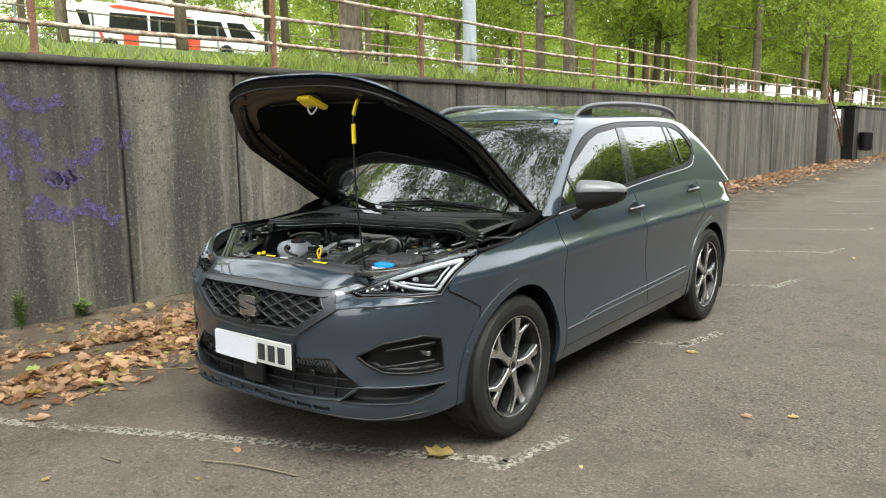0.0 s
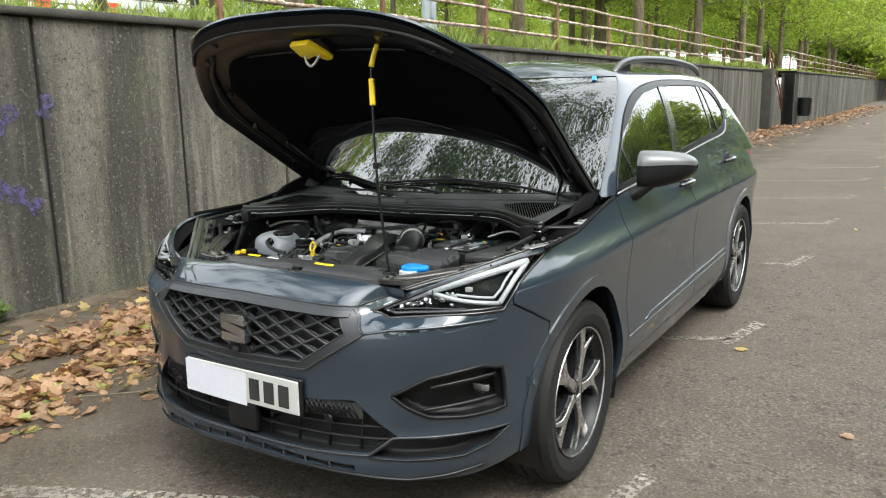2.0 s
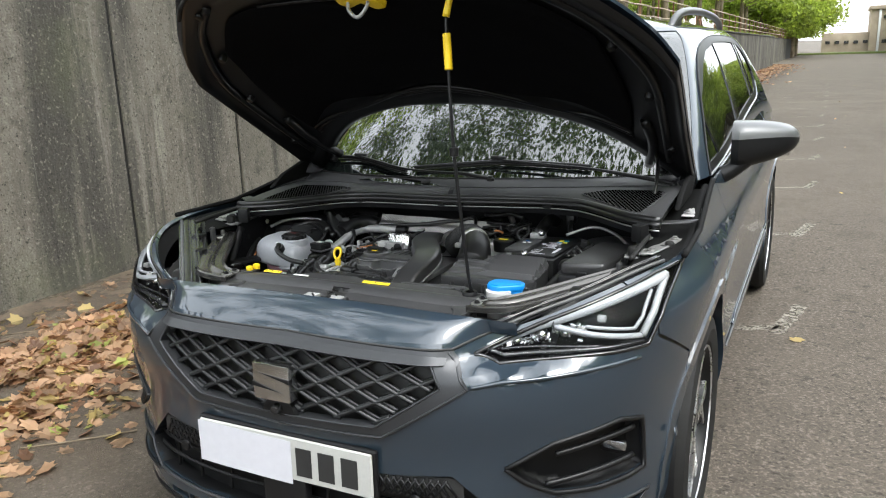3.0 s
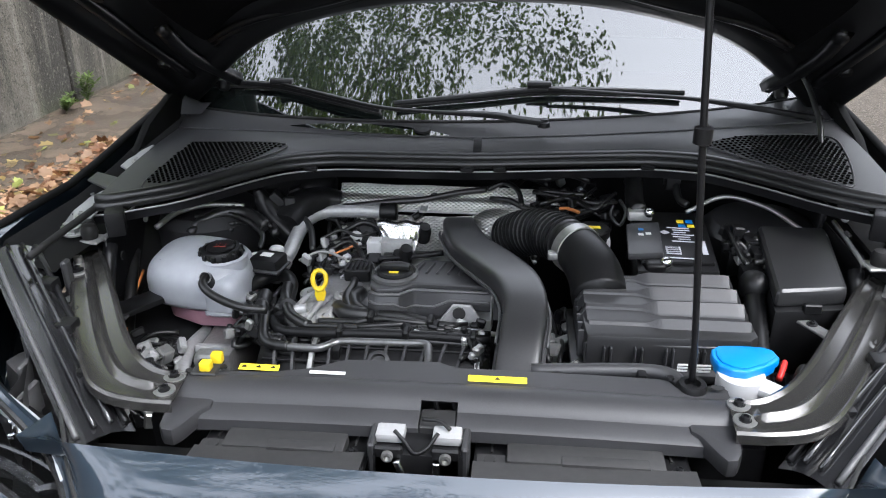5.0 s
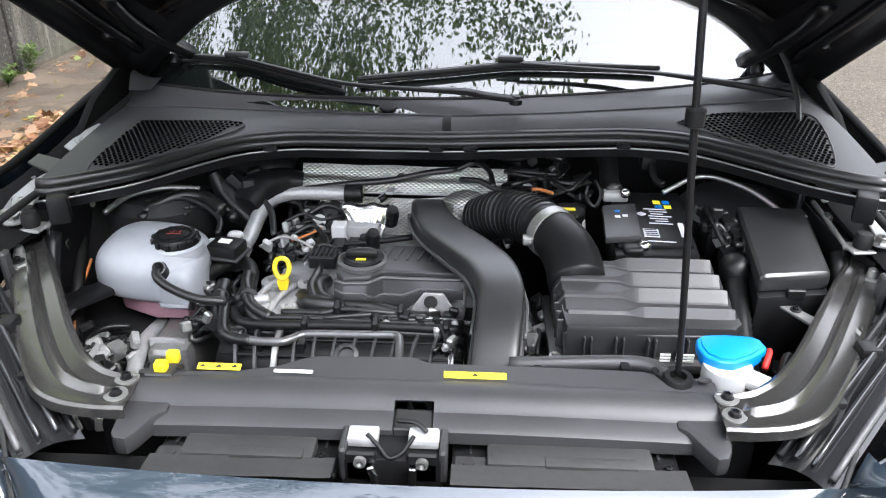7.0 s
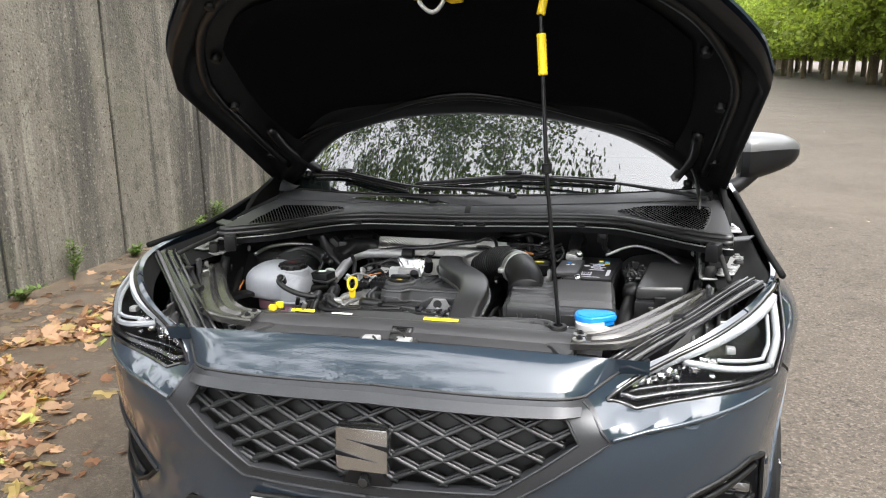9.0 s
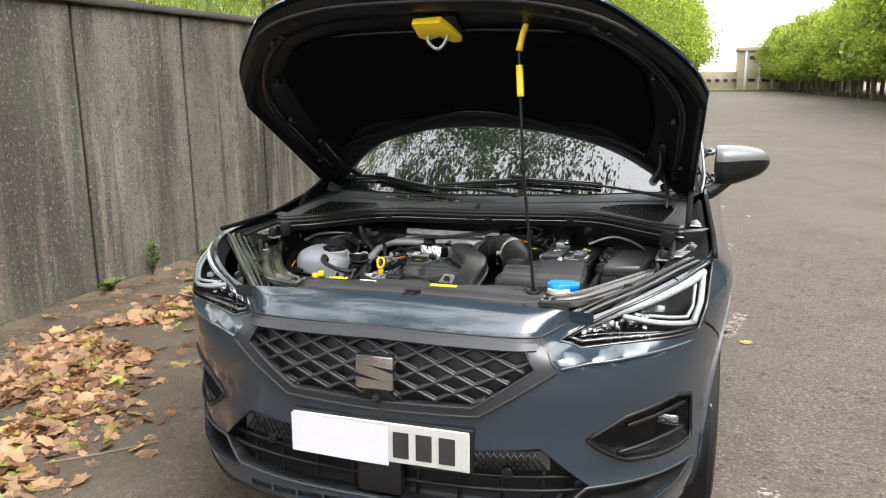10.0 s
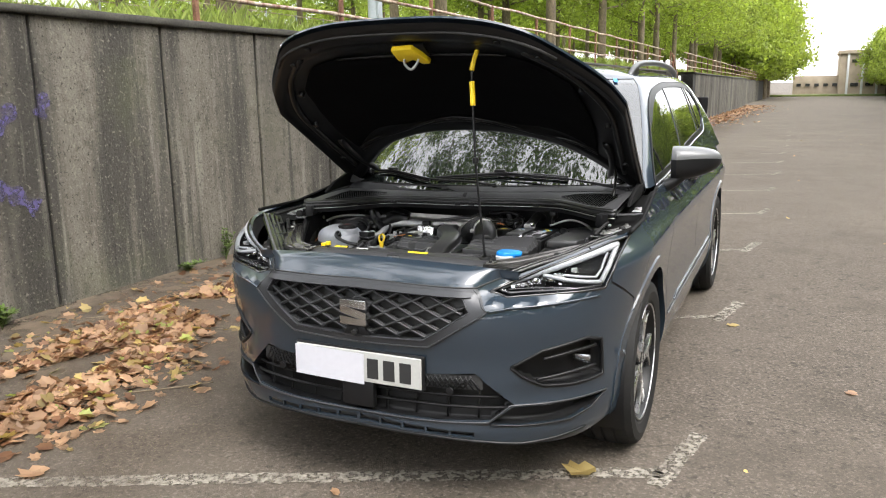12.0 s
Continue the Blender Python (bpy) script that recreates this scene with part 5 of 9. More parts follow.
def bonnet():
    I, J = np.linspace(-1, 1, 61), np.linspace(0, 1, 41)
    skin = grid(lambda i, j: bonnet_point(i, j, 0.0), I, J)
    skin.normal_update()
    b = part("bonnet", thicken(skin, 0.008), M_PAINT, CAR, "open bonnet, painted outside and black underneath")
    # inner frame: a stamped sheet with a raised border and a sunken middle
    def inner(i, j):
        e = min(1 - abs(i), j * 1.0, (1 - j) * 1.0)
        deep = 0.012 + 0.022 * ease(e, 0.0, 0.035) - 0.012 * ease(e, 0.10, 0.14)
        return bonnet_point(i * 0.985, 0.012 + 0.976 * j, -deep)

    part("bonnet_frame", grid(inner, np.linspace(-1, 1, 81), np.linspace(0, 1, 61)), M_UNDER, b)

    # sound-deadening mat
    def mat(i, j):
        w = 0.60 + 0.03 * math.sin(j * 3)
        x = w * math.sin(i * math.pi / 2)
        a0 = bonnet_rear(x) + 0.15 + 0.02 * math.cos(x * 14)
        a1 = min(bonnet_front(x) - 0.20, 1.085) - 0.05 * ease(abs(x), 0.45, 0.6)
        e = min(1 - abs(i), j, 1 - j)
        return under(x, a0 + (a1 - a0) * j, -0.030 - 0.012 * ease(e, 0, 0.06) + 0.002 * noise.noise((x * 6, j * 6, 1)))

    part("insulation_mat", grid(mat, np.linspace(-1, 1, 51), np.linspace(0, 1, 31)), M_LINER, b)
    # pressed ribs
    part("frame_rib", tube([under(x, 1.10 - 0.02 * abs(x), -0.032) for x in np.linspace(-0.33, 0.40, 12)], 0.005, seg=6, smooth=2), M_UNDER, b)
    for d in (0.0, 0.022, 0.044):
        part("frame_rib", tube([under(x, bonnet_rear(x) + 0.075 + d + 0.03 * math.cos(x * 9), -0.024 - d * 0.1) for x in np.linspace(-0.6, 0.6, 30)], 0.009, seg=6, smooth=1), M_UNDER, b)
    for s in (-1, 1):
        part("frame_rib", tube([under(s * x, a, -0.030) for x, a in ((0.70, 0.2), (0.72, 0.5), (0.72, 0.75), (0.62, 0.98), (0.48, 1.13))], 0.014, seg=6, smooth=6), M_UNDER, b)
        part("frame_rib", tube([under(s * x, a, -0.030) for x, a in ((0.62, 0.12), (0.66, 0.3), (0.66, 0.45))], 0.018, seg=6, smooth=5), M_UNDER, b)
        for x, a in ((0.53, 1.10), (0.70, 0.62), (0.64, 0.86), (0.40, 1.20), (0.66, 0.10), (0.72, 0.30)):
            p = under(s * x, a, -0.032)
            part("rubber_stop", lathe([(0.001, -0.012), (0.012, -0.011), (0.015, -0.004), (0.015, 0.008)], Matrix.Translation(p) @ Matrix.Rotation(radians(-32.6), 4, "X"), seg=14), M_BLACK, b)
    part("bonnet_seal", tube([under(x, bonnet_front(x) - 0.045, -0.034) for x in np.linspace(-0.60, 0.60, 26)], 0.007, seg=6, smooth=1), M_RUBBER, b)
    # striker: yellow safety lever and bent wire loop
    m = BONNET @ Matrix.Translation((0.025, -1.15, -0.02))
    lever = prism([(-0.058, -0.035), (0.032, -0.042), (0.055, 0.0), (0.075, 0.055), (0.045, 0.060), (0.012, 0.030), (-0.03, 0.048), (-0.055, 0.030)], -0.035, -0.012, "z", bevel=0.006)
    lever.transform(m)
    part("safety_lever", lever, M_YELLOW, b, "yellow plastic safety lever")
    wire = [m @ Vector(p) for p in ((-0.022, 0.02, -0.01), (-0.02, 0.025, -0.05), (0.012, 0.03, -0.075), (0.035, 0.025, -0.05), (0.036, 0.02, -0.01))]
    part("striker", tube(wire, 0.005, seg=8, smooth=4), M_CAST, b)
    plate = box((0.01, 0.0, -0.008), (0.13, 0.07, 0.012), bevel=0.004)
    plate.transform(m)
    part("striker_plate", plate, M_FRAME, b)
    # stay rod with its yellow grips
    rod = part("bonnet_stay", tube([(0.352, -0.470, 0.868), (0.345, -0.476, 0.95), (0.318, -0.478, 1.24), (0.300, -0.462, 1.52), (0.296, -0.455, 1.575)], 0.0048, seg=8), M_FRAME, CAR, "thin black stay rod with yellow grips")
    part("grip", tube([(0.3045, -0.4655, 1.445), (0.3015, -0.463, 1.49), (0.2985, -0.4605, 1.535)], 0.0098, seg=12, smooth=9, ridges=1, ridge=0.16), M_YELLOW, rod)
    part("grip", tube([(0.296, -0.456, 1.575), (0.304, -0.447, 1.62), (0.312, -0.436, 1.655), (0.300, -0.425, 1.682)], [0.010, 0.009, 0.009, 0.012], seg=10), M_YELLOW, rod)
    part("collar", lathe([(0.008, -0.012), (0.012, -0.01), (0.012, 0.01), (0.008, 0.012)], pose(0.318, -0.478, 1.24), seg=14), M_BLACK, rod)
    for s in (-1, 1):
        part("hinge", prism([(0.30, 0.985), (0.36, 0.985), (0.50, 1.03), (0.53, 1.075), (0.47, 1.09), (0.38, 1.03)], s * 0.70, s * 0.712, "x", bevel=0.003, seg=1), M_FRAME, CAR)
        part("hinge_arm", tube([(s * 0.70, 0.36, 1.00), (s * 0.70, 0.45, 1.06), (s * 0.69, 0.40, 1.10)], 0.012, seg=6), M_FRAME, CAR)
    part("washer_hose", tube([(0.704, 0.145, 1.005), (0.705, 0.17, 1.045), (0.704, 0.20, 1.077), (0.689, 0.27, 1.138), (0.645, 0.31, 1.188), (0.58, 0.30, 1.205)], 0.006, seg=8), M_HOSE, CAR)


bonnet()

# ---- engine bay ----
M_SHELL = material("grey_lamp_plastic", (0.050, 0.050, 0.051), (0.085, 0.085, 0.086), rough=0.4, scale=6, fine=160, spec=0.5)
M_COWL = material("weathered_cowl_plastic", (0.034, 0.034, 0.0355), (0.050, 0.050, 0.052), rough=0.5, scale=7, fine=400, bump=0.0004, spec=0.4)
# near-black that stands in for the shade inside small holes
M_HOLE_SHADE = material("painted_hole_shade", (0.0015, 0.0015, 0.0015), (0.002, 0.002, 0.002), rough=1.0, spec=0.0)
M_WING = material("grey_primed_steel", (0.16, 0.16, 0.158), (0.24, 0.24, 0.236), rough=0.36, metal=0.25, scale=9, fine=140, spec=0.6)
M_ARM = material("dark_coated_steel", (0.100, 0.097, 0.092), (0.124, 0.120, 0.114), rough=0.2, metal=0.8, scale=3, fine=500, spec=0.4, rough_vary=0.03)
# paler plastic: the sheen on edges and bellows is put into its colour
M_SHEEN = material("painted_sheen_plastic", (0.060, 0.060, 0.061), (0.085, 0.085, 0.086), rough=0.3, scale=9, fine=300, spec=0.5)
M_ALUM = material("dull_aluminium", (0.25, 0.25, 0.25), (0.40, 0.40, 0.40), rough=0.36, metal=0.3, scale=9, fine=140, bump=0.0004)
M_ZINC = material("bright_zinc_plate", (0.30, 0.30, 0.30), (0.40, 0.40, 0.40), rough=0.42, metal=0.2, scale=14, fine=160)
M_STEELGREY = material("zinc_steel", (0.26, 0.26, 0.25), (0.42, 0.42, 0.41), rough=0.4, metal=0.8, scale=10, fine=120)
M_PIPE = material("dull_steel_pipe", (0.13, 0.13, 0.132), (0.20, 0.20, 0.20), rough=0.3, metal=0.7, scale=10, fine=120)
M_LABEL = material("white_label", (0.62, 0.62, 0.60), (0.74, 0.74, 0.72), rough=0.6, scale=12, fine=90)
M_YLABEL = material("yellow_label", (0.80, 0.62, 0.02), (0.85, 0.68, 0.03), rough=0.5, scale=12, fine=90)
M_ORANGE = material("orange_wire", (0.45, 0.16, 0.05), (0.55, 0.2, 0.06), rough=0.5)


def bit(name, bm, mat=None, label="", owner=None):
    if name in ("bay_side", "fender_gutter", "fender_bracket", "flange", "wing_seal") and sum(v.co.x for v in bm.verts) < 0:
        squeeze(bm)
    return part(name, bm, mat or M_BLACK, owner or CAR, label)


def loaf(path, w, h, e=0.55, seg=16, n=5, bm=None):
    """A flat rounded duct along a path, w wide and h high."""
    bm = bm or bmesh.new()
    line = curve(path, n)
    k = len(line)
    rings = []
    for i, p in enumerate(line):
        d = (line[min(i + 1, k - 1)] - line[max(i - 1, 0)]).normalized()
        side = d.cross(Vector((0, 0, 1))).normalized()
        up = side.cross(d)
        t = i / (k - 1) * (len(path) - 1)
        ww, hh = float(np.interp(t, range(len(path)), w)), float(np.interp(t, range(len(path)), h))
        q = lambda v: math.copysign(abs(v) ** e, v)
        rings.append([bm.verts.new(p + side * ww / 2 * q(math.cos(a)) + up * hh / 2 * q(math.sin(a))) for a in np.linspace(0, 2 * math.pi, seg, endpoint=False)])
    for a, b in zip(rings, rings[1:]):
        for i in range(seg):
            bm.faces.new((a[i], a[(i + 1) % seg], b[(i + 1) % seg], b[i]))
    bm.faces.new(rings[0][::-1]), bm.faces.new(rings[-1])
    bmesh.ops.recalc_face_normals(bm, faces=bm.faces[:])
    return bm


def blob(c, r, e=0.6, bm=None, nu=28, nv=16):
    """A rounded block (superellipsoid)."""
    q = lambda v: math.copysign(abs(v) ** e, v)
    own = grid(lambda u, v: (c[0] + r[0] * q(math.cos(v)) * q(math.cos(u)), c[1] + r[1] * q(math.cos(v)) * q(math.sin(u)), c[2] + r[2] * q(math.sin(v))), np.linspace(0, 2 * math.pi, nu), np.linspace(-math.pi / 2, math.pi / 2, nv))
    bmesh.ops.remove_doubles(own, verts=own.verts[:], dist=1e-5)
    return join(bm, own)


def bolt(x, y, z, r=0.012, turn=None, mat=None):
    m = Matrix.Translation((x, y, z)) @ (turn or Matrix.Identity(4))
    bm = lathe([(r * 1.5, 0), (r * 1.5, r * 0.25), (r * 0.85, r * 0.4)], m, seg=16)
    lathe([(r * 0.85, r * 0.3), (r * 0.85, r * 1.0), (r * 0.55, r * 1.1), (r * 0.5, r * 0.7), (0.0005, r * 0.7)], m, seg=6, bm=bm)
    return bit("bolt", bm, mat or M_STEELGREY)


def shell_of_bay():
    for s in (-1, 1):
        bit("bay_side", grid(lambda y, z: (s * (0.73 - 0.05 * (0.95 - z) - 0.10 * ease(-y, 0.25, 0.62)), y, z - max(0, z - 0.8) * (0.2 + 0.35 * ease(-y, 0.12, 0.2))), np.linspace(-0.62, 0.32, 14), (0.35, 0.6, 0.8, 0.90, 0.945)), M_SHINY)
        # gutter between fender and bay
        def gutter(y, k):
            top = shell_top(0.86, y)
            xo = half_width(y, top) - 0.004
            if y < -0.25:
                xo -= 0.02
            pts = ((xo - 0.018, top - 0.020), (xo - 0.030, top - 0.014), (xo - 0.045, top - 0.035), (xo - 0.10, top - 0.035), (0.725 - 0.10 * ease(-y, 0.25, 0.62), top - 0.045))
            return (s * pts[int(k)][0], y, pts[int(k)][1])

        bit("fender_gutter", grid(gutter, np.linspace(-0.30, 0.48, 24), range(5)), M_DEEP)
        bit("lamp_support", grid(lambda k, z: (s * (0.60 + 0.17 * k), -0.60 + 0.36 * k - 0.05 * (1 - z), 0.62 + 0.25 * z + 0.05 * k * z), np.linspace(0, 1, 8), np.linspace(0, 1, 4)), M_SHELL)
        for k in range(5):
            bit("lamp_rib", box((s * (0.625 + 0.032 * k), -0.56 + 0.068 * k, 0.83 + 0.012 * k), (0.008, 0.06, 0.05), bevel=0.002, seg=1), M_SHELL)
        bit("lamp_top", grid(lambda k, j: Vector((s * 0.50, -0.66, 0.832)).lerp(Vector((s * 0.835, -0.30, 0.945)), k) + Vector((-s * 0.05 * j, 0.075 * j, 0.012 * math.sin(j * 3.1) - 0.02 * j)), np.linspace(0, 1, 12), np.linspace(0, 1, 6)), M_GLOSSBLACK)
        for k in (0.25, 0.5, 0.75):
            p = Vector((s * 0.47, -0.60, 0.83)).lerp(Vector((s * 0.79, -0.24, 0.93)), k)
            bit("lamp_clip", box(p, (0.03, 0.03, 0.025), bevel=0.005), M_BLACK)
        for j, r, m in ((0.12, 0.005, M_SHELL), (0.42, 0.004, M_GLOSSBLACK), (0.68, 0.005, M_GLOSSBLACK), (0.92, 0.006, M_FRAME)):
            bit("lamp_ridge", tube([Vector((s * 0.51, -0.65, 0.838)).lerp(Vector((s * 0.83, -0.305, 0.946)), k) + Vector((-s * 0.05 * j, 0.075 * j, 0.014 * math.sin(j * 3.1) - 0.02 * j + 0.003 * math.sin(k * 9))) for k in np.linspace(0, 1, 14)], r, seg=6, smooth=1), m)
        bit("strut_tower", lathe([(0.12, -0.2), (0.12, 0.02), (0.10, 0.04), (0.04, 0.045), (0.001, 0.045)], pose(s * 0.60, 0.12, 0.84), seg=28), M_SHINY)
        bolt(s * 0.745, -0.17, 0.93, 0.013)
        for k, (y, z, h) in enumerate(((-0.40, 0.80, 0.20), (-0.28, 0.82, 0.22), (-0.05, 0.84, 0.18), (0.08, 0.86, 0.16))):
            bit("panel_rib", box((s * (0.705 - 0.07 * ease(-y, 0.25, 0.62)), y, z), (0.012, 0.022, h), bevel=0.004, seg=1), M_COVER)
            bolt(s * (0.695 - 0.07 * ease(-y, 0.25, 0.62)), y + 0.05, z + 0.05, 0.007, turn=Matrix.Rotation(radians(-90 * s), 4, "Y"))
        bit("bay_strut", tube([(s * 0.69, -0.15, 0.90), (s * 0.67, -0.24, 0.80), (s * 0.62, -0.33, 0.72)], 0.014, seg=6), M_FRAME)
        bit("lamp_back", box((s * 0.66, -0.42, 0.75), (0.16, 0.14, 0.14), bevel=0.03, turn=Matrix.Rotation(radians(s * 38), 4, "Z")), M_SHELL)
        bit("lamp_cap", lathe([(0.035, 0), (0.035, 0.018), (0.028, 0.022), (0.001, 0.022)], Matrix.Translation((s * 0.60, -0.38, 0.79)) @ Matrix.Rotation(radians(-s * 60), 4, "Y"), seg=20), M_BLACK)
        bit("lamp_bracket", box((s * 0.70, -0.33, 0.86), (0.05, 0.09, 0.01), bevel=0.003, seg=1, turn=Matrix.Rotation(radians(s * 30), 4, "Z")), M_STEELGREY)
        bit("wing_seal", tube([(s * 0.745, y, 0.955 + 0.06 * (y + 0.3)) for y in np.linspace(-0.32, 0.30, 8)], 0.007, seg=6, smooth=2), M_RUBBER)
        bit("fender_fold", tube([(s * (half_width(y, shell_top(0.86, y)) - 0.008) + (0.045 * ease(y, -0.45, 0.15) if s < 0 else 0.0), y, shell_top(0.86, y) + 0.003) for y in np.linspace(-0.28, 0.47, 26)], 0.0085, seg=8, smooth=1), M_DEEP)
    # pressed brackets, straps and shelves along both wings
    for pts, z, mat, name in (
        ([(-0.803, 0.104), (-0.817, 0.286), (-0.786, 0.284), (-0.770, 0.15), (-0.756, 0.063)], 0.955, M_ZINC, "wing_bracket"),
        ([(-0.815, -0.083), (-0.822, 0.030), (-0.787, 0.032), (-0.770, -0.06), (-0.752, -0.146), (-0.771, -0.168)], 0.925, M_ZINC, "wing_bracket"),
        ([(-0.738, -0.185), (-0.748, -0.091), (-0.704, -0.030), (-0.690, -0.10), (-0.696, -0.160)], 0.915, M_SHINY, "wing_shelf"),
        ([(-0.794, -0.011), (-0.797, 0.037), (-0.72, 0.0), (-0.658, -0.042), (-0.641, -0.095), (-0.708, -0.072)], 0.980, M_COVER, "cowl_strap"),
        ([(-0.663, -0.235), (-0.644, -0.161), (-0.626, -0.165), (-0.628, -0.275)], 0.800, M_COVER, "small_bracket"),
        ([(0.828, 0.30), (0.866, 0.29), (0.870, 0.203), (0.862, 0.155), (0.820, 0.155)], 0.960, M_ZINC, "wing_bracket"),
        ([(0.730, 0.019), (0.857, 0.090), (0.832, 0.032), (0.724, -0.025)], 0.982, M_COVER, "cowl_strap"),
        ([(0.776, 0.049), (0.814, 0.057), (0.820, -0.033), (0.790, -0.075), (0.754, -0.087)], 0.915, M_SHINY, "wing_shelf"),
        ([(0.560, -0.265), (0.582, -0.262), (0.618, -0.315), (0.600, -0.335)], 0.860, M_STEELGREY, "small_bracket"),
    ):
        if name == "wing_bracket":
            pts, z = [(x + (0.022 if x < 0 else -0.030), y) for x, y in pts], z + 0.016
        ob = bit(name, prism(pts, z - 0.005, z, "z", bevel=0.0015, seg=1), mat)
        cx, cy = sum(p[0] for p in pts) / len(pts), sum(p[1] for p in pts) / len(pts)
        if name == "wing_bracket":
            bit("pressing", prism([(cx + (x - cx) * 0.55, cy + (y - cy) * 0.6) for x, y in pts], z - 0.001, z + 0.003, "z", bevel=0.0012, seg=1), mat, owner=ob)
            bolt(pts[-1][0] * 0.5 + cx * 0.5, pts[-1][1] * 0.5 + cy * 0.5, z + 0.003, 0.008)
        if name == "small_bracket":
            bolt(pts[1][0], pts[1][1] - 0.015, z, 0.006, mat=M_FRAME)
    for x, y in ((-0.734, -0.140), (0.797, -0.068)):
        k = bit("rubber_stop", lathe([(0.020, -0.006), (0.020, 0.004), (0.013, 0.008), (0.014, 0.022), (0.010, 0.028), (0.0005, 0.029)], pose(x, y, 0.917), seg=22), M_RUBBER)
        bit("stop_plate", lathe([(0.030, -0.005), (0.030, -0.002), (0.019, 0.0)], pose(x, y, 0.919), seg=22), M_STEELGREY, owner=k)
    for x, y, r in ((-0.711, -0.240, 0.020), (0.752, -0.188, 0.020)):
        bit("arm_recess", lathe([(r, 0), (r * 0.95, 0.003), (r * 0.6, 0.003), (r * 0.55, 0.001), (0.0005, 0.001)], pose(x, y, 0.8865), seg=22), M_STEELGREY)
        bolt(x, y, 0.889, 0.008, mat=M_FRAME)
    for x, y in ((-0.690, -0.115), (-0.700, -0.150)):
        bit("panel_hole", lathe([(0.009, 0), (0.009, 0.002), (0.0005, 0.002)], Matrix.Translation((x, y, 0.86)) @ Matrix.Rotation(radians(90), 4, "Y"), seg=14), M_INK_SHADE)
    for x, y, z in ((-0.705, -0.01, 0.915), (0.725, 0.02, 0.93)):
        bit("round_clip", blob((x, y, z), (0.008, 0.009, 0.009), 0.9), M_WHITE)
    bit("firewall", grid(lambda x, z: (x, 0.36 - 0.02 * math.cos(x * 8), z), np.linspace(-0.74, 0.74, 20), (0.35, 0.7, 0.85, 1.0)), M_FRAME)
    # added black sheets close off the bay, their colour standing in for deep shade
    bit("bay_floor", box((0, -0.15, 0.44), (1.4, 1.0, 0.04), bevel=0.01), M_INK_SHADE)
    bit("front_wall", grid(lambda x, z: (x, -0.60, z), (-0.62, 0, 0.62), (0.42, 0.6, 0.80)), M_INK_SHADE)
    bit("condenser", box((0, -0.52, 0.62), (0.9, 0.05, 0.38), bevel=0.01), M_BLACK)


def cover_rear(x):
    """How far the front cover's rear edge steps back along its length."""
    return float(np.interp(x, [-0.41, -0.27, -0.215, -0.165, -0.02, 0.005, 0.318, 0.330, 0.362, 0.372, 0.405], [0.0, 0.003, 0.015, 0.042, 0.046, 0.032, 0.034, 0.008, 0.004, 0.024, 0.024]))


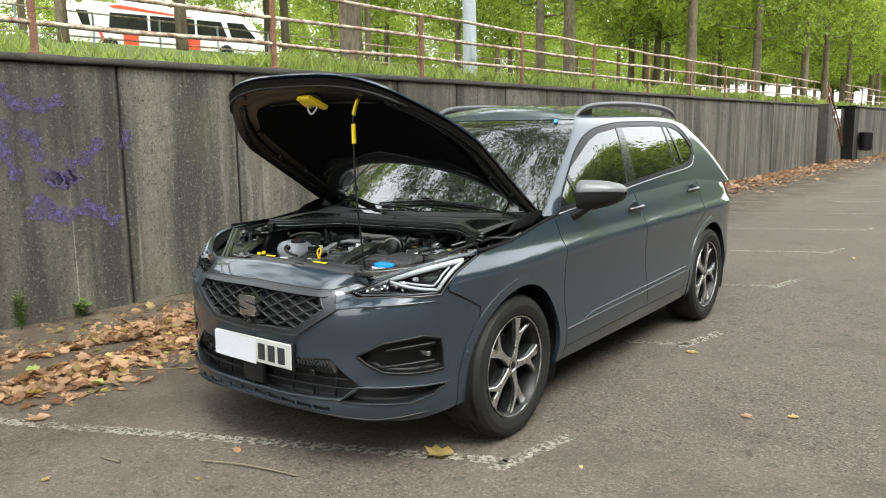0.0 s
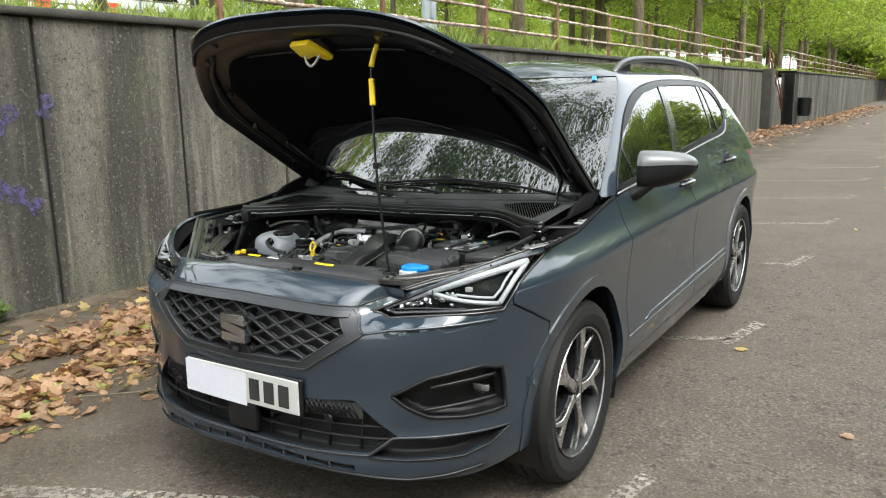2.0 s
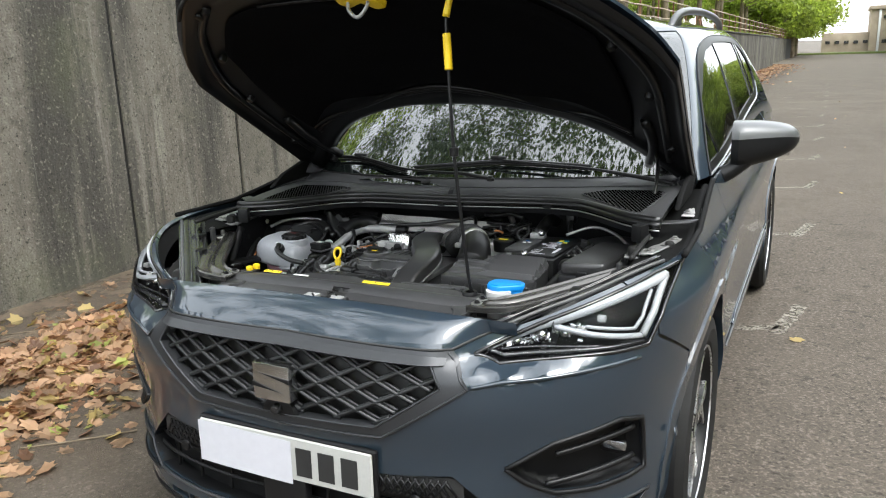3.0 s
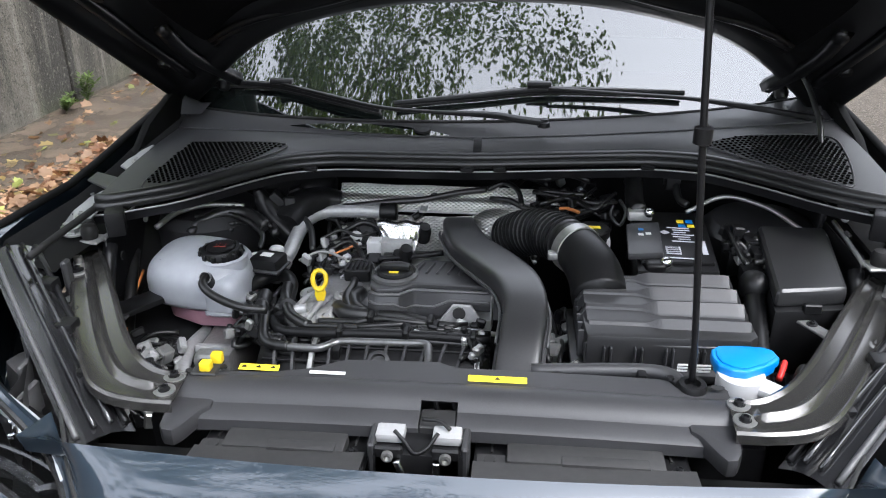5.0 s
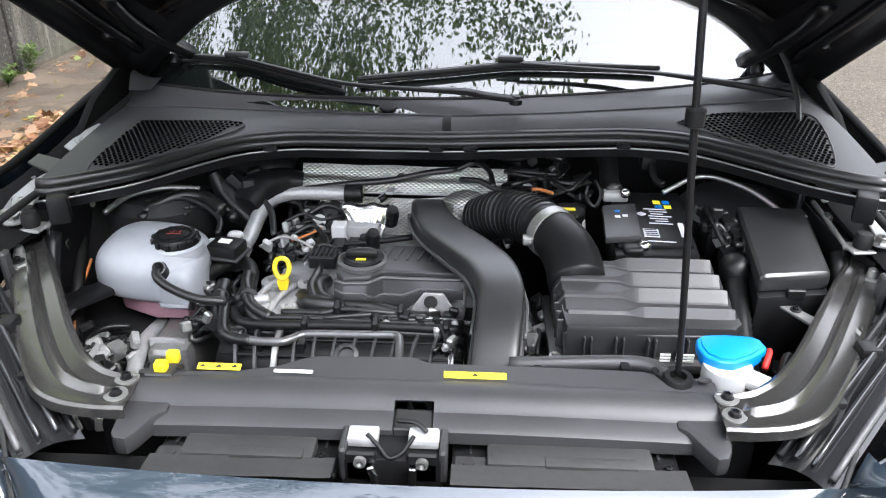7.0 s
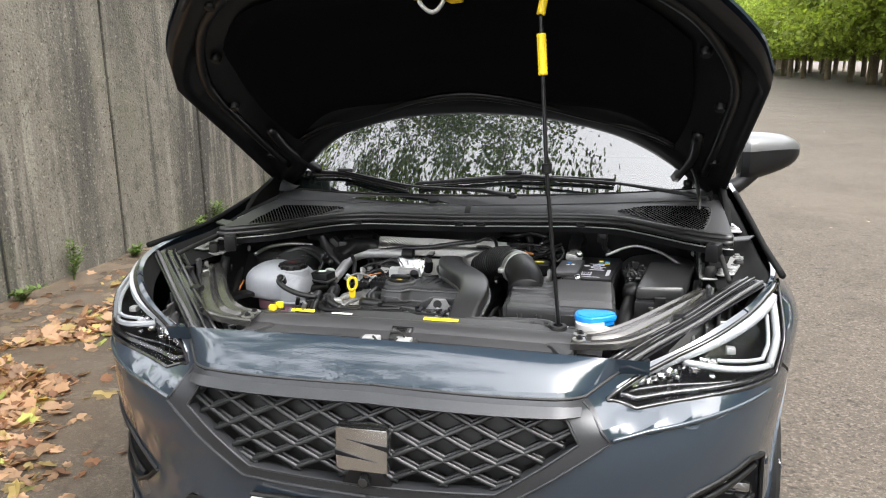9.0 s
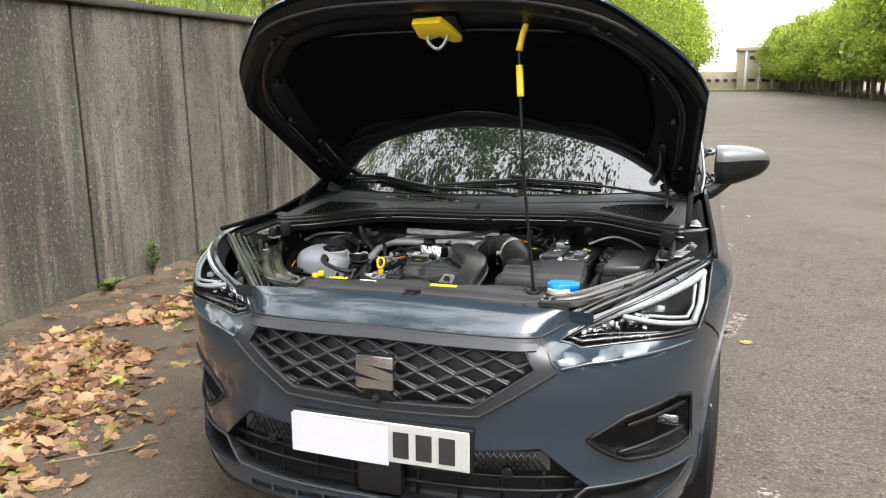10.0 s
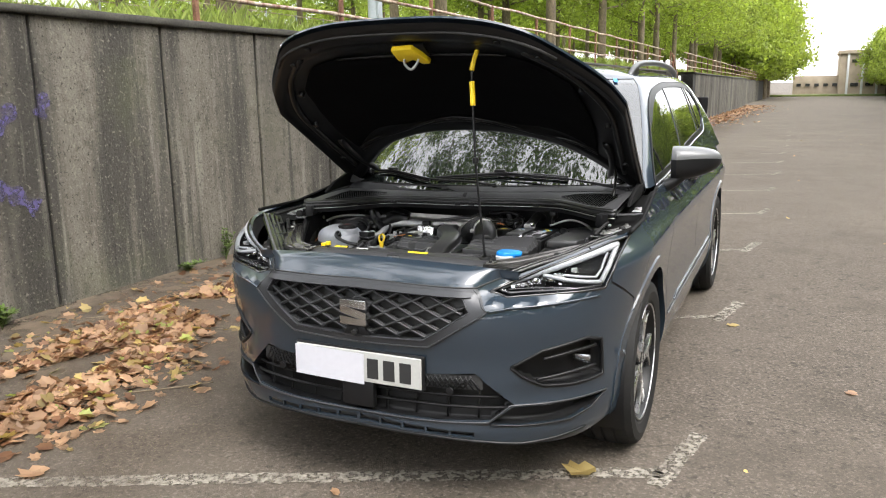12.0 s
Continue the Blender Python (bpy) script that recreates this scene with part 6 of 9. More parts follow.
def cross_member():
    """Front panel cover, latch and the two curved arms."""
    prof = ((-0.487, 0.846), (-0.488, 0.860), (-0.494, 0.865), (-0.499, 0.8635), (-0.502, 0.8655), (-0.514, 0.868), (-0.530, 0.867), (-0.541, 0.861), (-0.550, 0.8555), (-0.553, 0.852), (-0.556, 0.8515), (-0.576, 0.8465), (-0.582, 0.843), (-0.584, 0.826))

    def cover(x, i):
        y, z = prof[int(i)]
        if i < 3:
            y += cover_rear(x)
        return (x, y, z - 0.006 * (x / 0.4) ** 2)

    X = sorted(list(np.linspace(-0.405, 0.402, 60)) + [-0.0371, -0.0369, 0.0159, 0.0161, -0.40, 0.398])
    bm = grid(cover, X, range(len(prof) - 1, -1, -1))
    gone = [f for f in bm.faces if -0.037 < (c := f.calc_center_median()).x < 0.016 and c.y < -0.541]
    bmesh.ops.delete(bm, geom=gone, context="FACES")
    slam = bit("front_cover", thicken(bm, 0.004), M_COVER, "long grained plastic cover over the front panel")
    for feet in ([(-0.407, -0.545), (-0.397, -0.612), (-0.390, -0.622), (-0.374, -0.625), (-0.365, -0.612), (-0.352, -0.575), (-0.340, -0.566), (-0.340, -0.545)], [(0.403, -0.545), (0.394, -0.604), (0.386, -0.620), (0.372, -0.623), (0.364, -0.610), (0.346, -0.572), (0.335, -0.564), (0.335, -0.545)]):
        bit("cover_foot", prism(feet, 0.822, 0.8505, "z", bevel=0.005), M_COVER, owner=slam)
    # a black block paints the dark of the notch
    bit("hollow", box((-0.0105, -0.562, 0.838), (0.051, 0.042, 0.018), bevel=0.002, seg=1), M_INK_SHADE, owner=slam)
    for x0, x1, y, c in ((-0.322, -0.260, -0.489, M_YLABEL), (0.026, 0.113, -0.4905, M_YLABEL), (-0.212, -0.157, -0.4925, M_LABEL)):
        st = bit("sticker", box(((x0 + x1) / 2, y + (0.002 if c is M_YLABEL else 0.0), 0.8665), (x1 - x0, 0.012 if c is M_YLABEL else 0.006, 0.002), bevel=0.0008, seg=1, turn=Matrix.Rotation(radians(14), 4, "X")), c, owner=slam)
        if c is M_YLABEL:
            for k in (-0.28, 0.0, 0.28) if x0 < 0 else (0.0,):
                bit("bar", prism([((x0 + x1) / 2 + k * 0.08 - 0.004, y - 0.001), ((x0 + x1) / 2 + k * 0.08 + 0.004, y - 0.001), ((x0 + x1) / 2 + k * 0.08, y + 0.005)], 0.868, 0.8690, "z"), M_INK_SHADE, owner=slam)
    for x, y in ((0.322, -0.463), (-0.345, -0.492)):
        bit("cover_plug", lathe([(0.006, 0), (0.005, 0.003), (0.0005, 0.003)], pose(x, y, 0.866), seg=12), M_BLACK, owner=slam)
    bit("stay_socket", lathe([(0.020, -0.02), (0.022, 0.0), (0.019, 0.006), (0.012, 0.006), (0.011, -0.004), (0.0005, -0.004)], pose(0.352, -0.475, 0.862), seg=20), M_BLACK)
    bit("cover_hole", lathe([(0.010, 0), (0.010, 0.0015), (0.0005, 0.0015)], Matrix.Translation((0.386, -0.482, 0.8655)) @ Matrix.Diagonal((1, 0.6, 1, 1)), seg=16), M_INK_SHADE, owner=slam)
    bit("cover_hole", lathe([(0.010, 0), (0.010, 0.0015), (0.0005, 0.0015)], Matrix.Translation((-0.392, -0.499, 0.8625)) @ Matrix.Diagonal((1, 0.6, 1, 1)), seg=16), M_INK_SHADE, owner=slam)
    bit("release_clip", box((-0.360, -0.476, 0.873), (0.018, 0.014, 0.018), bevel=0.004), M_YELLOW)
    bit("release_clip", box((-0.370, -0.497, 0.871), (0.018, 0.016, 0.016), bevel=0.004), M_YELLOW)
    bit("clip_recess", box((-0.371, -0.490, 0.8635), (0.040, 0.042, 0.005), bevel=0.002, seg=1), M_INK_SHADE)
    # latch in the middle
    latch = bit("bonnet_latch", box((-0.033, -0.606, 0.812), (0.13, 0.05, 0.05), bevel=0.006), M_BLACK)
    for x in (-0.072, 0.006):
        bit("latch_plate", box((x, -0.598, 0.846), (0.040, 0.028, 0.014), bevel=0.004), M_ZINC, owner=latch)
        bit("latch_cheek", box((x, -0.626, 0.824), (0.040, 0.010, 0.046), bevel=0.003, seg=1), M_BLACK, owner=latch)
        bit("latch_bolt", lathe([(0.008, 0), (0.008, 0.006), (0.005, 0.007), (0.001, 0.004)], pose(x, -0.632, 0.836, 90, 0, 0), seg=12), M_STEELGREY, owner=latch)
        bit("latch_spring", tube([(x * 0.7 - 0.01, -0.635, 0.83), (x * 0.6 - 0.01, -0.64, 0.812), (x * 0.7 - 0.012, -0.642, 0.795)], 0.006, seg=8), M_CHROME, owner=latch)
    bit("latch_wire", tube([(-0.066, -0.605, 0.856), (-0.050, -0.616, 0.846), (-0.036, -0.628, 0.838), (-0.020, -0.622, 0.842), (-0.006, -0.606, 0.856)], 0.003, seg=6), M_BLACK, owner=latch)
    bit("latch_cable", tube([(-0.030, -0.580, 0.858), (-0.005, -0.588, 0.862), (0.010, -0.600, 0.858)], 0.003, seg=6), M_HOSE, owner=latch)
    # dusty carrier in front of the cover
    for s in (-1, 1):
        x0, x1 = (-0.345, -0.105) if s < 0 else (0.042, 0.335)
        tray = bit("air_guide", box(((x0 + x1) / 2, -0.590, 0.806), (x1 - x0, 0.085, 0.010), bevel=0.003, seg=1), M_BLACK)
        bit("guide_step", box(((x0 + x1) / 2 + 0.004, -0.603, 0.820), ((x1 - x0) * 0.72, 0.040, 0.020), bevel=0.005, seg=2), M_DUSTY, owner=tray)
        bit("guide_step", box(((x0 + x1) / 2 + 0.030, -0.616, 0.8215), ((x1 - x0) * 0.40, 0.020, 0.022), bevel=0.004, seg=2), M_DUSTY, owner=tray)
        bit("guide_step", box((x0 + 0.024, -0.612, 0.815), (0.046, 0.03, 0.012), bevel=0.004, seg=1), M_DUSTY, owner=tray)
        bit("guide_lip", grid(lambda k, v: (x0 + (x1 - x0) * k, -0.622 - 0.040 * v, 0.826 + 0.004 * v + 0.004 * math.floor(3 * k) / 3), np.linspace(0, 1, 13), np.linspace(0, 1, 5)), M_DUSTY, owner=tray)
        for k in range(6):
            bit("guide_rib", box((x0 + (x1 - x0) * (k + 0.5) / 6, -0.570, 0.812), (0.003, 0.034, 0.005)), M_DUSTY, owner=tray)
        bit("guide_post", box((x1 + 0.010 if s < 0 else x0 - 0.010, -0.606, 0.826), (0.010, 0.05, 0.05), bevel=0.003, seg=1), M_COVER, owner=tray)
        bit("guide_hole", lathe([(0.008, 0), (0.008, 0.002), (0.0005, 0.002)], pose(x0 + 0.022, -0.612, 0.8205), seg=14), M_INK_SHADE, owner=tray)
        bolt(x1 - 0.02, -0.615, 0.822, 0.006, mat=M_FRAME)
        # pressed steel arm from the cover out to the lamp support
        mid = curve([(0.392, -0.547, 0.858), (0.43, -0.549, 0.861), (0.470, -0.540, 0.864), (0.508, -0.512, 0.867), (0.566, -0.436, 0.872), (0.648, -0.305, 0.878), (0.708, -0.205, 0.882), (0.738, -0.160, 0.882)], 7)
        lift = (-0.006, 0.006, 0.0075, 0.003, 0.003, 0.007, 0.011, 0.007, 0.003, 0.003, 0.006, 0.0045, -0.008)

        def arm(i, j):
            i, j = int(i), int(j)
            d = (mid[min(i + 1, len(mid) - 1)] - mid[max(i - 1, 0)]).normalized()
            n = Vector((d.y, -d.x, 0))
            k = i / (len(mid) - 1)
            bead = ease(k, 0.10, 0.16) * (1 - ease(k, 0.86, 0.92))
            w = 0.074 + 0.012 * math.exp(-(((k - 0.35) / 0.15) ** 2)) - 0.016 * ease(k, 0.6, 0.95)
            h = lift[j] if j not in (5, 6, 7) else 0.003 + (lift[j] - 0.003) * bead
            off = (-0.5, -0.485, -0.46, -0.40, -0.12, -0.07, 0.0, 0.07, 0.12, 0.40, 0.46, 0.485, 0.5)[j]
            p = mid[i] + n * w * off
            return (s * p.x, p.y, p.z + h)

        arm_ob = bit("support_arm", thicken(grid(arm, range(len(mid)), range(13) if s > 0 else range(12, -1, -1)), 0.003), M_ARM, "curved dark coated steel arm")
        for y in (-0.519, -0.555):
            bolt(s * 0.409 - 0.002, y, 0.864, 0.0085, mat=M_FRAME)
            bit("washer", lathe([(0.016, 0), (0.016, 0.003), (0.010, 0.0035)], pose(s * 0.409 - 0.002, y, 0.8635), seg=20), M_STEELGREY, owner=arm_ob)
        bit("arm_hole", lathe([(0.012, 0), (0.012, 0.0015), (0.0005, 0.0015)], pose(s * 0.745, -0.165, 0.8865), seg=16), M_INK_SHADE)
        bit("arm_tab", lathe([(0.028, 0), (0.028, 0.005), (0.017, 0.006), (0.015, 0.002), (0.0005, 0.002)], pose(s * 0.656, -0.366, 0.876), seg=22), M_ARM)
        bit("arm_hole", lathe([(0.013, 0), (0.013, 0.004), (0.0005, 0.004)], pose(s * 0.656, -0.366, 0.8785), seg=14), M_INK_SHADE)
        bit("arm_stud", lathe([(0.017, 0), (0.017, 0.003), (0.008, 0.004), (0.008, 0.016), (0.005, 0.018), (0.004, 0.010), (0.0005, 0.010)], pose(s * 0.722, -0.212, 0.8865), seg=18), M_STEELGREY)
        # flange of the wing with its bolts, the rubber buffer and the inner panel
        w = bit("wing_flange", prism([(s * 0.735, -0.184), (s * 0.772, -0.188), (s * 0.800, -0.08), (s * 0.826, 0.038), (s * 0.790, 0.040), (s * 0.768, -0.07), (s * 0.752, -0.10)][::s], 0.931, 0.936, "z", bevel=0.002, seg=1), M_WING, "grey pressed steel wing flange")
        for x, y in ((0.766, -0.156), (0.800, 0.0)):
            bit("flange_bolt", lathe([(0.012, 0), (0.012, 0.003), (0.007, 0.004), (0.007, 0.009), (0.0005, 0.010)], pose(s * x, y, 0.936), seg=12), M_STEELGREY, owner=w)
        bit("flange_hole", lathe([(0.009, 0), (0.009, 0.001), (0.0005, 0.001)], pose(s * 0.784, -0.088, 0.936), seg=16), M_INK_SHADE, owner=w)
        b = bit("buffer", lathe([(0.014, 0), (0.016, 0.010), (0.015, 0.020), (0.012, 0.026), (0.006, 0.028), (0.0005, 0.028)], pose(s * 0.716, -0.168, 0.922), seg=20), M_RUBBER, "black rubber bonnet buffer")
        bit("buffer_foot", prism([(s * 0.735, -0.186), (s * 0.694, -0.190), (s * 0.690, -0.150), (s * 0.730, -0.146)][::-s], 0.916, 0.922, "z", bevel=0.002, seg=1), M_WING, owner=b)
        bit("inner_panel", prism([(-0.19, 0.80), (-0.16, 0.918), (0.03, 0.918), (0.03, 0.78), (-0.12, 0.78)], min(s * 0.690, s * 0.694), max(s * 0.690, s * 0.694), "x", bevel=0.001, seg=1), M_FRAME)
        bit("panel_edge", tube([(s * 0.693, -0.165, 0.917), (s * 0.698, -0.08, 0.921), (s * 0.704, 0.02, 0.922)], 0.0045, seg=6), M_WING)
        bit("panel_bolt", lathe([(0.009, 0), (0.009, 0.003), (0.0005, 0.005)], pose(s * 0.688, -0.005, 0.895, 0, -90 * s, 0), seg=14), M_WHITE)
        bit("cross_bracket", prism([(s * 0.622, -0.168), (s * 0.642, -0.160), (s * 0.668, -0.262), (s * 0.640, -0.270)][::-s], 0.792, 0.800, "z", bevel=0.002, seg=1), M_STEELGREY)
        bit("arm_end", box((s * 0.730, -0.115, 0.90), (0.04, 0.16, 0.014), bevel=0.004, turn=Matrix.Rotation(radians(s * 14), 4, "Z")), M_FRAME)


def cowl_row(x, row):
    """The cowl across the car: rows from the seal's foot (0), its top (1), the step (2), the glass edge (3)."""
    t = 0.02 * x
    up = float(np.interp(x, [-0.70, -0.66, -0.57, -0.50, -0.42, -0.318, 0.0, 0.21, 0.366, 0.476, 0.562, 0.663, 0.724, 0.76], [-0.11, -0.085, -0.03, 0.055, 0.135, 0.165, 0.150, 0.165, 0.175, 0.15, 0.075, -0.03, -0.07, -0.09]))
    up += 0.0
    if row == 0:
        return Vector((x, up - 0.022, 0.972 + t))
    if row == 1:
        return Vector((x, up, 0.998 + t))
    if row == 2:
        return Vector((x, float(np.interp(x, [-0.72, -0.37, 0.0, 0.22, 0.47, 0.69, 0.78], [0.29, 0.236, 0.19, 0.205, 0.24, 0.285, 0.31])), 1.022 + 1.4 * t))
    z = 1.047 + t - 0.006 * x * x
    return Vector((x, screen_y(x, z) + 0.004, z))


def smooth_row(x, row):
    p = Vector((0, 0, 0))
    for d, w in ((-0.04, 1), (-0.02, 2), (0, 3), (0.02, 2), (0.04, 1)):
        p += cowl_row(x + d, row) * w
    p /= 9
    p.x = x
    return p


def cowl():
    def at(x, k):
        rows = [smooth_row(x, r) for r in (1, 2, 3)]
        if k <= 1:
            p = rows[0].lerp(rows[1], k)
            p.z += 0.006 * math.sin(k * math.pi)
            return p
        p = rows[1].lerp(rows[2], k - 1)
        p.z += 0.003 * math.sin((k - 1) * math.pi)
        return p

    X = list(np.linspace(-0.72, 0.775, 74))
    c = bit("cowl", grid(at, X, (0, 0.04, 0.15, 0.3, 0.5, 0.7, 0.85, 0.95, 0.985, 1.0, 1.03, 1.1, 1.3, 1.5, 1.7, 1.85, 1.95, 2.0)), M_COWL, "wide grained plastic cowl below the windscreen")
    bit("cowl_edge", tube([at(x, 1.0) + Vector((0, -0.001, 0.0015)) for x in X], 0.0025, seg=6, smooth=1), M_COWL, owner=c)
    bit("glass_edge", tube([at(x, 2.0) + Vector((0, -0.002, 0.0)) for x in X], 0.004, seg=6, smooth=1), M_RUBBER, owner=c)
    seal = bit("cowl_seal", tube([smooth_row(x, 1) + Vector((0, -0.008, -0.004)) for x in X], 0.011, seg=10, smooth=1), M_HOSE)
    bit("seal_lip", tube([smooth_row(x, 0) + Vector((0, 0.004, 0.010)) for x in X], 0.009, seg=8, smooth=1), M_HOSE, owner=seal)
    bit("seal_groove", tube([smooth_row(x, 1).lerp(smooth_row(x, 0), 0.55) + Vector((0, 0.004, 0)) for x in X], 0.006, seg=6, smooth=1), M_INK_SHADE, owner=seal)
    bit("cowl_flange", grid(lambda x, k: smooth_row(x, 0) + Vector((0, -0.004 + 0.006 * k, -0.004 - 0.020 * k)), X, (0, 0.3, 1)), M_FRAME)
    bit("flange_edge", tube([smooth_row(x, 0) + Vector((0, -0.004, -0.004)) for x in X], 0.0022, seg=5, smooth=1), M_STEELGREY)
    bit("cowl_joint", grid(lambda x, k: at(x, k) + Vector((0, 0, 0.0025)), (-0.009, 0.009), np.linspace(0.02, 0.98, 10)), M_BLACK, owner=c)
    for x in (-0.36, -0.02, 0.05, 0.36):
        bit("seal_clip", box(smooth_row(x, 0) + Vector((0, -0.006, 0.002)), (0.030, 0.010, 0.012), bevel=0.003, seg=1), M_BLACK)
    # perforated intakes: black discs on the cowl, painting the dark inside the holes
    for patch in ([(-0.640, 0.175), (-0.655, -0.045), (-0.61, -0.05), (-0.485, 0.085), (-0.425, 0.175)], [(0.47, 0.178), (0.57, 0.205), (0.72, 0.20), (0.735, 0.12), (0.705, -0.03), (0.67, -0.015), (0.58, 0.075)]):
        holes = bmesh.new()
        rim = []
        for i in range(40):
            for j in range(34):
                x = min(p[0] for p in patch) + 0.0105 * i + (0.005 if j % 2 else 0)
                y = -0.06 + 0.0092 * j
                if not inside(patch, x, y):
                    continue
                a, b = smooth_row(x, 1).y, smooth_row(x, 2).y
                k = (y - a) / (b - a)
                if not 0.05 < k < 0.93:
                    continue
                q = at(x, k) + Vector((0, 0, 0.0016))
                lathe([(0.0040, 0), (0.0040, 0.0008), (0.0004, 0.0008)], Matrix.Translation(q) @ Matrix.Rotation(radians(10), 4, "X"), seg=6, bm=holes)
        bit("perforation", holes, M_HOLE_SHADE, owner=c)
        line = [at(x, (y - smooth_row(x, 1).y) / (smooth_row(x, 2).y - smooth_row(x, 1).y)) + Vector((0, 0, 0.001)) for x, y in patch]
        bit("patch_edge", tube(line + line[:1], 0.0022, seg=5, smooth=4), M_COWL, owner=c)
    for s in (-1, 1):
        e = smooth_row(s * 0.735 - 0.0 if s < 0 else 0.77, 3)
        bit("cowl_end", prism([(0.10, 1.0), (0.34, 1.01), (0.44, 1.075), (0.34, 1.085), (0.18, 1.045)], s * 0.745 + (0.012 if s < 0 else 0.03), s * 0.765 + (0.012 if s < 0 else 0.03), "x", bevel=0.008), M_DEEP)
        f = smooth_row(-0.70 if s < 0 else 0.755, 1)
        bit("corner_clip", box(f + Vector((-s * 0.03, -0.045, -0.035)), (0.035, 0.04, 0.05), bevel=0.006, turn=Matrix.Rotation(radians(-s * 24), 4, "Z")), M_BLACK)
        bit("cowl_pocket", grid(lambda u, v: (s * (0.685 + 0.05 * u) + 0.02, 0.30 + 0.07 * v, 1.033 + 0.030 * u * math.sin(v * 3.1) + 0.01 * v), np.linspace(0, 1, 6), np.linspace(0, 1, 6)), M_COVER)
    bit("cowl_plug", lathe([(0.020, -0.002), (0.019, 0.002), (0.015, 0.003), (0.001, 0.003)], Matrix.Translation(at(-0.125, 1.45)) @ Matrix.Rotation(radians(14), 4, "X"), seg=20), M_BLACK, owner=c)


def wipers():
    for blade, arm, pivot in (
        (((-0.195, 0.264, 1.077), (-0.014, 0.278, 1.093), (0.129, 0.299, 1.103), (0.290, 0.315, 1.100), (0.454, 0.338, 1.092)), ((0.739, 0.300, 1.050), (0.66, 0.300, 1.062), (0.585, 0.305, 1.072), (0.45, 0.300, 1.090), (0.320, 0.296, 1.098), (0.150, 0.286, 1.110)), (0.739, 0.300, 1.045)),
        (((-0.670, 0.405, 1.085), (-0.56, 0.374, 1.091), (-0.474, 0.346, 1.091), (-0.349, 0.293, 1.079), (-0.224, 0.250, 1.064)), ((0.140, 0.190, 1.060), (0.08, 0.193, 1.066), (0.03, 0.205, 1.070), (-0.10, 0.222, 1.070), (-0.224, 0.240, 1.074), (-0.349, 0.282, 1.088), (-0.475, 0.338, 1.100)), (0.140, 0.190, 1.055)),
    ):
        n = len(arm)
        w = bit("wiper", loaf(arm, [0.021, 0.020, 0.018] + [0.011] * (n - 4) + [0.008], [0.013, 0.013, 0.013] + [0.008] * (n - 4) + [0.007], seg=12), M_BLACK, "black wiper arm with its blade")
        pts = [Vector(q) for q in blade]
        bit("blade", loaf(pts, [0.013] * 5, [0.010, 0.014, 0.015, 0.014, 0.010], e=0.7), M_BLACK, owner=w)
        bit("rubber_edge", tube([q + Vector((0, 0.010, -0.012)) for q in pts], 0.004, seg=6), M_RUBBER, owner=w)
        bit("spoiler_edge", tube([q + Vector((0, -0.005, 0.005)) for q in pts], 0.0018, seg=6), M_COVER, owner=w)
        bit("blade_joint", box(pts[2] + Vector((0, -0.004, 0.014)), (0.055, 0.018, 0.014), bevel=0.005), M_BLACK, owner=w)
        bit("pivot_nut", lathe([(0.014, -0.004), (0.013, 0.006), (0.009, 0.008), (0.009, 0.013), (0.006, 0.014), (0.001, 0.012)], Matrix.Translation(pivot), seg=20), M_FRAME, owner=w)


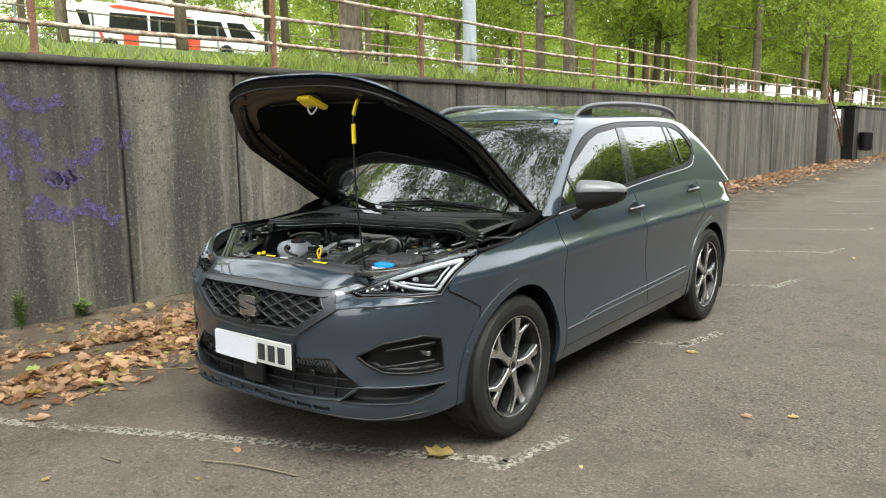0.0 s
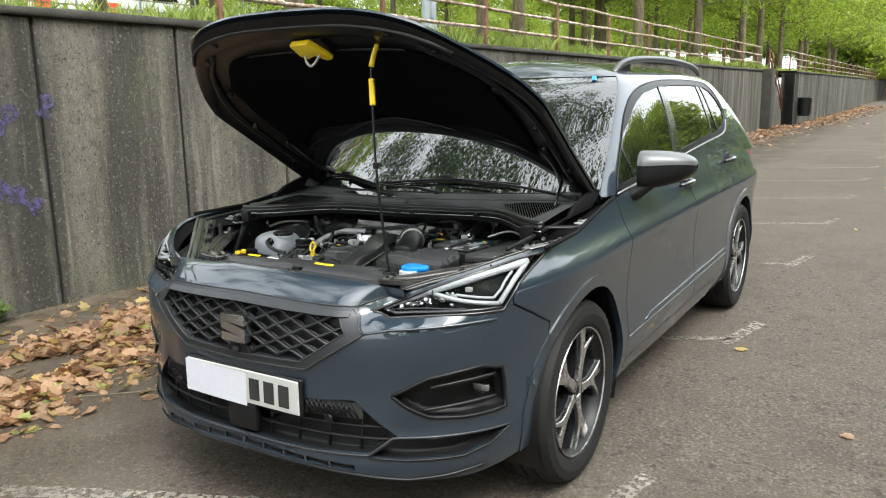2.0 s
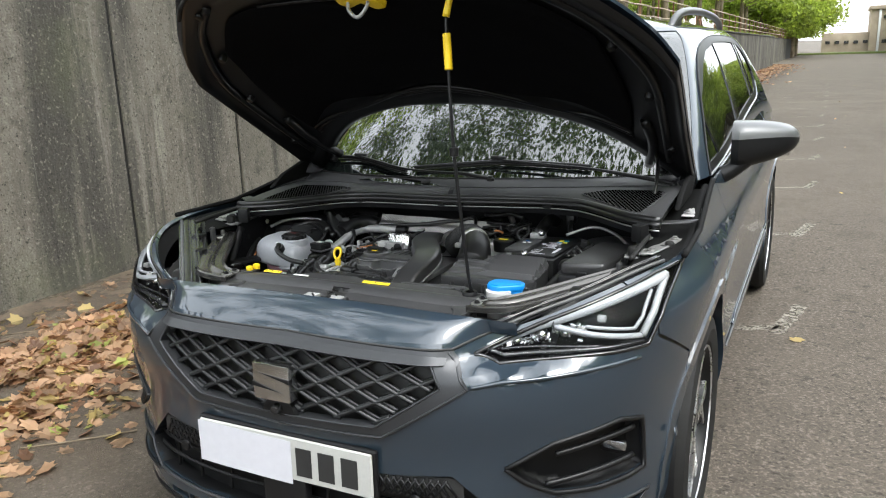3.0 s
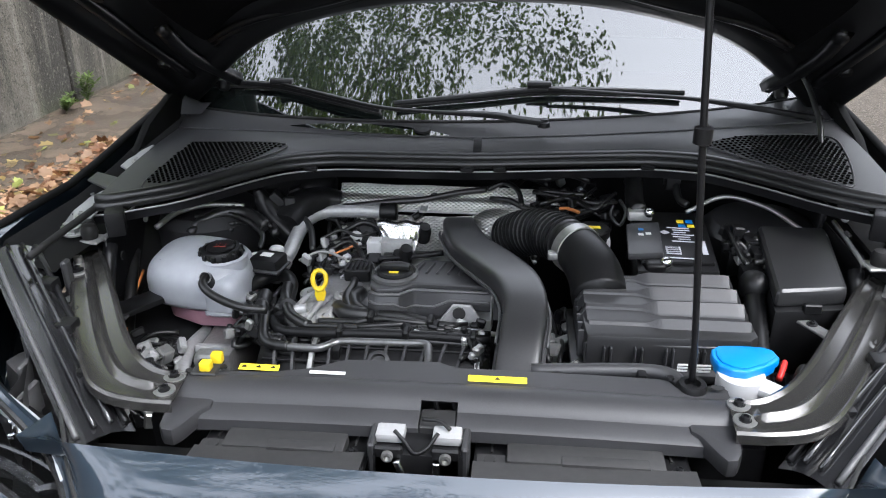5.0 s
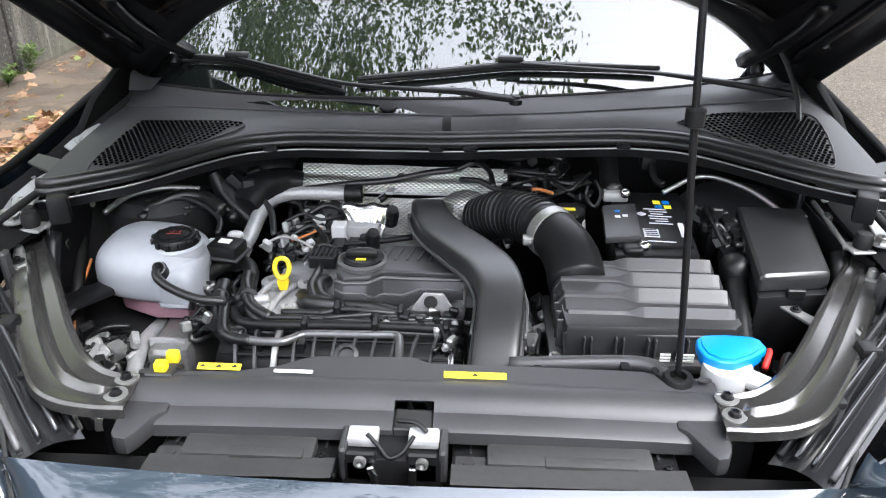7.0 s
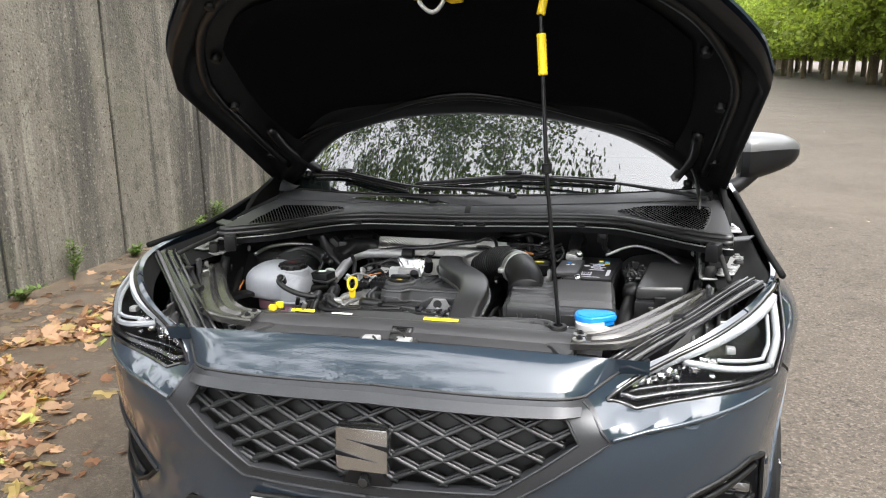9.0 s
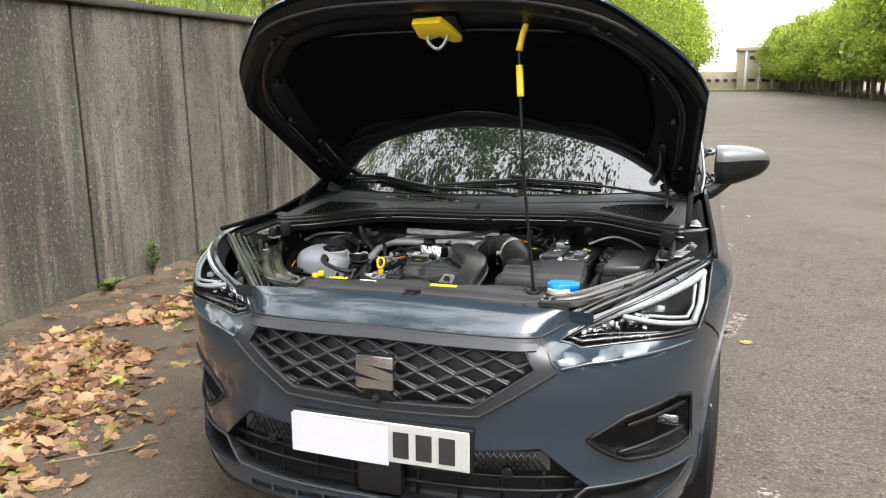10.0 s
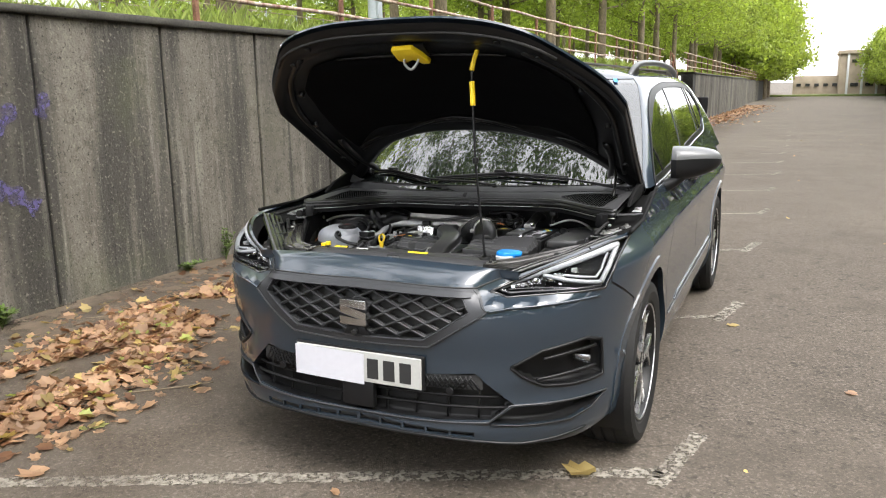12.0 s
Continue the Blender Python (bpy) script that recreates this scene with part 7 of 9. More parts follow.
def coolant_tank():
    # a rounded, egg-shaped upper half with a lobe at its front, over a flatter lower half
    bm = blob((-0.538, -0.085, 0.812), (0.106, 0.096, 0.066), 0.72, nu=44, nv=26)
    for v in bm.verts:
        v.co.z = max(v.co.z, 0.786)
        v.co.y -= 0.022 * ease(v.co.x, -0.62, -0.44)
    join(bm, blob((-0.472, -0.140, 0.806), (0.042, 0.058, 0.048), 0.62, nu=32, nv=20))
    for v in bm.verts:
        v.co.z = max(v.co.z, 0.772)
    t = bit("coolant_tank", bm, M_TANK, "milky white coolant tank with a black screw cap")
    bit("coolant", prism([(-0.615, -0.10), (-0.59, -0.03), (-0.45, -0.03), (-0.440, -0.165), (-0.46, -0.182), (-0.52, -0.182), (-0.59, -0.150)], 0.742, 0.782, "z", bevel=0.014, seg=3), M_PINK, owner=t)
    bit("tank_seam", prism([(-0.642, -0.110), (-0.63, -0.055), (-0.60, -0.015), (-0.47, 0.0), (-0.432, -0.03), (-0.428, -0.190), (-0.445, -0.204), (-0.495, -0.204), (-0.512, -0.172), (-0.597, -0.164), (-0.634, -0.142)], 0.781, 0.786, "z", bevel=0.002, seg=1), M_TANK, owner=t)
    bit("neck", lathe([(0.050, -0.025), (0.050, -0.004), (0.046, 0.0)], pose(-0.486, -0.114, 0.872), seg=28, cap=False), M_TANK, owner=t)
    bm = lathe([(0.040, -0.012), (0.040, 0.004), (0.037, 0.009), (0.031, 0.010), (0.029, 0.006), (0.001, 0.006)], pose(-0.486, -0.114, 0.876), seg=14)
    lathe([(0.028, 0.004), (0.027, 0.011), (0.024, 0.012), (0.0005, 0.012)], pose(-0.486, -0.114, 0.876), seg=32, bm=bm)
    for k in range(12):
        a = math.pi * k / 6
        join(bm, box((-0.486 + 0.0405 * math.cos(a), -0.114 + 0.0405 * math.sin(a), 0.876), (0.006, 0.010, 0.015), bevel=0.002, seg=1, turn=Matrix.Rotation(a, 4, "Z")))
    cap = bit("tank_cap", bm, M_BLACK, owner=t)
    for k, w in enumerate((0.004, 0.010, 0.004, 0.008)):
        bit("cap_mark", box((-0.495 + 0.006 * k, -0.108, 0.8885), (0.0016, w, 0.001)), M_DULLRED, owner=t)
    bit("cap_mark", box((-0.486, -0.118, 0.8885), (0.026, 0.0016, 0.001)), M_DULLRED, owner=t)
    bit("tank_nozzle", lathe([(0.012, -0.02), (0.012, 0.012), (0.008, 0.014), (0.0005, 0.014)], pose(-0.487, -0.190, 0.850, 30, 0, 0), seg=14), M_BLACK, owner=t)
    bit("hose_collar", lathe([(0.0105, -0.005), (0.0112, -0.003), (0.0112, 0.003), (0.0105, 0.005)], pose(-0.487, -0.199, 0.861, 55, 0, 0), seg=14, cap=False), M_STEELGREY, owner=t)
    for k in range(3):
        bit("tank_rib", box((-0.60 + 0.045 * k, -0.090, 0.8655), (0.003, 0.10, 0.004), bevel=0.001, seg=1), M_TANK, owner=t)


def engine():
    # cover with filler cap
    top = [(-0.180, -0.172), (-0.185, -0.135), (-0.173, -0.104), (-0.150, -0.090), (-0.107, -0.086), (-0.091, -0.058), (-0.030, -0.060), (0.012, -0.113), (0.045, -0.155), (0.046, -0.166), (-0.096, -0.160), (-0.118, -0.184), (-0.165, -0.190)]
    c = bit("engine_cover", prism(top, 0.800, 0.847, "z", bevel=0.005, seg=3), M_COVER, "dark grey moulded engine cover")
    front = lambda x: float(np.interp(x, [-0.182, -0.165, -0.122, -0.098, -0.06, 0.046], [-0.180, -0.193, -0.190, -0.168, -0.170, -0.170]))
    foot = lambda x: float(np.interp(x, [-0.182, -0.130, -0.112, -0.060, -0.030, 0.046], [0.806, 0.804, 0.776, 0.776, 0.806, 0.804]))

    def skirt(x, v):
        z = 0.838 + (foot(x) - 0.838) * v
        return (x, front(x) - 0.003 - (0.016 * v if v < 0.5 else 0.008 + 0.002 * v), z)

    part("cover_skirt", grid(skirt, np.linspace(-0.182, 0.046, 46), (0, 0.12, 0.30, 0.46, 0.54, 0.75, 1.0)), M_COVER, c, sharp=0.25)
    # highlight lines along the cover's front edges, painted as thin paler rods
    bit("cover_highlight", tube([(x, front(x) - 0.003, 0.8385) for x in np.linspace(-0.180, 0.045, 40)], 0.0035, seg=6, smooth=1), M_SHEEN, owner=c)
    bit("cover_highlight", tube([skirt(x, 0.47) for x in np.linspace(-0.180, 0.045, 50)], 0.0026, seg=6, smooth=1), M_SHEEN, owner=c)
    bit("filler_rim", lathe([(0.045, -0.01), (0.045, 0.004), (0.040, 0.008), (0.037, 0.0), (0.0005, 0.0)], pose(-0.139, -0.130, 0.849), seg=32), M_SHEEN, owner=c)
    cap = bit("filler_cap", lathe([(0.035, 0.0), (0.035, 0.014), (0.030, 0.018), (0.0005, 0.018)], pose(-0.139, -0.130, 0.842), seg=24), M_BLACK, owner=c)
    bit("cap_grip", box((-0.139, -0.130, 0.864), (0.058, 0.016, 0.012), bevel=0.004), M_BLACK, owner=c)
    bit("cap_mark", box((-0.139, -0.146, 0.861), (0.018, 0.007, 0.001)), M_YLABEL, owner=c)
    for k in range(5):
        bit("cover_rib", box((-0.095 + 0.021 * k, -0.098, 0.848), (0.006, 0.05, 0.005), bevel=0.002, seg=1, turn=Matrix.Rotation(radians(-14), 4, "Z")), M_COVER, owner=c)
    # lifting lug
    lug = prism([(-0.045, 0.772), (0.035, 0.772), (0.035, 0.790), (0.012, 0.828), (-0.022, 0.828), (-0.045, 0.795)], -0.205, -0.199, "y", bevel=0.002, seg=1)
    l = bit("lifting_lug", lug, M_ALUM)
    bit("lug_hole", lathe([(0.012, 0), (0.012, 0.004), (0.0005, 0.004)], pose(-0.010, -0.205, 0.812, 90, 0, 0), seg=18), M_INK_SHADE, owner=l)
    # air duct over the engine
    path = [(-0.030, 0.118, 0.815), (-0.033, 0.092, 0.850), (-0.026, 0.030, 0.866), (0.003, -0.060, 0.871), (0.052, -0.140, 0.875), (0.092, -0.210, 0.876), (0.109, -0.280, 0.868), (0.104, -0.350, 0.848), (0.098, -0.410, 0.812)]
    d = bit("air_duct", loaf(path, [0.062, 0.068, 0.070, 0.082, 0.086, 0.082, 0.076, 0.072, 0.074], [0.05, 0.05, 0.046, 0.046, 0.048, 0.050, 0.050, 0.050, 0.05], e=0.34, seg=32, n=7), M_SHINY, "broad black moulded air duct")
    bit("duct_flange", loaf([Vector(q) - Vector((0, 0, 0.012)) for q in path[1:]], [0.076, 0.078, 0.090, 0.094, 0.090, 0.086, 0.084, 0.086], [0.006] * 8, e=0.4, seg=12, n=7), M_COVER, owner=d)
    bit("duct_foot", lathe([(0.050, -0.03), (0.048, 0.0), (0.040, 0.012), (0.0005, 0.014)], Matrix.Translation((0.096, -0.425, 0.815)) @ Matrix.Diagonal((1, 0.5, 1, 1)), seg=24), M_COVER, owner=d)
    line = curve(path[1:8], 5)
    for s in (-1, 1):
        pts = []
        for i, p in enumerate(line):
            t = (line[min(i + 1, len(line) - 1)] - line[max(i - 1, 0)]).normalized()
            pts.append(p + t.cross(Vector((0, 0, 1))).normalized() * s * 0.0425 + Vector((0, 0, -0.009)))
        bit("duct_seam", tube(pts, 0.0028, seg=6, smooth=1), M_SHEEN, owner=d)
    # block, rails and clutter round it
    bit("engine_block", box((-0.11, 0.02, 0.66), (0.46, 0.34, 0.22), bevel=0.02), M_FRAME)
    bit("cam_housing", box((-0.13, -0.03, 0.770), (0.36, 0.30, 0.03), bevel=0.01), M_ALUM)
    case = bit("timing_case", prism([(-0.345, -0.215), (-0.285, -0.238), (-0.240, -0.225), (-0.215, -0.15), (-0.20, -0.07), (-0.30, -0.06), (-0.335, -0.12)], 0.70, 0.785, "z", bevel=0.012), M_ALUM, "bright cast aluminium timing case")
    for x, y, r in ((-0.315, -0.195, 0.020), (-0.262, -0.205, 0.016), (-0.245, -0.12, 0.020), (-0.31, -0.115, 0.024)):
        bit("boss", lathe([(r, -0.02), (r, 0.006), (r * 0.8, 0.009), (r * 0.45, 0.009), (r * 0.4, 0.002), (0.0005, 0.002)], pose(x, y, 0.787), seg=20), M_ALUM, owner=case)
    for a, b in (((-0.335, -0.19), (-0.30, -0.10)), ((-0.30, -0.22), (-0.27, -0.12)), ((-0.27, -0.225), (-0.235, -0.13))):
        bit("web", tube([(a[0], a[1], 0.784), ((a[0] + b[0]) / 2, (a[1] + b[1]) / 2, 0.794), (b[0], b[1], 0.788)], 0.006, seg=6), M_ALUM, owner=case)
    for k, x in enumerate((-0.235, -0.205, -0.175)):
        bit("ignition_coil", prism([(x - 0.012, 0.03), (x + 0.012, 0.03), (x + 0.012, -0.045 + 0.02 * k), (x - 0.012, -0.045 + 0.02 * k)], 0.79, 0.822, "z", bevel=0.004), M_BLACK)
        bit("coil_plug", box((x, -0.055 + 0.02 * k, 0.808), (0.020, 0.022, 0.018), bevel=0.003, seg=1), M_FRAME)
    bit("oil_housing", blob((-0.27, -0.225, 0.735), (0.07, 0.04, 0.045), 0.8), M_ALUM)
    bit("casting_rib", tube([(-0.345, -0.20, 0.75), (-0.335, -0.20, 0.795), (-0.30, -0.19, 0.80)], 0.010, seg=8), M_ALUM)
    for x in (-0.335, -0.29, -0.255):
        bolt(x, -0.19, 0.775, 0.007)
    dip = bit("dipstick", tube([(-0.283, -0.150, 0.70), (-0.283, -0.150, 0.80), (-0.283, -0.150, 0.815)], 0.006, seg=8), M_STEELGREY, "yellow loop-topped oil dipstick")
    loop = [(-0.283 + 0.0115 * math.sin(a) * (1.15 + 0.15 * math.cos(a)), -0.150 + 0.006 * math.cos(a), 0.840 + 0.018 * math.cos(a)) for a in np.linspace(0, 2 * math.pi, 14)]
    bit("loop", tube(loop, 0.0046, seg=8, smooth=2), M_YELLOW, owner=dip)
    bit("stem", prism([(-0.290, 0.796), (-0.276, 0.796), (-0.272, 0.812), (-0.276, 0.826), (-0.290, 0.826), (-0.294, 0.812)], -0.156, -0.145, "y", bevel=0.003), M_YELLOW, owner=dip)
    man = bit("intake_manifold", tube([(-0.36, -0.275, 0.715), (-0.12, -0.285, 0.725), (0.05, -0.285, 0.725)], 0.056, seg=20, smooth=4), M_BLACK, "ribbed black intake manifold")
    for k in range(12):
        x = -0.335 + 0.034 * k
        bit("manifold_rib", lathe([(0.0560, -0.0035), (0.068, -0.0025), (0.068, 0.0025), (0.0560, 0.0035)], Matrix.Translation((x, -0.28, 0.72)) @ Matrix.Rotation(radians(90), 4, "Y") @ Matrix.Rotation(radians(-10 + 2.2 * k), 4, "X"), seg=28, cap=False), M_COVER, owner=man)
    for a in (20, 50, 80, 110, 140):
        bit("manifold_rib", tube([(x, -0.28 - 0.061 * math.cos(radians(a)), 0.722 + 0.061 * math.sin(radians(a))) for x in np.linspace(-0.35, 0.05, 12)], 0.0028, seg=5, smooth=1), M_BLACK, owner=man)
    bit("manifold_strap", lathe([(0.0625, -0.007), (0.069, -0.004), (0.069, 0.004), (0.0625, 0.005)], Matrix.Translation((-0.262, -0.28, 0.72)) @ Matrix.Rotation(radians(90), 4, "Y"), seg=28, cap=False), M_STEELGREY, owner=man)
    bit("manifold_strap", lathe([(0.0625, -0.005), (0.067, -0.004), (0.067, 0.004), (0.0625, 0.005)], Matrix.Translation((0.03, -0.28, 0.72)) @ Matrix.Rotation(radians(90), 4, "Y"), seg=28, cap=False), M_STEELGREY, owner=man)
    bit("manifold_port", lathe([(0.020, -0.01), (0.020, 0.006), (0.013, 0.008), (0.012, 0.0), (0.0005, 0.0)], pose(-0.142, -0.318, 0.772, 35, 0, 0), seg=20), M_COVER, owner=man)
    bit("manifold_bridge", tube([(-0.13, -0.345, 0.757), (-0.10, -0.350, 0.775), (-0.07, -0.345, 0.757)], 0.010, seg=8), M_COVER, owner=man)


def air_side():
    plan = [(0.232, -0.176), (0.462, -0.166), (0.476, -0.195), (0.482, -0.335), (0.466, -0.352), (0.208, -0.356), (0.204, -0.30), (0.212, -0.20)]
    a = bit("air_filter_box", prism(plan, 0.800, 0.868, "z", bevel=0.008), M_SHINY, "ribbed black air filter box")
    lines = ((-0.178, 0.886), (-0.226, 0.884), (-0.269, 0.880), (-0.312, 0.872), (-0.350, 0.852))
    for k in range(4):
        (y0, z0), (y1, z1) = lines[k], lines[k + 1]

        def ridge(x, v, y0=y0, y1=y1, z0=z0, z1=z1, k=k):
            m = ease(x, 0.298, 0.330)
            wide = 0.006 + 0.010 * m
            prof = ((0.0, 0.0), (0.001, 0.0018 + 0.0077 * m), (0.004, 0.0022 + 0.0093 * m), (0.004 + wide, 0.0005 - 0.001 * m), (0.004 + wide + 0.002, -0.003), (y0 - y1, 0.0))
            d, h = prof[int(v)]
            y = y0 - d
            z = z0 + (z1 - z0) * d / (y0 - y1) + h
            e = ease(abs(x - 0.338), 0.128, 0.142)
            return (x + 0.018 * (k - 1.5) * 0.15, y, z - 0.024 * e)

        part("ridge", grid(ridge, list(np.linspace(0.200, 0.290, 10)) + list(np.linspace(0.298, 0.332, 8)) + list(np.linspace(0.345, 0.478, 14)), range(6)), M_COVER, a, flat=True)
    bit("front_edge", tube([(x, -0.3515, 0.8525) for x in np.linspace(0.208, 0.468, 12)], 0.003, seg=6, smooth=1), M_SHEEN, owner=a)
    bit("box_front", grid(lambda x, v: (x, -0.350 - 0.006 * v, 0.852 - 0.045 * v), np.linspace(0.206, 0.470, 6), (0, 0.15, 1)), M_SHINY, owner=a)
    bit("box_flange", prism([(0.185, -0.17), (0.485, -0.15), (0.498, -0.20), (0.496, -0.355), (0.480, -0.372), (0.28, -0.374), (0.27, -0.384), (0.25, -0.384), (0.24, -0.374), (0.198, -0.370), (0.186, -0.345)], 0.796, 0.812, "z", bevel=0.004), M_COVER, owner=a)
    bit("box_base", prism([(0.190, -0.17), (0.48, -0.16), (0.49, -0.20), (0.478, -0.365), (0.195, -0.362)], 0.66, 0.797, "z", bevel=0.005), M_BLACK, owner=a)
    for k in range(4):
        for e in (0, 0.011):
            bit("front_rib", box((0.237 + 0.049 * k + e, -0.358, 0.832), (0.003, 0.012, 0.036), bevel=0.001, seg=1), M_COVER, owner=a)
    for k in range(6):
        bit("side_rib", box((0.201, -0.20 - 0.026 * k, 0.838), (0.010, 0.004, 0.05), bevel=0.001, seg=1), M_COVER, owner=a)
    for k, w in ((0, 0.016), (1, 0.028)):
        for r in range(3):
            bit("bar", box((0.362 + 0.030 * k, -0.3645, 0.826 - 0.0055 * r), (w, 0.002, 0.0028)), M_LABEL, owner=a)
    for x, y in ((0.194, -0.355), (0.26, -0.378), (0.445, -0.364), (0.488, -0.30)):
        bolt(x, y, 0.811, 0.006)
    # intake pipe: bellows, clamp and plain part
    path = [(0.075, 0.050, 0.850), (0.112, 0.020, 0.878), (0.155, -0.025, 0.896), (0.190, -0.075, 0.902)]
    p = bit("intake_bellows", tube(path, 0.039, seg=28, smooth=12, ridges=1, ridge=0.16), M_SHEEN, "ribbed black rubber intake bellows")
    rings = curve(path, 5)
    for a, b in zip(rings, rings[1:]):
        m = Matrix.Translation(a) @ (b - a).to_track_quat("Z", "Y").to_matrix().to_4x4()
        bit("bellows_ring", lathe([(0.044, -0.0025), (0.0485, -0.0012), (0.0485, 0.0012), (0.044, 0.0025)], m, seg=28, cap=False), M_BLACK, owner=p)
    bit("intake_pipe", tube([(0.186, -0.070, 0.902), (0.212, -0.115, 0.898), (0.232, -0.165, 0.884), (0.240, -0.215, 0.860)], [0.044, 0.046, 0.049, 0.050], seg=24), M_BLACK)
    c = Matrix.Translation((0.202, -0.097, 0.900)) @ Vector((0.5, -0.87, -0.05)).to_track_quat("Z", "Y").to_matrix().to_4x4()
    k = bit("hose_clamp", lathe([(0.046, -0.011), (0.0485, -0.010), (0.0485, 0.010), (0.046, 0.011)], c, seg=32, cap=False), M_STEELGREY)
    bit("clamp_screw", box((0.158, -0.125, 0.898), (0.018, 0.02, 0.014), bevel=0.003), M_STEELGREY, owner=k)
    # battery
    b = bit("battery", prism([(0.315, -0.125), (0.468, -0.118), (0.492, 0.165), (0.335, 0.158)], 0.70, 0.872, "z", bevel=0.008), M_BLACK, "black car battery with white labels")
    bit("lid", prism([(0.325, -0.10), (0.462, -0.095), (0.485, 0.15), (0.345, 0.145)], 0.870, 0.880, "z", bevel=0.004), M_BLACK, owner=b)
    bit("terminal_cover", prism([(0.300, -0.095), (0.368, -0.085), (0.380, 0.065), (0.312, 0.050)], 0.878, 0.892, "z", bevel=0.005), M_COVER, owner=b)
    for x, y, w, d, m in ((0.392, -0.050, 0.028, 0.034, M_PAPER), (0.452, -0.035, 0.010, 0.060, M_PAPER), (0.405, -0.085, 0.05, 0.003, M_PAPER), (0.428, 0.092, 0.014, 0.016, M_YLABEL), (0.446, 0.092, 0.014, 0.016, M_BLUE), (0.428, 0.070, 0.014, 0.014, M_BLUE), (0.446, 0.070, 0.014, 0.014, M_YLABEL)):
        bit("label", box((x, y, 0.8815), (w, d, 0.001), turn=Matrix.Rotation(radians(-4), 4, "Z")), m, owner=b)
    for k in range(4):
        bit("bar", box((0.392, -0.062 + 0.008 * k, 0.8825), (0.022, 0.003, 0.001)), M_INK_SHADE, owner=b)
    for k in range(7):
        bit("bar", box((0.418 + 0.004 * (k % 2), 0.058 - 0.011 * k, 0.8815), (0.044 - 0.010 * (k % 3), 0.003, 0.001), turn=Matrix.Rotation(radians(-4), 4, "Z")), M_PAPER, owner=b)
    bit("bar", box((0.388, 0.035, 0.8815), (0.014, 0.014, 0.001), turn=Matrix.Rotation(radians(40), 4, "Z")), M_PAPER, owner=b)
    for x, y, m in ((0.338, 0.02, M_BLUE), (0.350, 0.0, M_LABEL), (0.335, -0.005, M_LABEL)):
        bit("label", box((x, y, 0.8928), (0.010, 0.009, 0.001)), m, owner=b)
    bit("terminal", blob((0.370, -0.105, 0.880), (0.012, 0.012, 0.012), 0.9), M_CHROME, owner=b)
    bit("terminal", blob((0.350, -0.108, 0.872), (0.020, 0.015, 0.012), 0.6), M_BLACK, owner=b)
    cl = bit("battery_clamp", box((0.345, 0.10, 0.892), (0.05, 0.03, 0.02), bevel=0.005), M_CAST)
    bit("clamp_nut", blob((0.362, 0.085, 0.903), (0.011, 0.011, 0.010), 0.9), M_CHROME, owner=cl)
    bit("battery_lead", tube([(0.345, 0.105, 0.895), (0.34, 0.15, 0.90), (0.345, 0.22, 0.92), (0.35, 0.28, 0.90)], 0.020, seg=10), M_HOSE)
    bit("battery_lead", tube([(0.43, 0.20, 0.93), (0.435, 0.16, 0.905), (0.45, 0.14, 0.90)], 0.008, seg=8), M_HOSE)
    bit("lead_connector", box((0.425, 0.21, 0.93), (0.030, 0.045, 0.035), bevel=0.006), M_FRAME)
    bit("brake_reservoir", box((0.238, 0.050, 0.835), (0.088, 0.060, 0.07), bevel=0.012), M_WHITE)
    bit("brake_cap", lathe([(0.036, -0.02), (0.036, 0.012), (0.032, 0.016), (0.0005, 0.016)], pose(0.245, 0.044, 0.868), seg=24), M_BLACK)
    bit("cap_mark", box((0.245, 0.040, 0.8855), (0.030, 0.012, 0.001)), M_YLABEL)
    bit("sensor_wire", tube([(0.29, 0.10, 0.91), (0.283, 0.07, 0.90), (0.30, 0.055, 0.885), (0.315, 0.09, 0.90), (0.305, 0.12, 0.915)], 0.004, seg=6), M_HOSE)
    # fuse box and connectors
    f = bit("fuse_box", prism([(0.568, 0.036), (0.700, 0.034), (0.650, -0.226), (0.528, -0.244)], 0.868, 0.904, "z", bevel=0.012, seg=3), M_SHINY, "black plastic fuse box with a smooth lid")
    bit("fuse_base", prism([(0.570, 0.035), (0.700, 0.035), (0.648, -0.240), (0.526, -0.258)], 0.70, 0.870, "z", bevel=0.006), M_BLACK, owner=f)
    bit("lid_catch", box((0.590, -0.246, 0.872), (0.030, 0.010, 0.018), bevel=0.002, seg=1), M_BLACK, owner=f)
    for x, y, z, w, d, h in ((0.525, 0.045, 0.87, 0.035, 0.05, 0.04), (0.548, 0.0, 0.872, 0.03, 0.045, 0.04), (0.552, -0.05, 0.868, 0.03, 0.04, 0.04), (0.512, -0.01, 0.85, 0.025, 0.06, 0.05), (0.53, -0.10, 0.86, 0.045, 0.035, 0.03)):
        bit("connector", box((x, y, z), (w, d, h), bevel=0.004), M_BLACK)
    bit("connector", box((0.515, -0.045, 0.872), (0.012, 0.05, 0.02), bevel=0.003), M_CAST)
    bit("valve", blob((0.520, -0.150, 0.862), (0.026, 0.030, 0.028), 0.9), M_BLACK)
    bit("corrugated_hose", tube([(0.520, -0.165, 0.848), (0.508, -0.235, 0.832), (0.498, -0.30, 0.810), (0.495, -0.36, 0.785)], 0.018, seg=12, smooth=10, ridges=1, ridge=0.10), M_BLACK)
    bit("bonnet_cable", tube([(0.44, 0.10, 0.90), (0.52, 0.13, 0.925), (0.60, 0.10, 0.915), (0.66, 0.04, 0.89)], 0.005, seg=6), M_STEELGREY)
    # washer filler
    w = bit("washer_filler", lathe([(0.030, -0.08), (0.034, 0.0), (0.034, 0.018), (0.0005, 0.018)], pose(0.425, -0.452, 0.855), seg=24), M_WHITE, "white washer bottle neck with a blue lid")
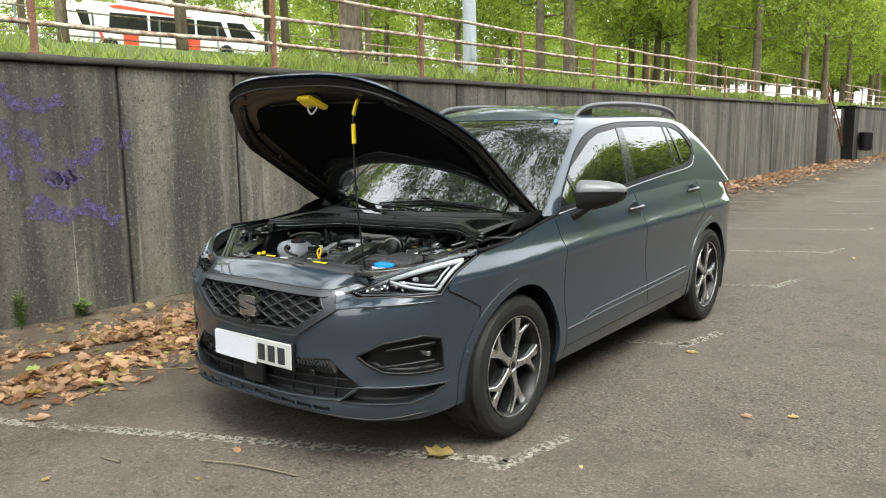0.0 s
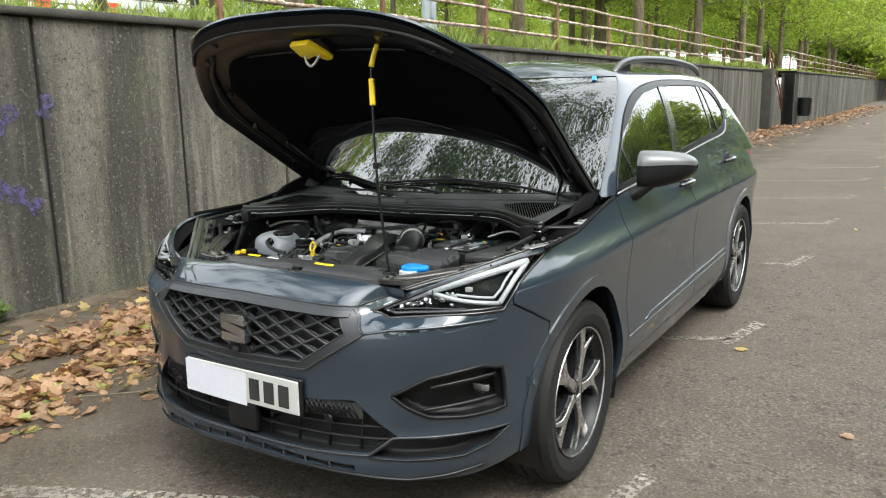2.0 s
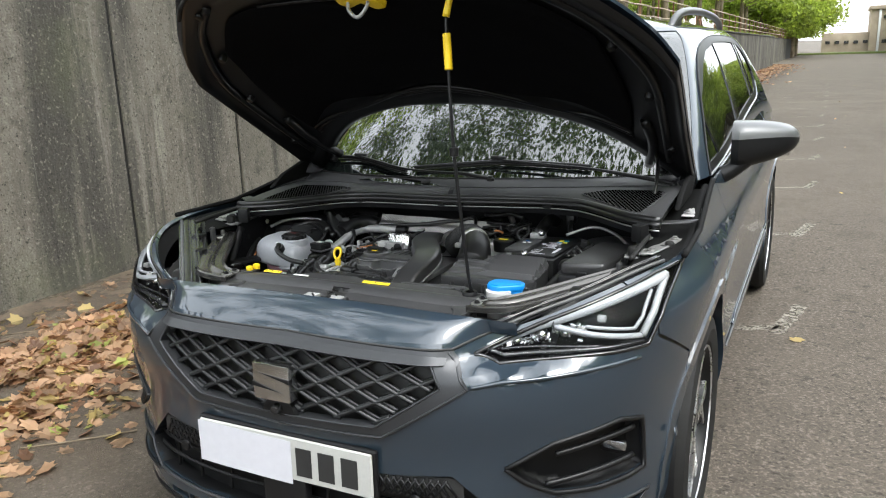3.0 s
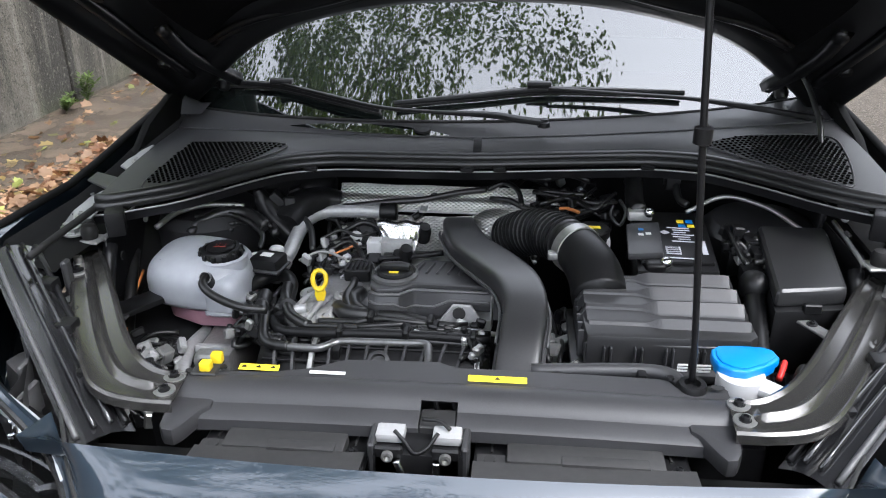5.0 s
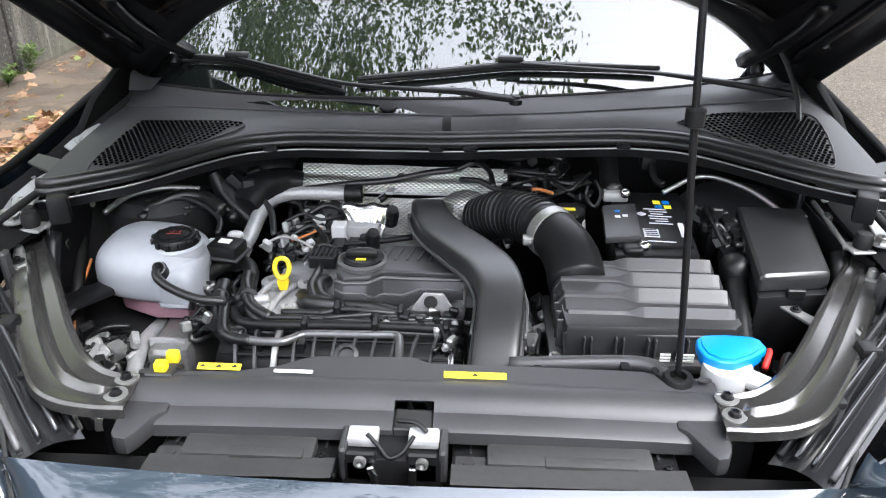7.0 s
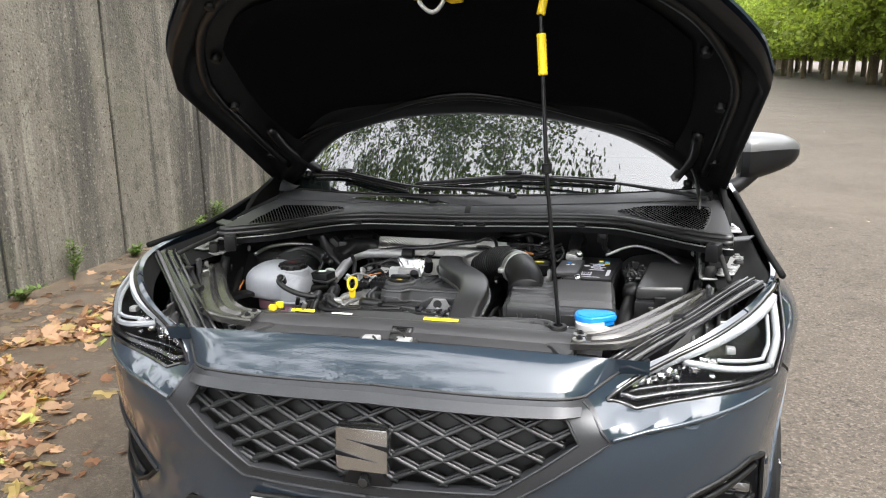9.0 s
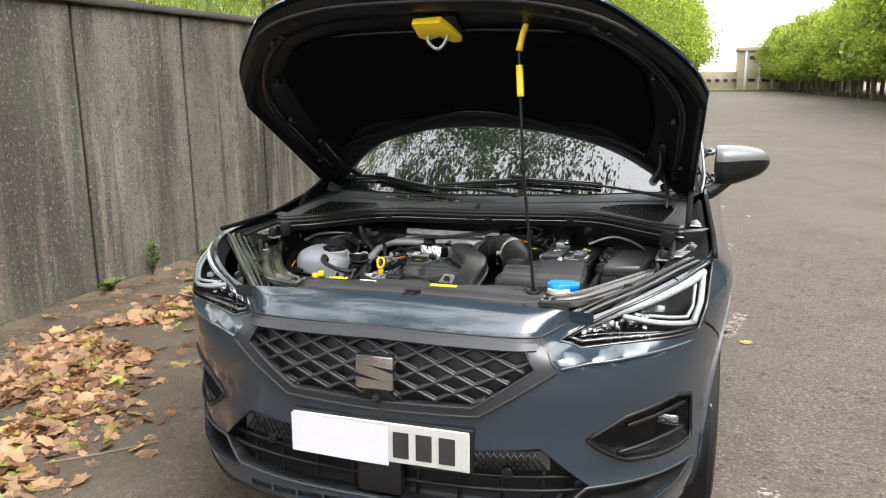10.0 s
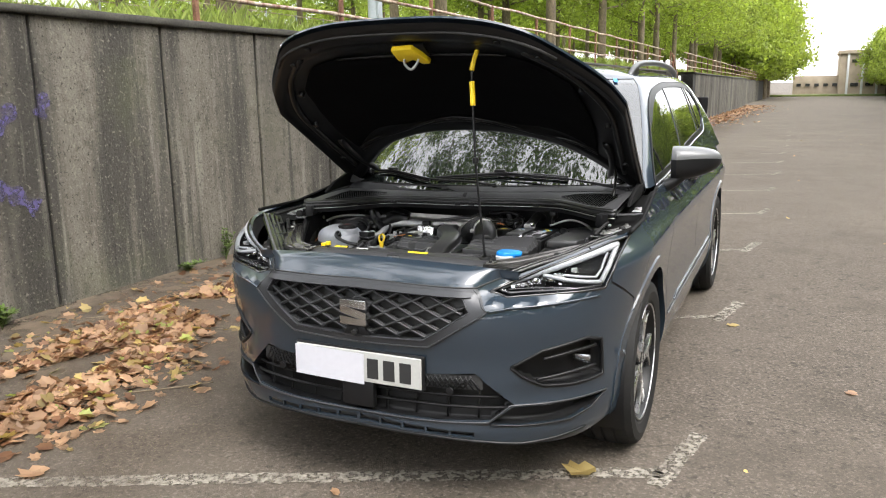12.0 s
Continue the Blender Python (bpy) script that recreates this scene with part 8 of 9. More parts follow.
    bit("filler_tab", prism([(0.43, -0.47), (0.445, -0.435), (0.485, -0.470), (0.484, -0.490), (0.465, -0.497)], 0.852, 0.866, "z", bevel=0.005), M_WHITE, owner=w)
    plan = [(0.386, -0.428), (0.389, -0.408), (0.402, -0.397), (0.432, -0.394), (0.470, -0.396), (0.482, -0.404), (0.486, -0.426), (0.462, -0.448), (0.428, -0.467), (0.408, -0.464), (0.391, -0.450)]
    lid = bit("lid", prism(plan, 0.870, 0.886, "z", bevel=0.005, seg=3), M_BLUE, "bright blue flip lid", owner=w)
    bit("lid_panel", prism([(0.435 + (x - 0.435) * 0.86, -0.43 + (y + 0.43) * 0.84) for x, y in plan], 0.884, 0.8885, "z", bevel=0.003), M_BLUE, owner=w)
    bit("lid_rim", prism([(0.435 + (x - 0.435) * 0.90, -0.43 + (y + 0.43) * 0.88) for x, y in plan], 0.860, 0.872, "z", bevel=0.003), M_BLUE, owner=w)


def pipes():
    """Hoses, pipes and wires, each one a part."""
    for name, mat, r, pts in (
        ("coolant_pipe", M_ALUM, 0.0155, [(-0.200, 0.150, 0.860), (-0.28, 0.150, 0.860), (-0.338, 0.144, 0.858), (-0.370, 0.116, 0.852), (-0.382, 0.07, 0.840), (-0.386, 0.01, 0.824), (-0.398, -0.05, 0.806)]),
        ("pipe_joint", M_BLACK, 0.020, [(-0.215, 0.150, 0.860), (-0.195, 0.150, 0.860), (-0.178, 0.150, 0.860)]),
        ("pipe_joint", M_ALUM, 0.020, [(-0.393, -0.02, 0.816), (-0.398, -0.05, 0.806), (-0.402, -0.07, 0.800)]),
        ("strut_seal", M_ALUM, 0.005, [(0.540, 0.13, 0.848), (0.575, 0.185, 0.850), (0.645, 0.210, 0.850), (0.705, 0.190, 0.850), (0.742, 0.145, 0.848)]),
        ("strut_seal", M_ALUM, 0.005, [(-0.622, 0.04, 0.848), (-0.605, 0.10, 0.850), (-0.56, 0.138, 0.850), (-0.48, 0.155, 0.848)]),
        ("harness", M_HOSE, 0.010, [(-0.60, 0.0, 0.86), (-0.56, 0.06, 0.87), (-0.50, 0.085, 0.87), (-0.45, 0.07, 0.86), (-0.42, 0.03, 0.85)]),
        ("harness", M_HOSE, 0.007, [(-0.45, 0.06, 0.85), (-0.40, 0.10, 0.87), (-0.36, 0.08, 0.85), (-0.34, 0.02, 0.82)]),
        ("harness", M_HOSE, 0.006, [(-0.29, 0.10, 0.83), (-0.25, 0.12, 0.845), (-0.21, 0.10, 0.84), (-0.20, 0.06, 0.825)]),
        ("harness", M_HOSE, 0.005, [(-0.31, 0.03, 0.815), (-0.27, 0.05, 0.83), (-0.24, 0.02, 0.825), (-0.22, -0.03, 0.82), (-0.205, -0.08, 0.815)]),
        ("harness", M_HOSE, 0.008, [(-0.235, -0.06, 0.81), (-0.225, -0.11, 0.815), (-0.23, -0.16, 0.81), (-0.215, -0.20, 0.80)]),
        ("orange_wire", M_ORANGE, 0.0025, [(-0.30, 0.00, 0.82), (-0.27, 0.02, 0.825), (-0.25, 0.05, 0.825)]),
        ("black_rail", M_FRAME, 0.006, [(-0.21, -0.002, 0.815), (-0.12, 0.005, 0.822), (-0.06, 0.01, 0.83)]),
        ("hot_wire", M_HOSE, 0.007, [(-0.30, 0.150, 0.868), (-0.20, 0.162, 0.878), (-0.12, 0.17, 0.884), (-0.04, 0.19, 0.895), (0.02, 0.20, 0.90)]),
        ("hot_wire", M_HOSE, 0.006, [(0.02, 0.20, 0.90), (0.06, 0.205, 0.915), (0.09, 0.17, 0.91), (0.10, 0.13, 0.89)]),
        ("hot_wire", M_HOSE, 0.006, [(0.03, 0.17, 0.89), (0.07, 0.15, 0.895), (0.11, 0.13, 0.885), (0.17, 0.12, 0.88)]),
        ("hot_wire", M_ALUM, 0.004, [(0.10, 0.16, 0.885), (0.14, 0.16, 0.886), (0.19, 0.158, 0.886)]),
        ("hot_wire", M_ORANGE, 0.004, [(0.18, 0.125, 0.89), (0.20, 0.118, 0.892), (0.22, 0.10, 0.892)]),
        ("ribbed_hose", M_HOSE, 0.011, [(-0.16, -0.205, 0.80), (-0.13, -0.21, 0.802), (-0.10, -0.212, 0.80), (-0.06, -0.222, 0.795)]),
        ("plug_lead", M_HOSE, 0.006, [(-0.20, -0.236, 0.80), (-0.16, -0.228, 0.806), (-0.11, -0.232, 0.806), (-0.07, -0.228, 0.80), (-0.04, -0.222, 0.79)]),
        ("metal_line", M_ALUM, 0.0045, [(-0.06, -0.232, 0.795), (0.0, -0.236, 0.795), (0.06, -0.238, 0.79)]),
        ("hose", M_HOSE, 0.014, [(-0.21, -0.12, 0.80), (-0.218, -0.15, 0.805), (-0.205, -0.185, 0.80), (-0.17, -0.20, 0.795)]),
        ("coolant_hose", M_HOSE, 0.0080, [(-0.487, -0.190, 0.862), (-0.487, -0.215, 0.855), (-0.46, -0.232, 0.842), (-0.41, -0.246, 0.830), (-0.36, -0.240, 0.822)]),
        ("coolant_hose", M_HOSE, 0.0145, [(-0.452, -0.130, 0.795), (-0.422, -0.084, 0.802), (-0.387, -0.064, 0.804), (-0.360, -0.090, 0.802), (-0.350, -0.140, 0.798), (-0.352, -0.195, 0.792)]),
        ("coolant_hose", M_HOSE, 0.012, [(-0.47, -0.13, 0.75), (-0.42, -0.12, 0.76), (-0.37, -0.11, 0.76), (-0.345, -0.14, 0.74)]),
        ("coolant_hose", M_HOSE, 0.013, [(-0.405, -0.13, 0.775), (-0.385, -0.18, 0.77), (-0.375, -0.24, 0.765), (-0.34, -0.28, 0.765), (-0.29, -0.295, 0.765)]),
        ("coolant_hose", M_HOSE, 0.010, [(-0.345, -0.20, 0.79), (-0.30, -0.245, 0.785), (-0.22, -0.262, 0.782), (-0.10, -0.264, 0.784), (0.04, -0.262, 0.782)]),
        ("metal_pipe", M_PIPE, 0.0075, [(-0.330, -0.301, 0.787), (-0.300, -0.305, 0.787), (-0.255, -0.306, 0.787), (-0.240, -0.298, 0.787), (-0.224, -0.285, 0.787), (-0.205, -0.281, 0.788), (-0.12, -0.279, 0.788), (-0.075, -0.277, 0.788), (-0.063, -0.280, 0.788), (-0.057, -0.292, 0.787), (-0.055, -0.32, 0.782), (-0.054, -0.35, 0.772)]),
        ("bent_hose", M_HOSE, 0.0095, [(-0.372, -0.215, 0.800), (-0.366, -0.250, 0.795), (-0.355, -0.285, 0.789), (-0.335, -0.300, 0.787), (-0.305, -0.305, 0.787)]),
        ("fuel_pipe", M_HOSE, 0.007, [(-0.27, -0.222, 0.792), (-0.20, -0.226, 0.796), (-0.13, -0.222, 0.797), (-0.08, -0.236, 0.795), (-0.03, -0.240, 0.792), (0.05, -0.240, 0.790)]),
        ("fuel_pipe", M_HOSE, 0.006, [(-0.30, -0.245, 0.795), (-0.22, -0.246, 0.797), (-0.10, -0.248, 0.795), (0.045, -0.247, 0.793)]),
        ("breather_hose", M_HOSE, 0.016, [(-0.245, -0.165, 0.79), (-0.225, -0.20, 0.80), (-0.19, -0.205, 0.80), (-0.155, -0.205, 0.79)]),
        ("black_pipe", M_BLACK, 0.007, [(-0.14, 0.14, 0.85), (-0.09, 0.19, 0.868), (0.02, 0.215, 0.885), (0.08, 0.23, 0.90), (0.11, 0.27, 0.905), (0.16, 0.24, 0.90)]),
        ("steel_pipe", M_ALUM, 0.006, [(-0.15, 0.10, 0.83), (-0.14, 0.15, 0.85), (-0.10, 0.18, 0.862)]),
        ("black_hose", M_HOSE, 0.009, [(0.03, 0.12, 0.85), (0.08, 0.10, 0.868), (0.115, 0.05, 0.865), (0.13, -0.03, 0.845)]),
        ("steel_pipe", M_ALUM, 0.005, [(0.07, 0.06, 0.84), (0.11, 0.03, 0.84), (0.128, -0.03, 0.835)]),
        ("front_hose", M_COVER, 0.012, [(0.12, -0.432, 0.846), (0.20, -0.430, 0.850), (0.28, -0.427, 0.852), (0.325, -0.434, 0.852), (0.347, -0.462, 0.848)]),
        ("cable_loop", M_STEELGREY, 0.006, [(-0.66, -0.02, 0.88), (-0.63, 0.03, 0.895), (-0.57, 0.065, 0.90), (-0.50, 0.075, 0.895)]),
        ("wire", M_HOSE, 0.006, [(-0.60, 0.04, 0.88), (-0.52, 0.05, 0.885), (-0.45, 0.02, 0.86), (-0.44, -0.02, 0.84)]),
        ("wire", M_HOSE, 0.012, [(-0.70, -0.05, 0.84), (-0.68, -0.12, 0.80), (-0.66, -0.20, 0.74), (-0.63, -0.30, 0.68)]),
        ("orange_wire", M_ORANGE, 0.003, [(-0.672, -0.08, 0.81), (-0.668, -0.16, 0.77), (-0.655, -0.22, 0.74)]),
        ("steel_pipe", M_ALUM, 0.014, [(-0.522, -0.15, 0.715), (-0.526, -0.22, 0.722), (-0.518, -0.28, 0.722), (-0.506, -0.33, 0.715), (-0.50, -0.40, 0.67)]),
        ("red_wire", M_RED, 0.005, [(0.50, -0.40, 0.83), (0.515, -0.37, 0.84), (0.525, -0.34, 0.82)]),
        ("wire", M_HOSE, 0.006, [(0.52, -0.41, 0.82), (0.545, -0.37, 0.835), (0.57, -0.39, 0.80)]),
        ("wire", M_HOSE, 0.008, [(0.25, 0.22, 0.92), (0.20, 0.23, 0.93), (0.15, 0.21, 0.925), (0.10, 0.24, 0.92)]),
        ("rail_pipe", M_BLACK, 0.009, [(-0.36, -0.215, 0.79), (-0.335, -0.255, 0.792), (-0.28, -0.266, 0.794), (-0.12, -0.262, 0.795), (0.05, -0.264, 0.793)]),
        ("thin_wire", M_HOSE, 0.0035, [(-0.26, -0.08, 0.82), (-0.235, -0.04, 0.832), (-0.20, -0.05, 0.828), (-0.185, -0.09, 0.82)]),
        ("thin_wire", M_HOSE, 0.0035, [(-0.33, 0.06, 0.83), (-0.29, 0.075, 0.845), (-0.25, 0.06, 0.84), (-0.21, 0.085, 0.838)]),
        ("thin_wire", M_STEELGREY, 0.003, [(-0.36, -0.02, 0.815), (-0.32, -0.005, 0.83), (-0.28, -0.015, 0.828), (-0.25, -0.03, 0.82)]),
        ("thin_wire", M_HOSE, 0.004, [(-0.58, 0.02, 0.872), (-0.52, 0.07, 0.888), (-0.46, 0.06, 0.88), (-0.43, 0.03, 0.868)]),
        ("thin_wire", M_HOSE, 0.004, [(0.22, 0.14, 0.905), (0.25, 0.10, 0.90), (0.275, 0.12, 0.91), (0.30, 0.16, 0.915)]),
    ):
        bit(name, tube(pts, r, seg=10), mat)
    for x, y, z in ((-0.22, -0.264, 0.795), (-0.10, -0.263, 0.796), (0.02, -0.264, 0.794), (-0.17, -0.229, 0.806), (-0.06, -0.229, 0.802)):
        bit("pipe_clip", box((x, y, z), (0.012, 0.026, 0.026), bevel=0.003, seg=1), M_BLACK)
    for x, y, z, turn in ((-0.375, -0.24, 0.767, 20), (-0.29, -0.296, 0.769, 80), (-0.345, -0.215, 0.79, 60), (-0.22, -0.300, 0.773, 90), (-0.40, -0.02, 0.803, 20), (0.16, -0.445, 0.84, 90), (0.285, -0.44, 0.846, 90)):
        bit("hose_clip", box((x, y, z), (0.022, 0.014, 0.028), bevel=0.004, turn=Matrix.Rotation(radians(turn), 4, "Z")), M_BLACK)


def shield_and_clutter():
    sh = bit("heat_shield", thicken(grid(lambda x, k: (x, 0.212 - 0.050 * k - 0.02 * x + 0.002 * math.sin(x * 40), 0.900 - 0.044 * k - 0.005 * math.sin(k * 6)), np.linspace(-0.315, 0.13, 38), np.linspace(0, 1, 10)), 0.003), M_FOIL, "embossed aluminium heat shield")
    bit("shield_edge", tube([(x, 0.162 - 0.02 * x, 0.857) for x in np.linspace(-0.315, 0.075, 16)], 0.003, seg=6, smooth=1), M_ALUM, owner=sh)
    bit("heat_shield", thicken(grid(lambda x, k: (x, 0.165 - 0.055 * k + 0.004 * math.sin(x * 30), 0.850 - 0.060 * k + 0.006 * math.sin(x * 12)), np.linspace(-0.27, 0.06, 26), np.linspace(0, 1, 8)), 0.003), M_FOIL)
    bit("heat_shield", thicken(grid(lambda u, v: (0.045 + 0.060 * math.cos(u) * math.cos(v), 0.105 + 0.055 * math.sin(u) * math.cos(v), 0.835 + 0.050 * math.sin(v)), np.linspace(0, 2 * math.pi, 28), np.linspace(1.55, 0.1, 10)), 0.003), M_FOIL)
    bit("black_panel", box((-0.25, 0.105, 0.80), (0.10, 0.012, 0.085), bevel=0.004, turn=Matrix.Rotation(radians(-30), 4, "X")), M_BLACK)
    bit("panel_vent", lathe([(0.014, 0), (0.014, 0.003), (0.010, 0.004), (0.0005, 0.002)], pose(-0.262, 0.095, 0.82, 60, 0, 0), seg=16), M_STEELGREY)
    for x, m in ((-0.098, M_INK_SHADE), (-0.131, M_ALUM)):
        bit("shield_hole", lathe([(0.010, 0), (0.010, 0.003), (0.0005, 0.003)], pose(x, 0.190, 0.8825, 42, 0, 0), seg=16), m, owner=sh)
    bit("shield_clip", box((-0.118, 0.150, 0.868), (0.018, 0.03, 0.006), bevel=0.002, seg=1), M_ALUM, owner=sh)
    # turbo actuator and white parts
    def crumple(u, v):
        w = 0.046 * (1 - 0.45 * v)
        x = -0.158 + w * u + 0.008 * v
        fold = 0.0035 * math.sin(u * 7 + 4 * v) * v + 0.001 * math.sin(u * 17 - 7 * v)
        return (x, 0.056 - 0.030 * v * (1 - 0.5 * u * u) + fold, 0.866 - 0.050 * v + 0.002 * math.sin(u * 6))

    a = bit("foil_wrap", thicken(grid(crumple, np.linspace(-1, 1, 26), np.linspace(0, 1, 16)), 0.002), M_CHROME, "crumpled bright foil heat wrap")
    bit("foil_top", thicken(grid(lambda u, v: (-0.158 + 0.048 * u, 0.056 + 0.030 * v + 0.002 * math.sin(u * 7), 0.867 + 0.004 * math.sin(v * 3.1) + 0.002 * math.sin(u * 6)), np.linspace(-1, 1, 18), np.linspace(0, 1, 6)), 0.002), M_CHROME, owner=a)
    bit("cast_body", box((-0.165, 0.045, 0.815), (0.075, 0.05, 0.06), bevel=0.010), M_CAST)
    bit("white_box", box((-0.208, 0.030, 0.826), (0.030, 0.030, 0.042), bevel=0.003, seg=1), M_WHITE)
    for x, y, z, r in ((-0.138, 0.005, 0.832, 0.016), (-0.158, 0.012, 0.818, 0.012), (-0.105, 0.060, 0.858, 0.015)):
        bit("sensor", lathe([(r, -0.03), (r, 0.0), (r * 0.8, 0.005), (r * 0.75, 0.012), (0.0005, 0.013)], pose(x, y, z, 25, 12, 0), seg=14), M_BLACK)
    bit("cream_plug", box((-0.215, 0.13, 0.83), (0.035, 0.02, 0.02), bevel=0.004), M_TANK)
    bit("cream_block", box((-0.212, 0.055, 0.795), (0.036, 0.05, 0.045), bevel=0.004), M_WHITE)
    bit("relay_box", box((-0.408, -0.070, 0.832), (0.062, 0.052, 0.036), bevel=0.008, turn=Matrix.Rotation(radians(-12), 4, "Z")), M_BLACK)
    bit("relay_rim", box((-0.408, -0.072, 0.826), (0.070, 0.060, 0.006), bevel=0.002, seg=1, turn=Matrix.Rotation(radians(-12), 4, "Z")), M_COVER)
    bit("label", box((-0.410, -0.068, 0.8505), (0.024, 0.016, 0.001), turn=Matrix.Rotation(radians(-12), 4, "Z")), M_LABEL)
    bit("white_cap", blob((-0.405, -0.020, 0.838), (0.016, 0.010, 0.010), 0.8), M_WHITE)
    bit("white_cap", blob((-0.440, -0.055, 0.838), (0.009, 0.009, 0.010), 0.8), M_WHITE)
    g = bit("grey_unit", box((-0.466, -0.205, 0.680), (0.075, 0.15, 0.12), bevel=0.018, seg=3), M_STEELGREY, "grey cast metal control unit")
    bit("label", box((-0.470, -0.155, 0.736), (0.035, 0.030, 0.001)), M_LABEL, owner=g)
    bit("unit_strap", box((-0.432, -0.205, 0.684), (0.012, 0.158, 0.128), bevel=0.004), M_STEELGREY, owner=g)
    bit("unit_strap", box((-0.466, -0.245, 0.682), (0.080, 0.012, 0.126), bevel=0.004), M_ALUM, owner=g)
    t = bit("intake_tube", tube([(-0.58, 0.22, 0.88), (-0.50, 0.24, 0.885), (-0.40, 0.235, 0.875), (-0.34, 0.235, 0.865)], [0.02, 0.04, 0.045, 0.04], seg=14), M_BLACK)
    bit("engine_mount", prism([(-0.50, 0.86), (-0.44, 0.92), (-0.42, 0.90), (-0.40, 0.80), (-0.52, 0.78)], 0.10, 0.13, "y", bevel=0.006), M_BLACK)
    bit("mount_bracket", loaf([(-0.475, 0.10, 0.925), (-0.462, 0.10, 0.895), (-0.435, 0.09, 0.860), (-0.40, 0.08, 0.825)], [0.03, 0.045, 0.06, 0.05], [0.02, 0.03, 0.04, 0.04]), M_BLACK)
    bit("inlet_elbow", loaf([(-0.31, 0.175, 0.868), (-0.35, 0.168, 0.872), (-0.395, 0.135, 0.868), (-0.415, 0.08, 0.850)], [0.05, 0.07, 0.085, 0.07], [0.05, 0.065, 0.07, 0.06], e=0.7), M_BLACK)
    rnd = random.Random(5)
    for zone, count, sizes, mats in (
        ((-0.35, -0.20, -0.05, 0.10, 0.765, 0.822), 52, (0.008, 0.026), (M_BLACK, M_BLACK, M_FRAME, M_ALUM, M_ALUM, M_WHITE)),
        ((-0.62, -0.52, -0.42, -0.22, 0.68, 0.765), 52, (0.010, 0.034), (M_BLACK, M_BLACK, M_FRAME, M_ALUM, M_STEELGREY, M_ALUM)),
        ((0.12, 0.30, 0.10, 0.28, 0.84, 0.91), 24, (0.010, 0.032), (M_BLACK, M_BLACK, M_FRAME, M_STEELGREY)),
        ((-0.44, -0.36, 0.10, 0.28, 0.82, 0.90), 8, (0.014, 0.035), (M_BLACK, M_FRAME)),
        ((0.52, 0.64, -0.40, -0.28, 0.66, 0.76), 10, (0.015, 0.04), (M_BLACK, M_FRAME, M_STEELGREY)),
        ((-0.22, 0.05, -0.255, -0.215, 0.785, 0.802), 18, (0.008, 0.022), (M_BLACK, M_FRAME, M_ALUM)),
        ((0.0, 0.045, -0.32, -0.24, 0.76, 0.80), 10, (0.010, 0.024), (M_BLACK, M_ALUM, M_STEELGREY)),
        ((-0.44, -0.34, -0.26, -0.10, 0.745, 0.80), 22, (0.010, 0.026), (M_BLACK, M_BLACK, M_FRAME, M_STEELGREY)),
        ((-0.34, -0.20, 0.10, 0.20, 0.79, 0.85), 16, (0.008, 0.022), (M_BLACK, M_FRAME, M_ALUM)),
        ((0.50, 0.56, -0.12, 0.06, 0.86, 0.895), 14, (0.010, 0.026), (M_BLACK, M_FRAME, M_BLACK)),
        ((-0.60, -0.44, 0.03, 0.14, 0.84, 0.875), 14, (0.010, 0.030), (M_BLACK, M_FRAME, M_ALUM)),
        ((0.15, 0.19, -0.36, -0.10, 0.74, 0.80), 10, (0.014, 0.03), (M_BLACK, M_FRAME, M_STEELGREY)),
    ):
        for _ in range(count):
            c = [rnd.uniform(zone[2 * i], zone[2 * i + 1]) for i in range(3)]
            s = [rnd.uniform(*sizes) for _ in range(3)]
            turn = Euler((rnd.uniform(-0.4, 0.4), rnd.uniform(-0.4, 0.4), rnd.uniform(0, 3))).to_matrix().to_4x4()
            bit("connector", box(c, s, bevel=0.003, seg=1, turn=turn), rnd.choice(mats))
        for _ in range(count // 2):
            p = [Vector([rnd.uniform(zone[2 * i], zone[2 * i + 1]) for i in range(3)]) for _ in range(4)]
            bit("wire", tube(p, rnd.uniform(0.003, 0.006), seg=6, smooth=5), M_HOSE)
    mod = bit("ignition_module", box((-0.222, -0.075, 0.822), (0.052, 0.040, 0.026), bevel=0.003, seg=1), M_BLACK)
    for k in range(5):
        bit("fin", box((-0.240 + 0.009 * k, -0.075, 0.837), (0.003, 0.032, 0.008)), M_FRAME, owner=mod)
    for pts, r in (([(-0.395, -0.14, 0.80), (-0.392, -0.18, 0.795), (-0.382, -0.225, 0.785), (-0.360, -0.262, 0.778), (-0.325, -0.275, 0.775)], 0.013), ([(-0.352, -0.13, 0.815), (-0.345, -0.17, 0.812), (-0.325, -0.215, 0.80), (-0.285, -0.245, 0.795)], 0.010), ([(-0.60, 0.02, 0.865), (-0.545, 0.055, 0.885), (-0.49, 0.06, 0.885), (-0.44, 0.03, 0.87)], 0.012)):
        bit("corrugated_hose", tube(pts, r, seg=12, smooth=9, ridges=1, ridge=0.14), M_HOSE)
    for x, y, z in ((-0.392, -0.18, 0.795), (-0.372, -0.245, 0.782), (-0.335, -0.272, 0.777), (-0.335, -0.195, 0.806)):
        bit("hose_ring", lathe([(0.012, -0.004), (0.0158, -0.003), (0.0158, 0.003), (0.012, 0.004)], pose(x, y, z, 70, 20, 0), seg=16), M_FRAME)
    bit("red_clip", box((-0.575, -0.345, 0.70), (0.012, 0.02, 0.012), bevel=0.002, seg=1), M_RED)
    bit("tank_bracket", box((-0.655, -0.235, 0.80), (0.05, 0.17, 0.012), bevel=0.003, turn=Matrix.Rotation(radians(-38), 4, "Z")), M_FRAME)
    bit("round_plug", blob((-0.60, -0.25, 0.74), (0.012, 0.012, 0.008), 0.9), M_STEELGREY)


shell_of_bay()
cross_member()
cowl()
wipers()
coolant_tank()
engine()
air_side()
pipes()
shield_and_clutter()

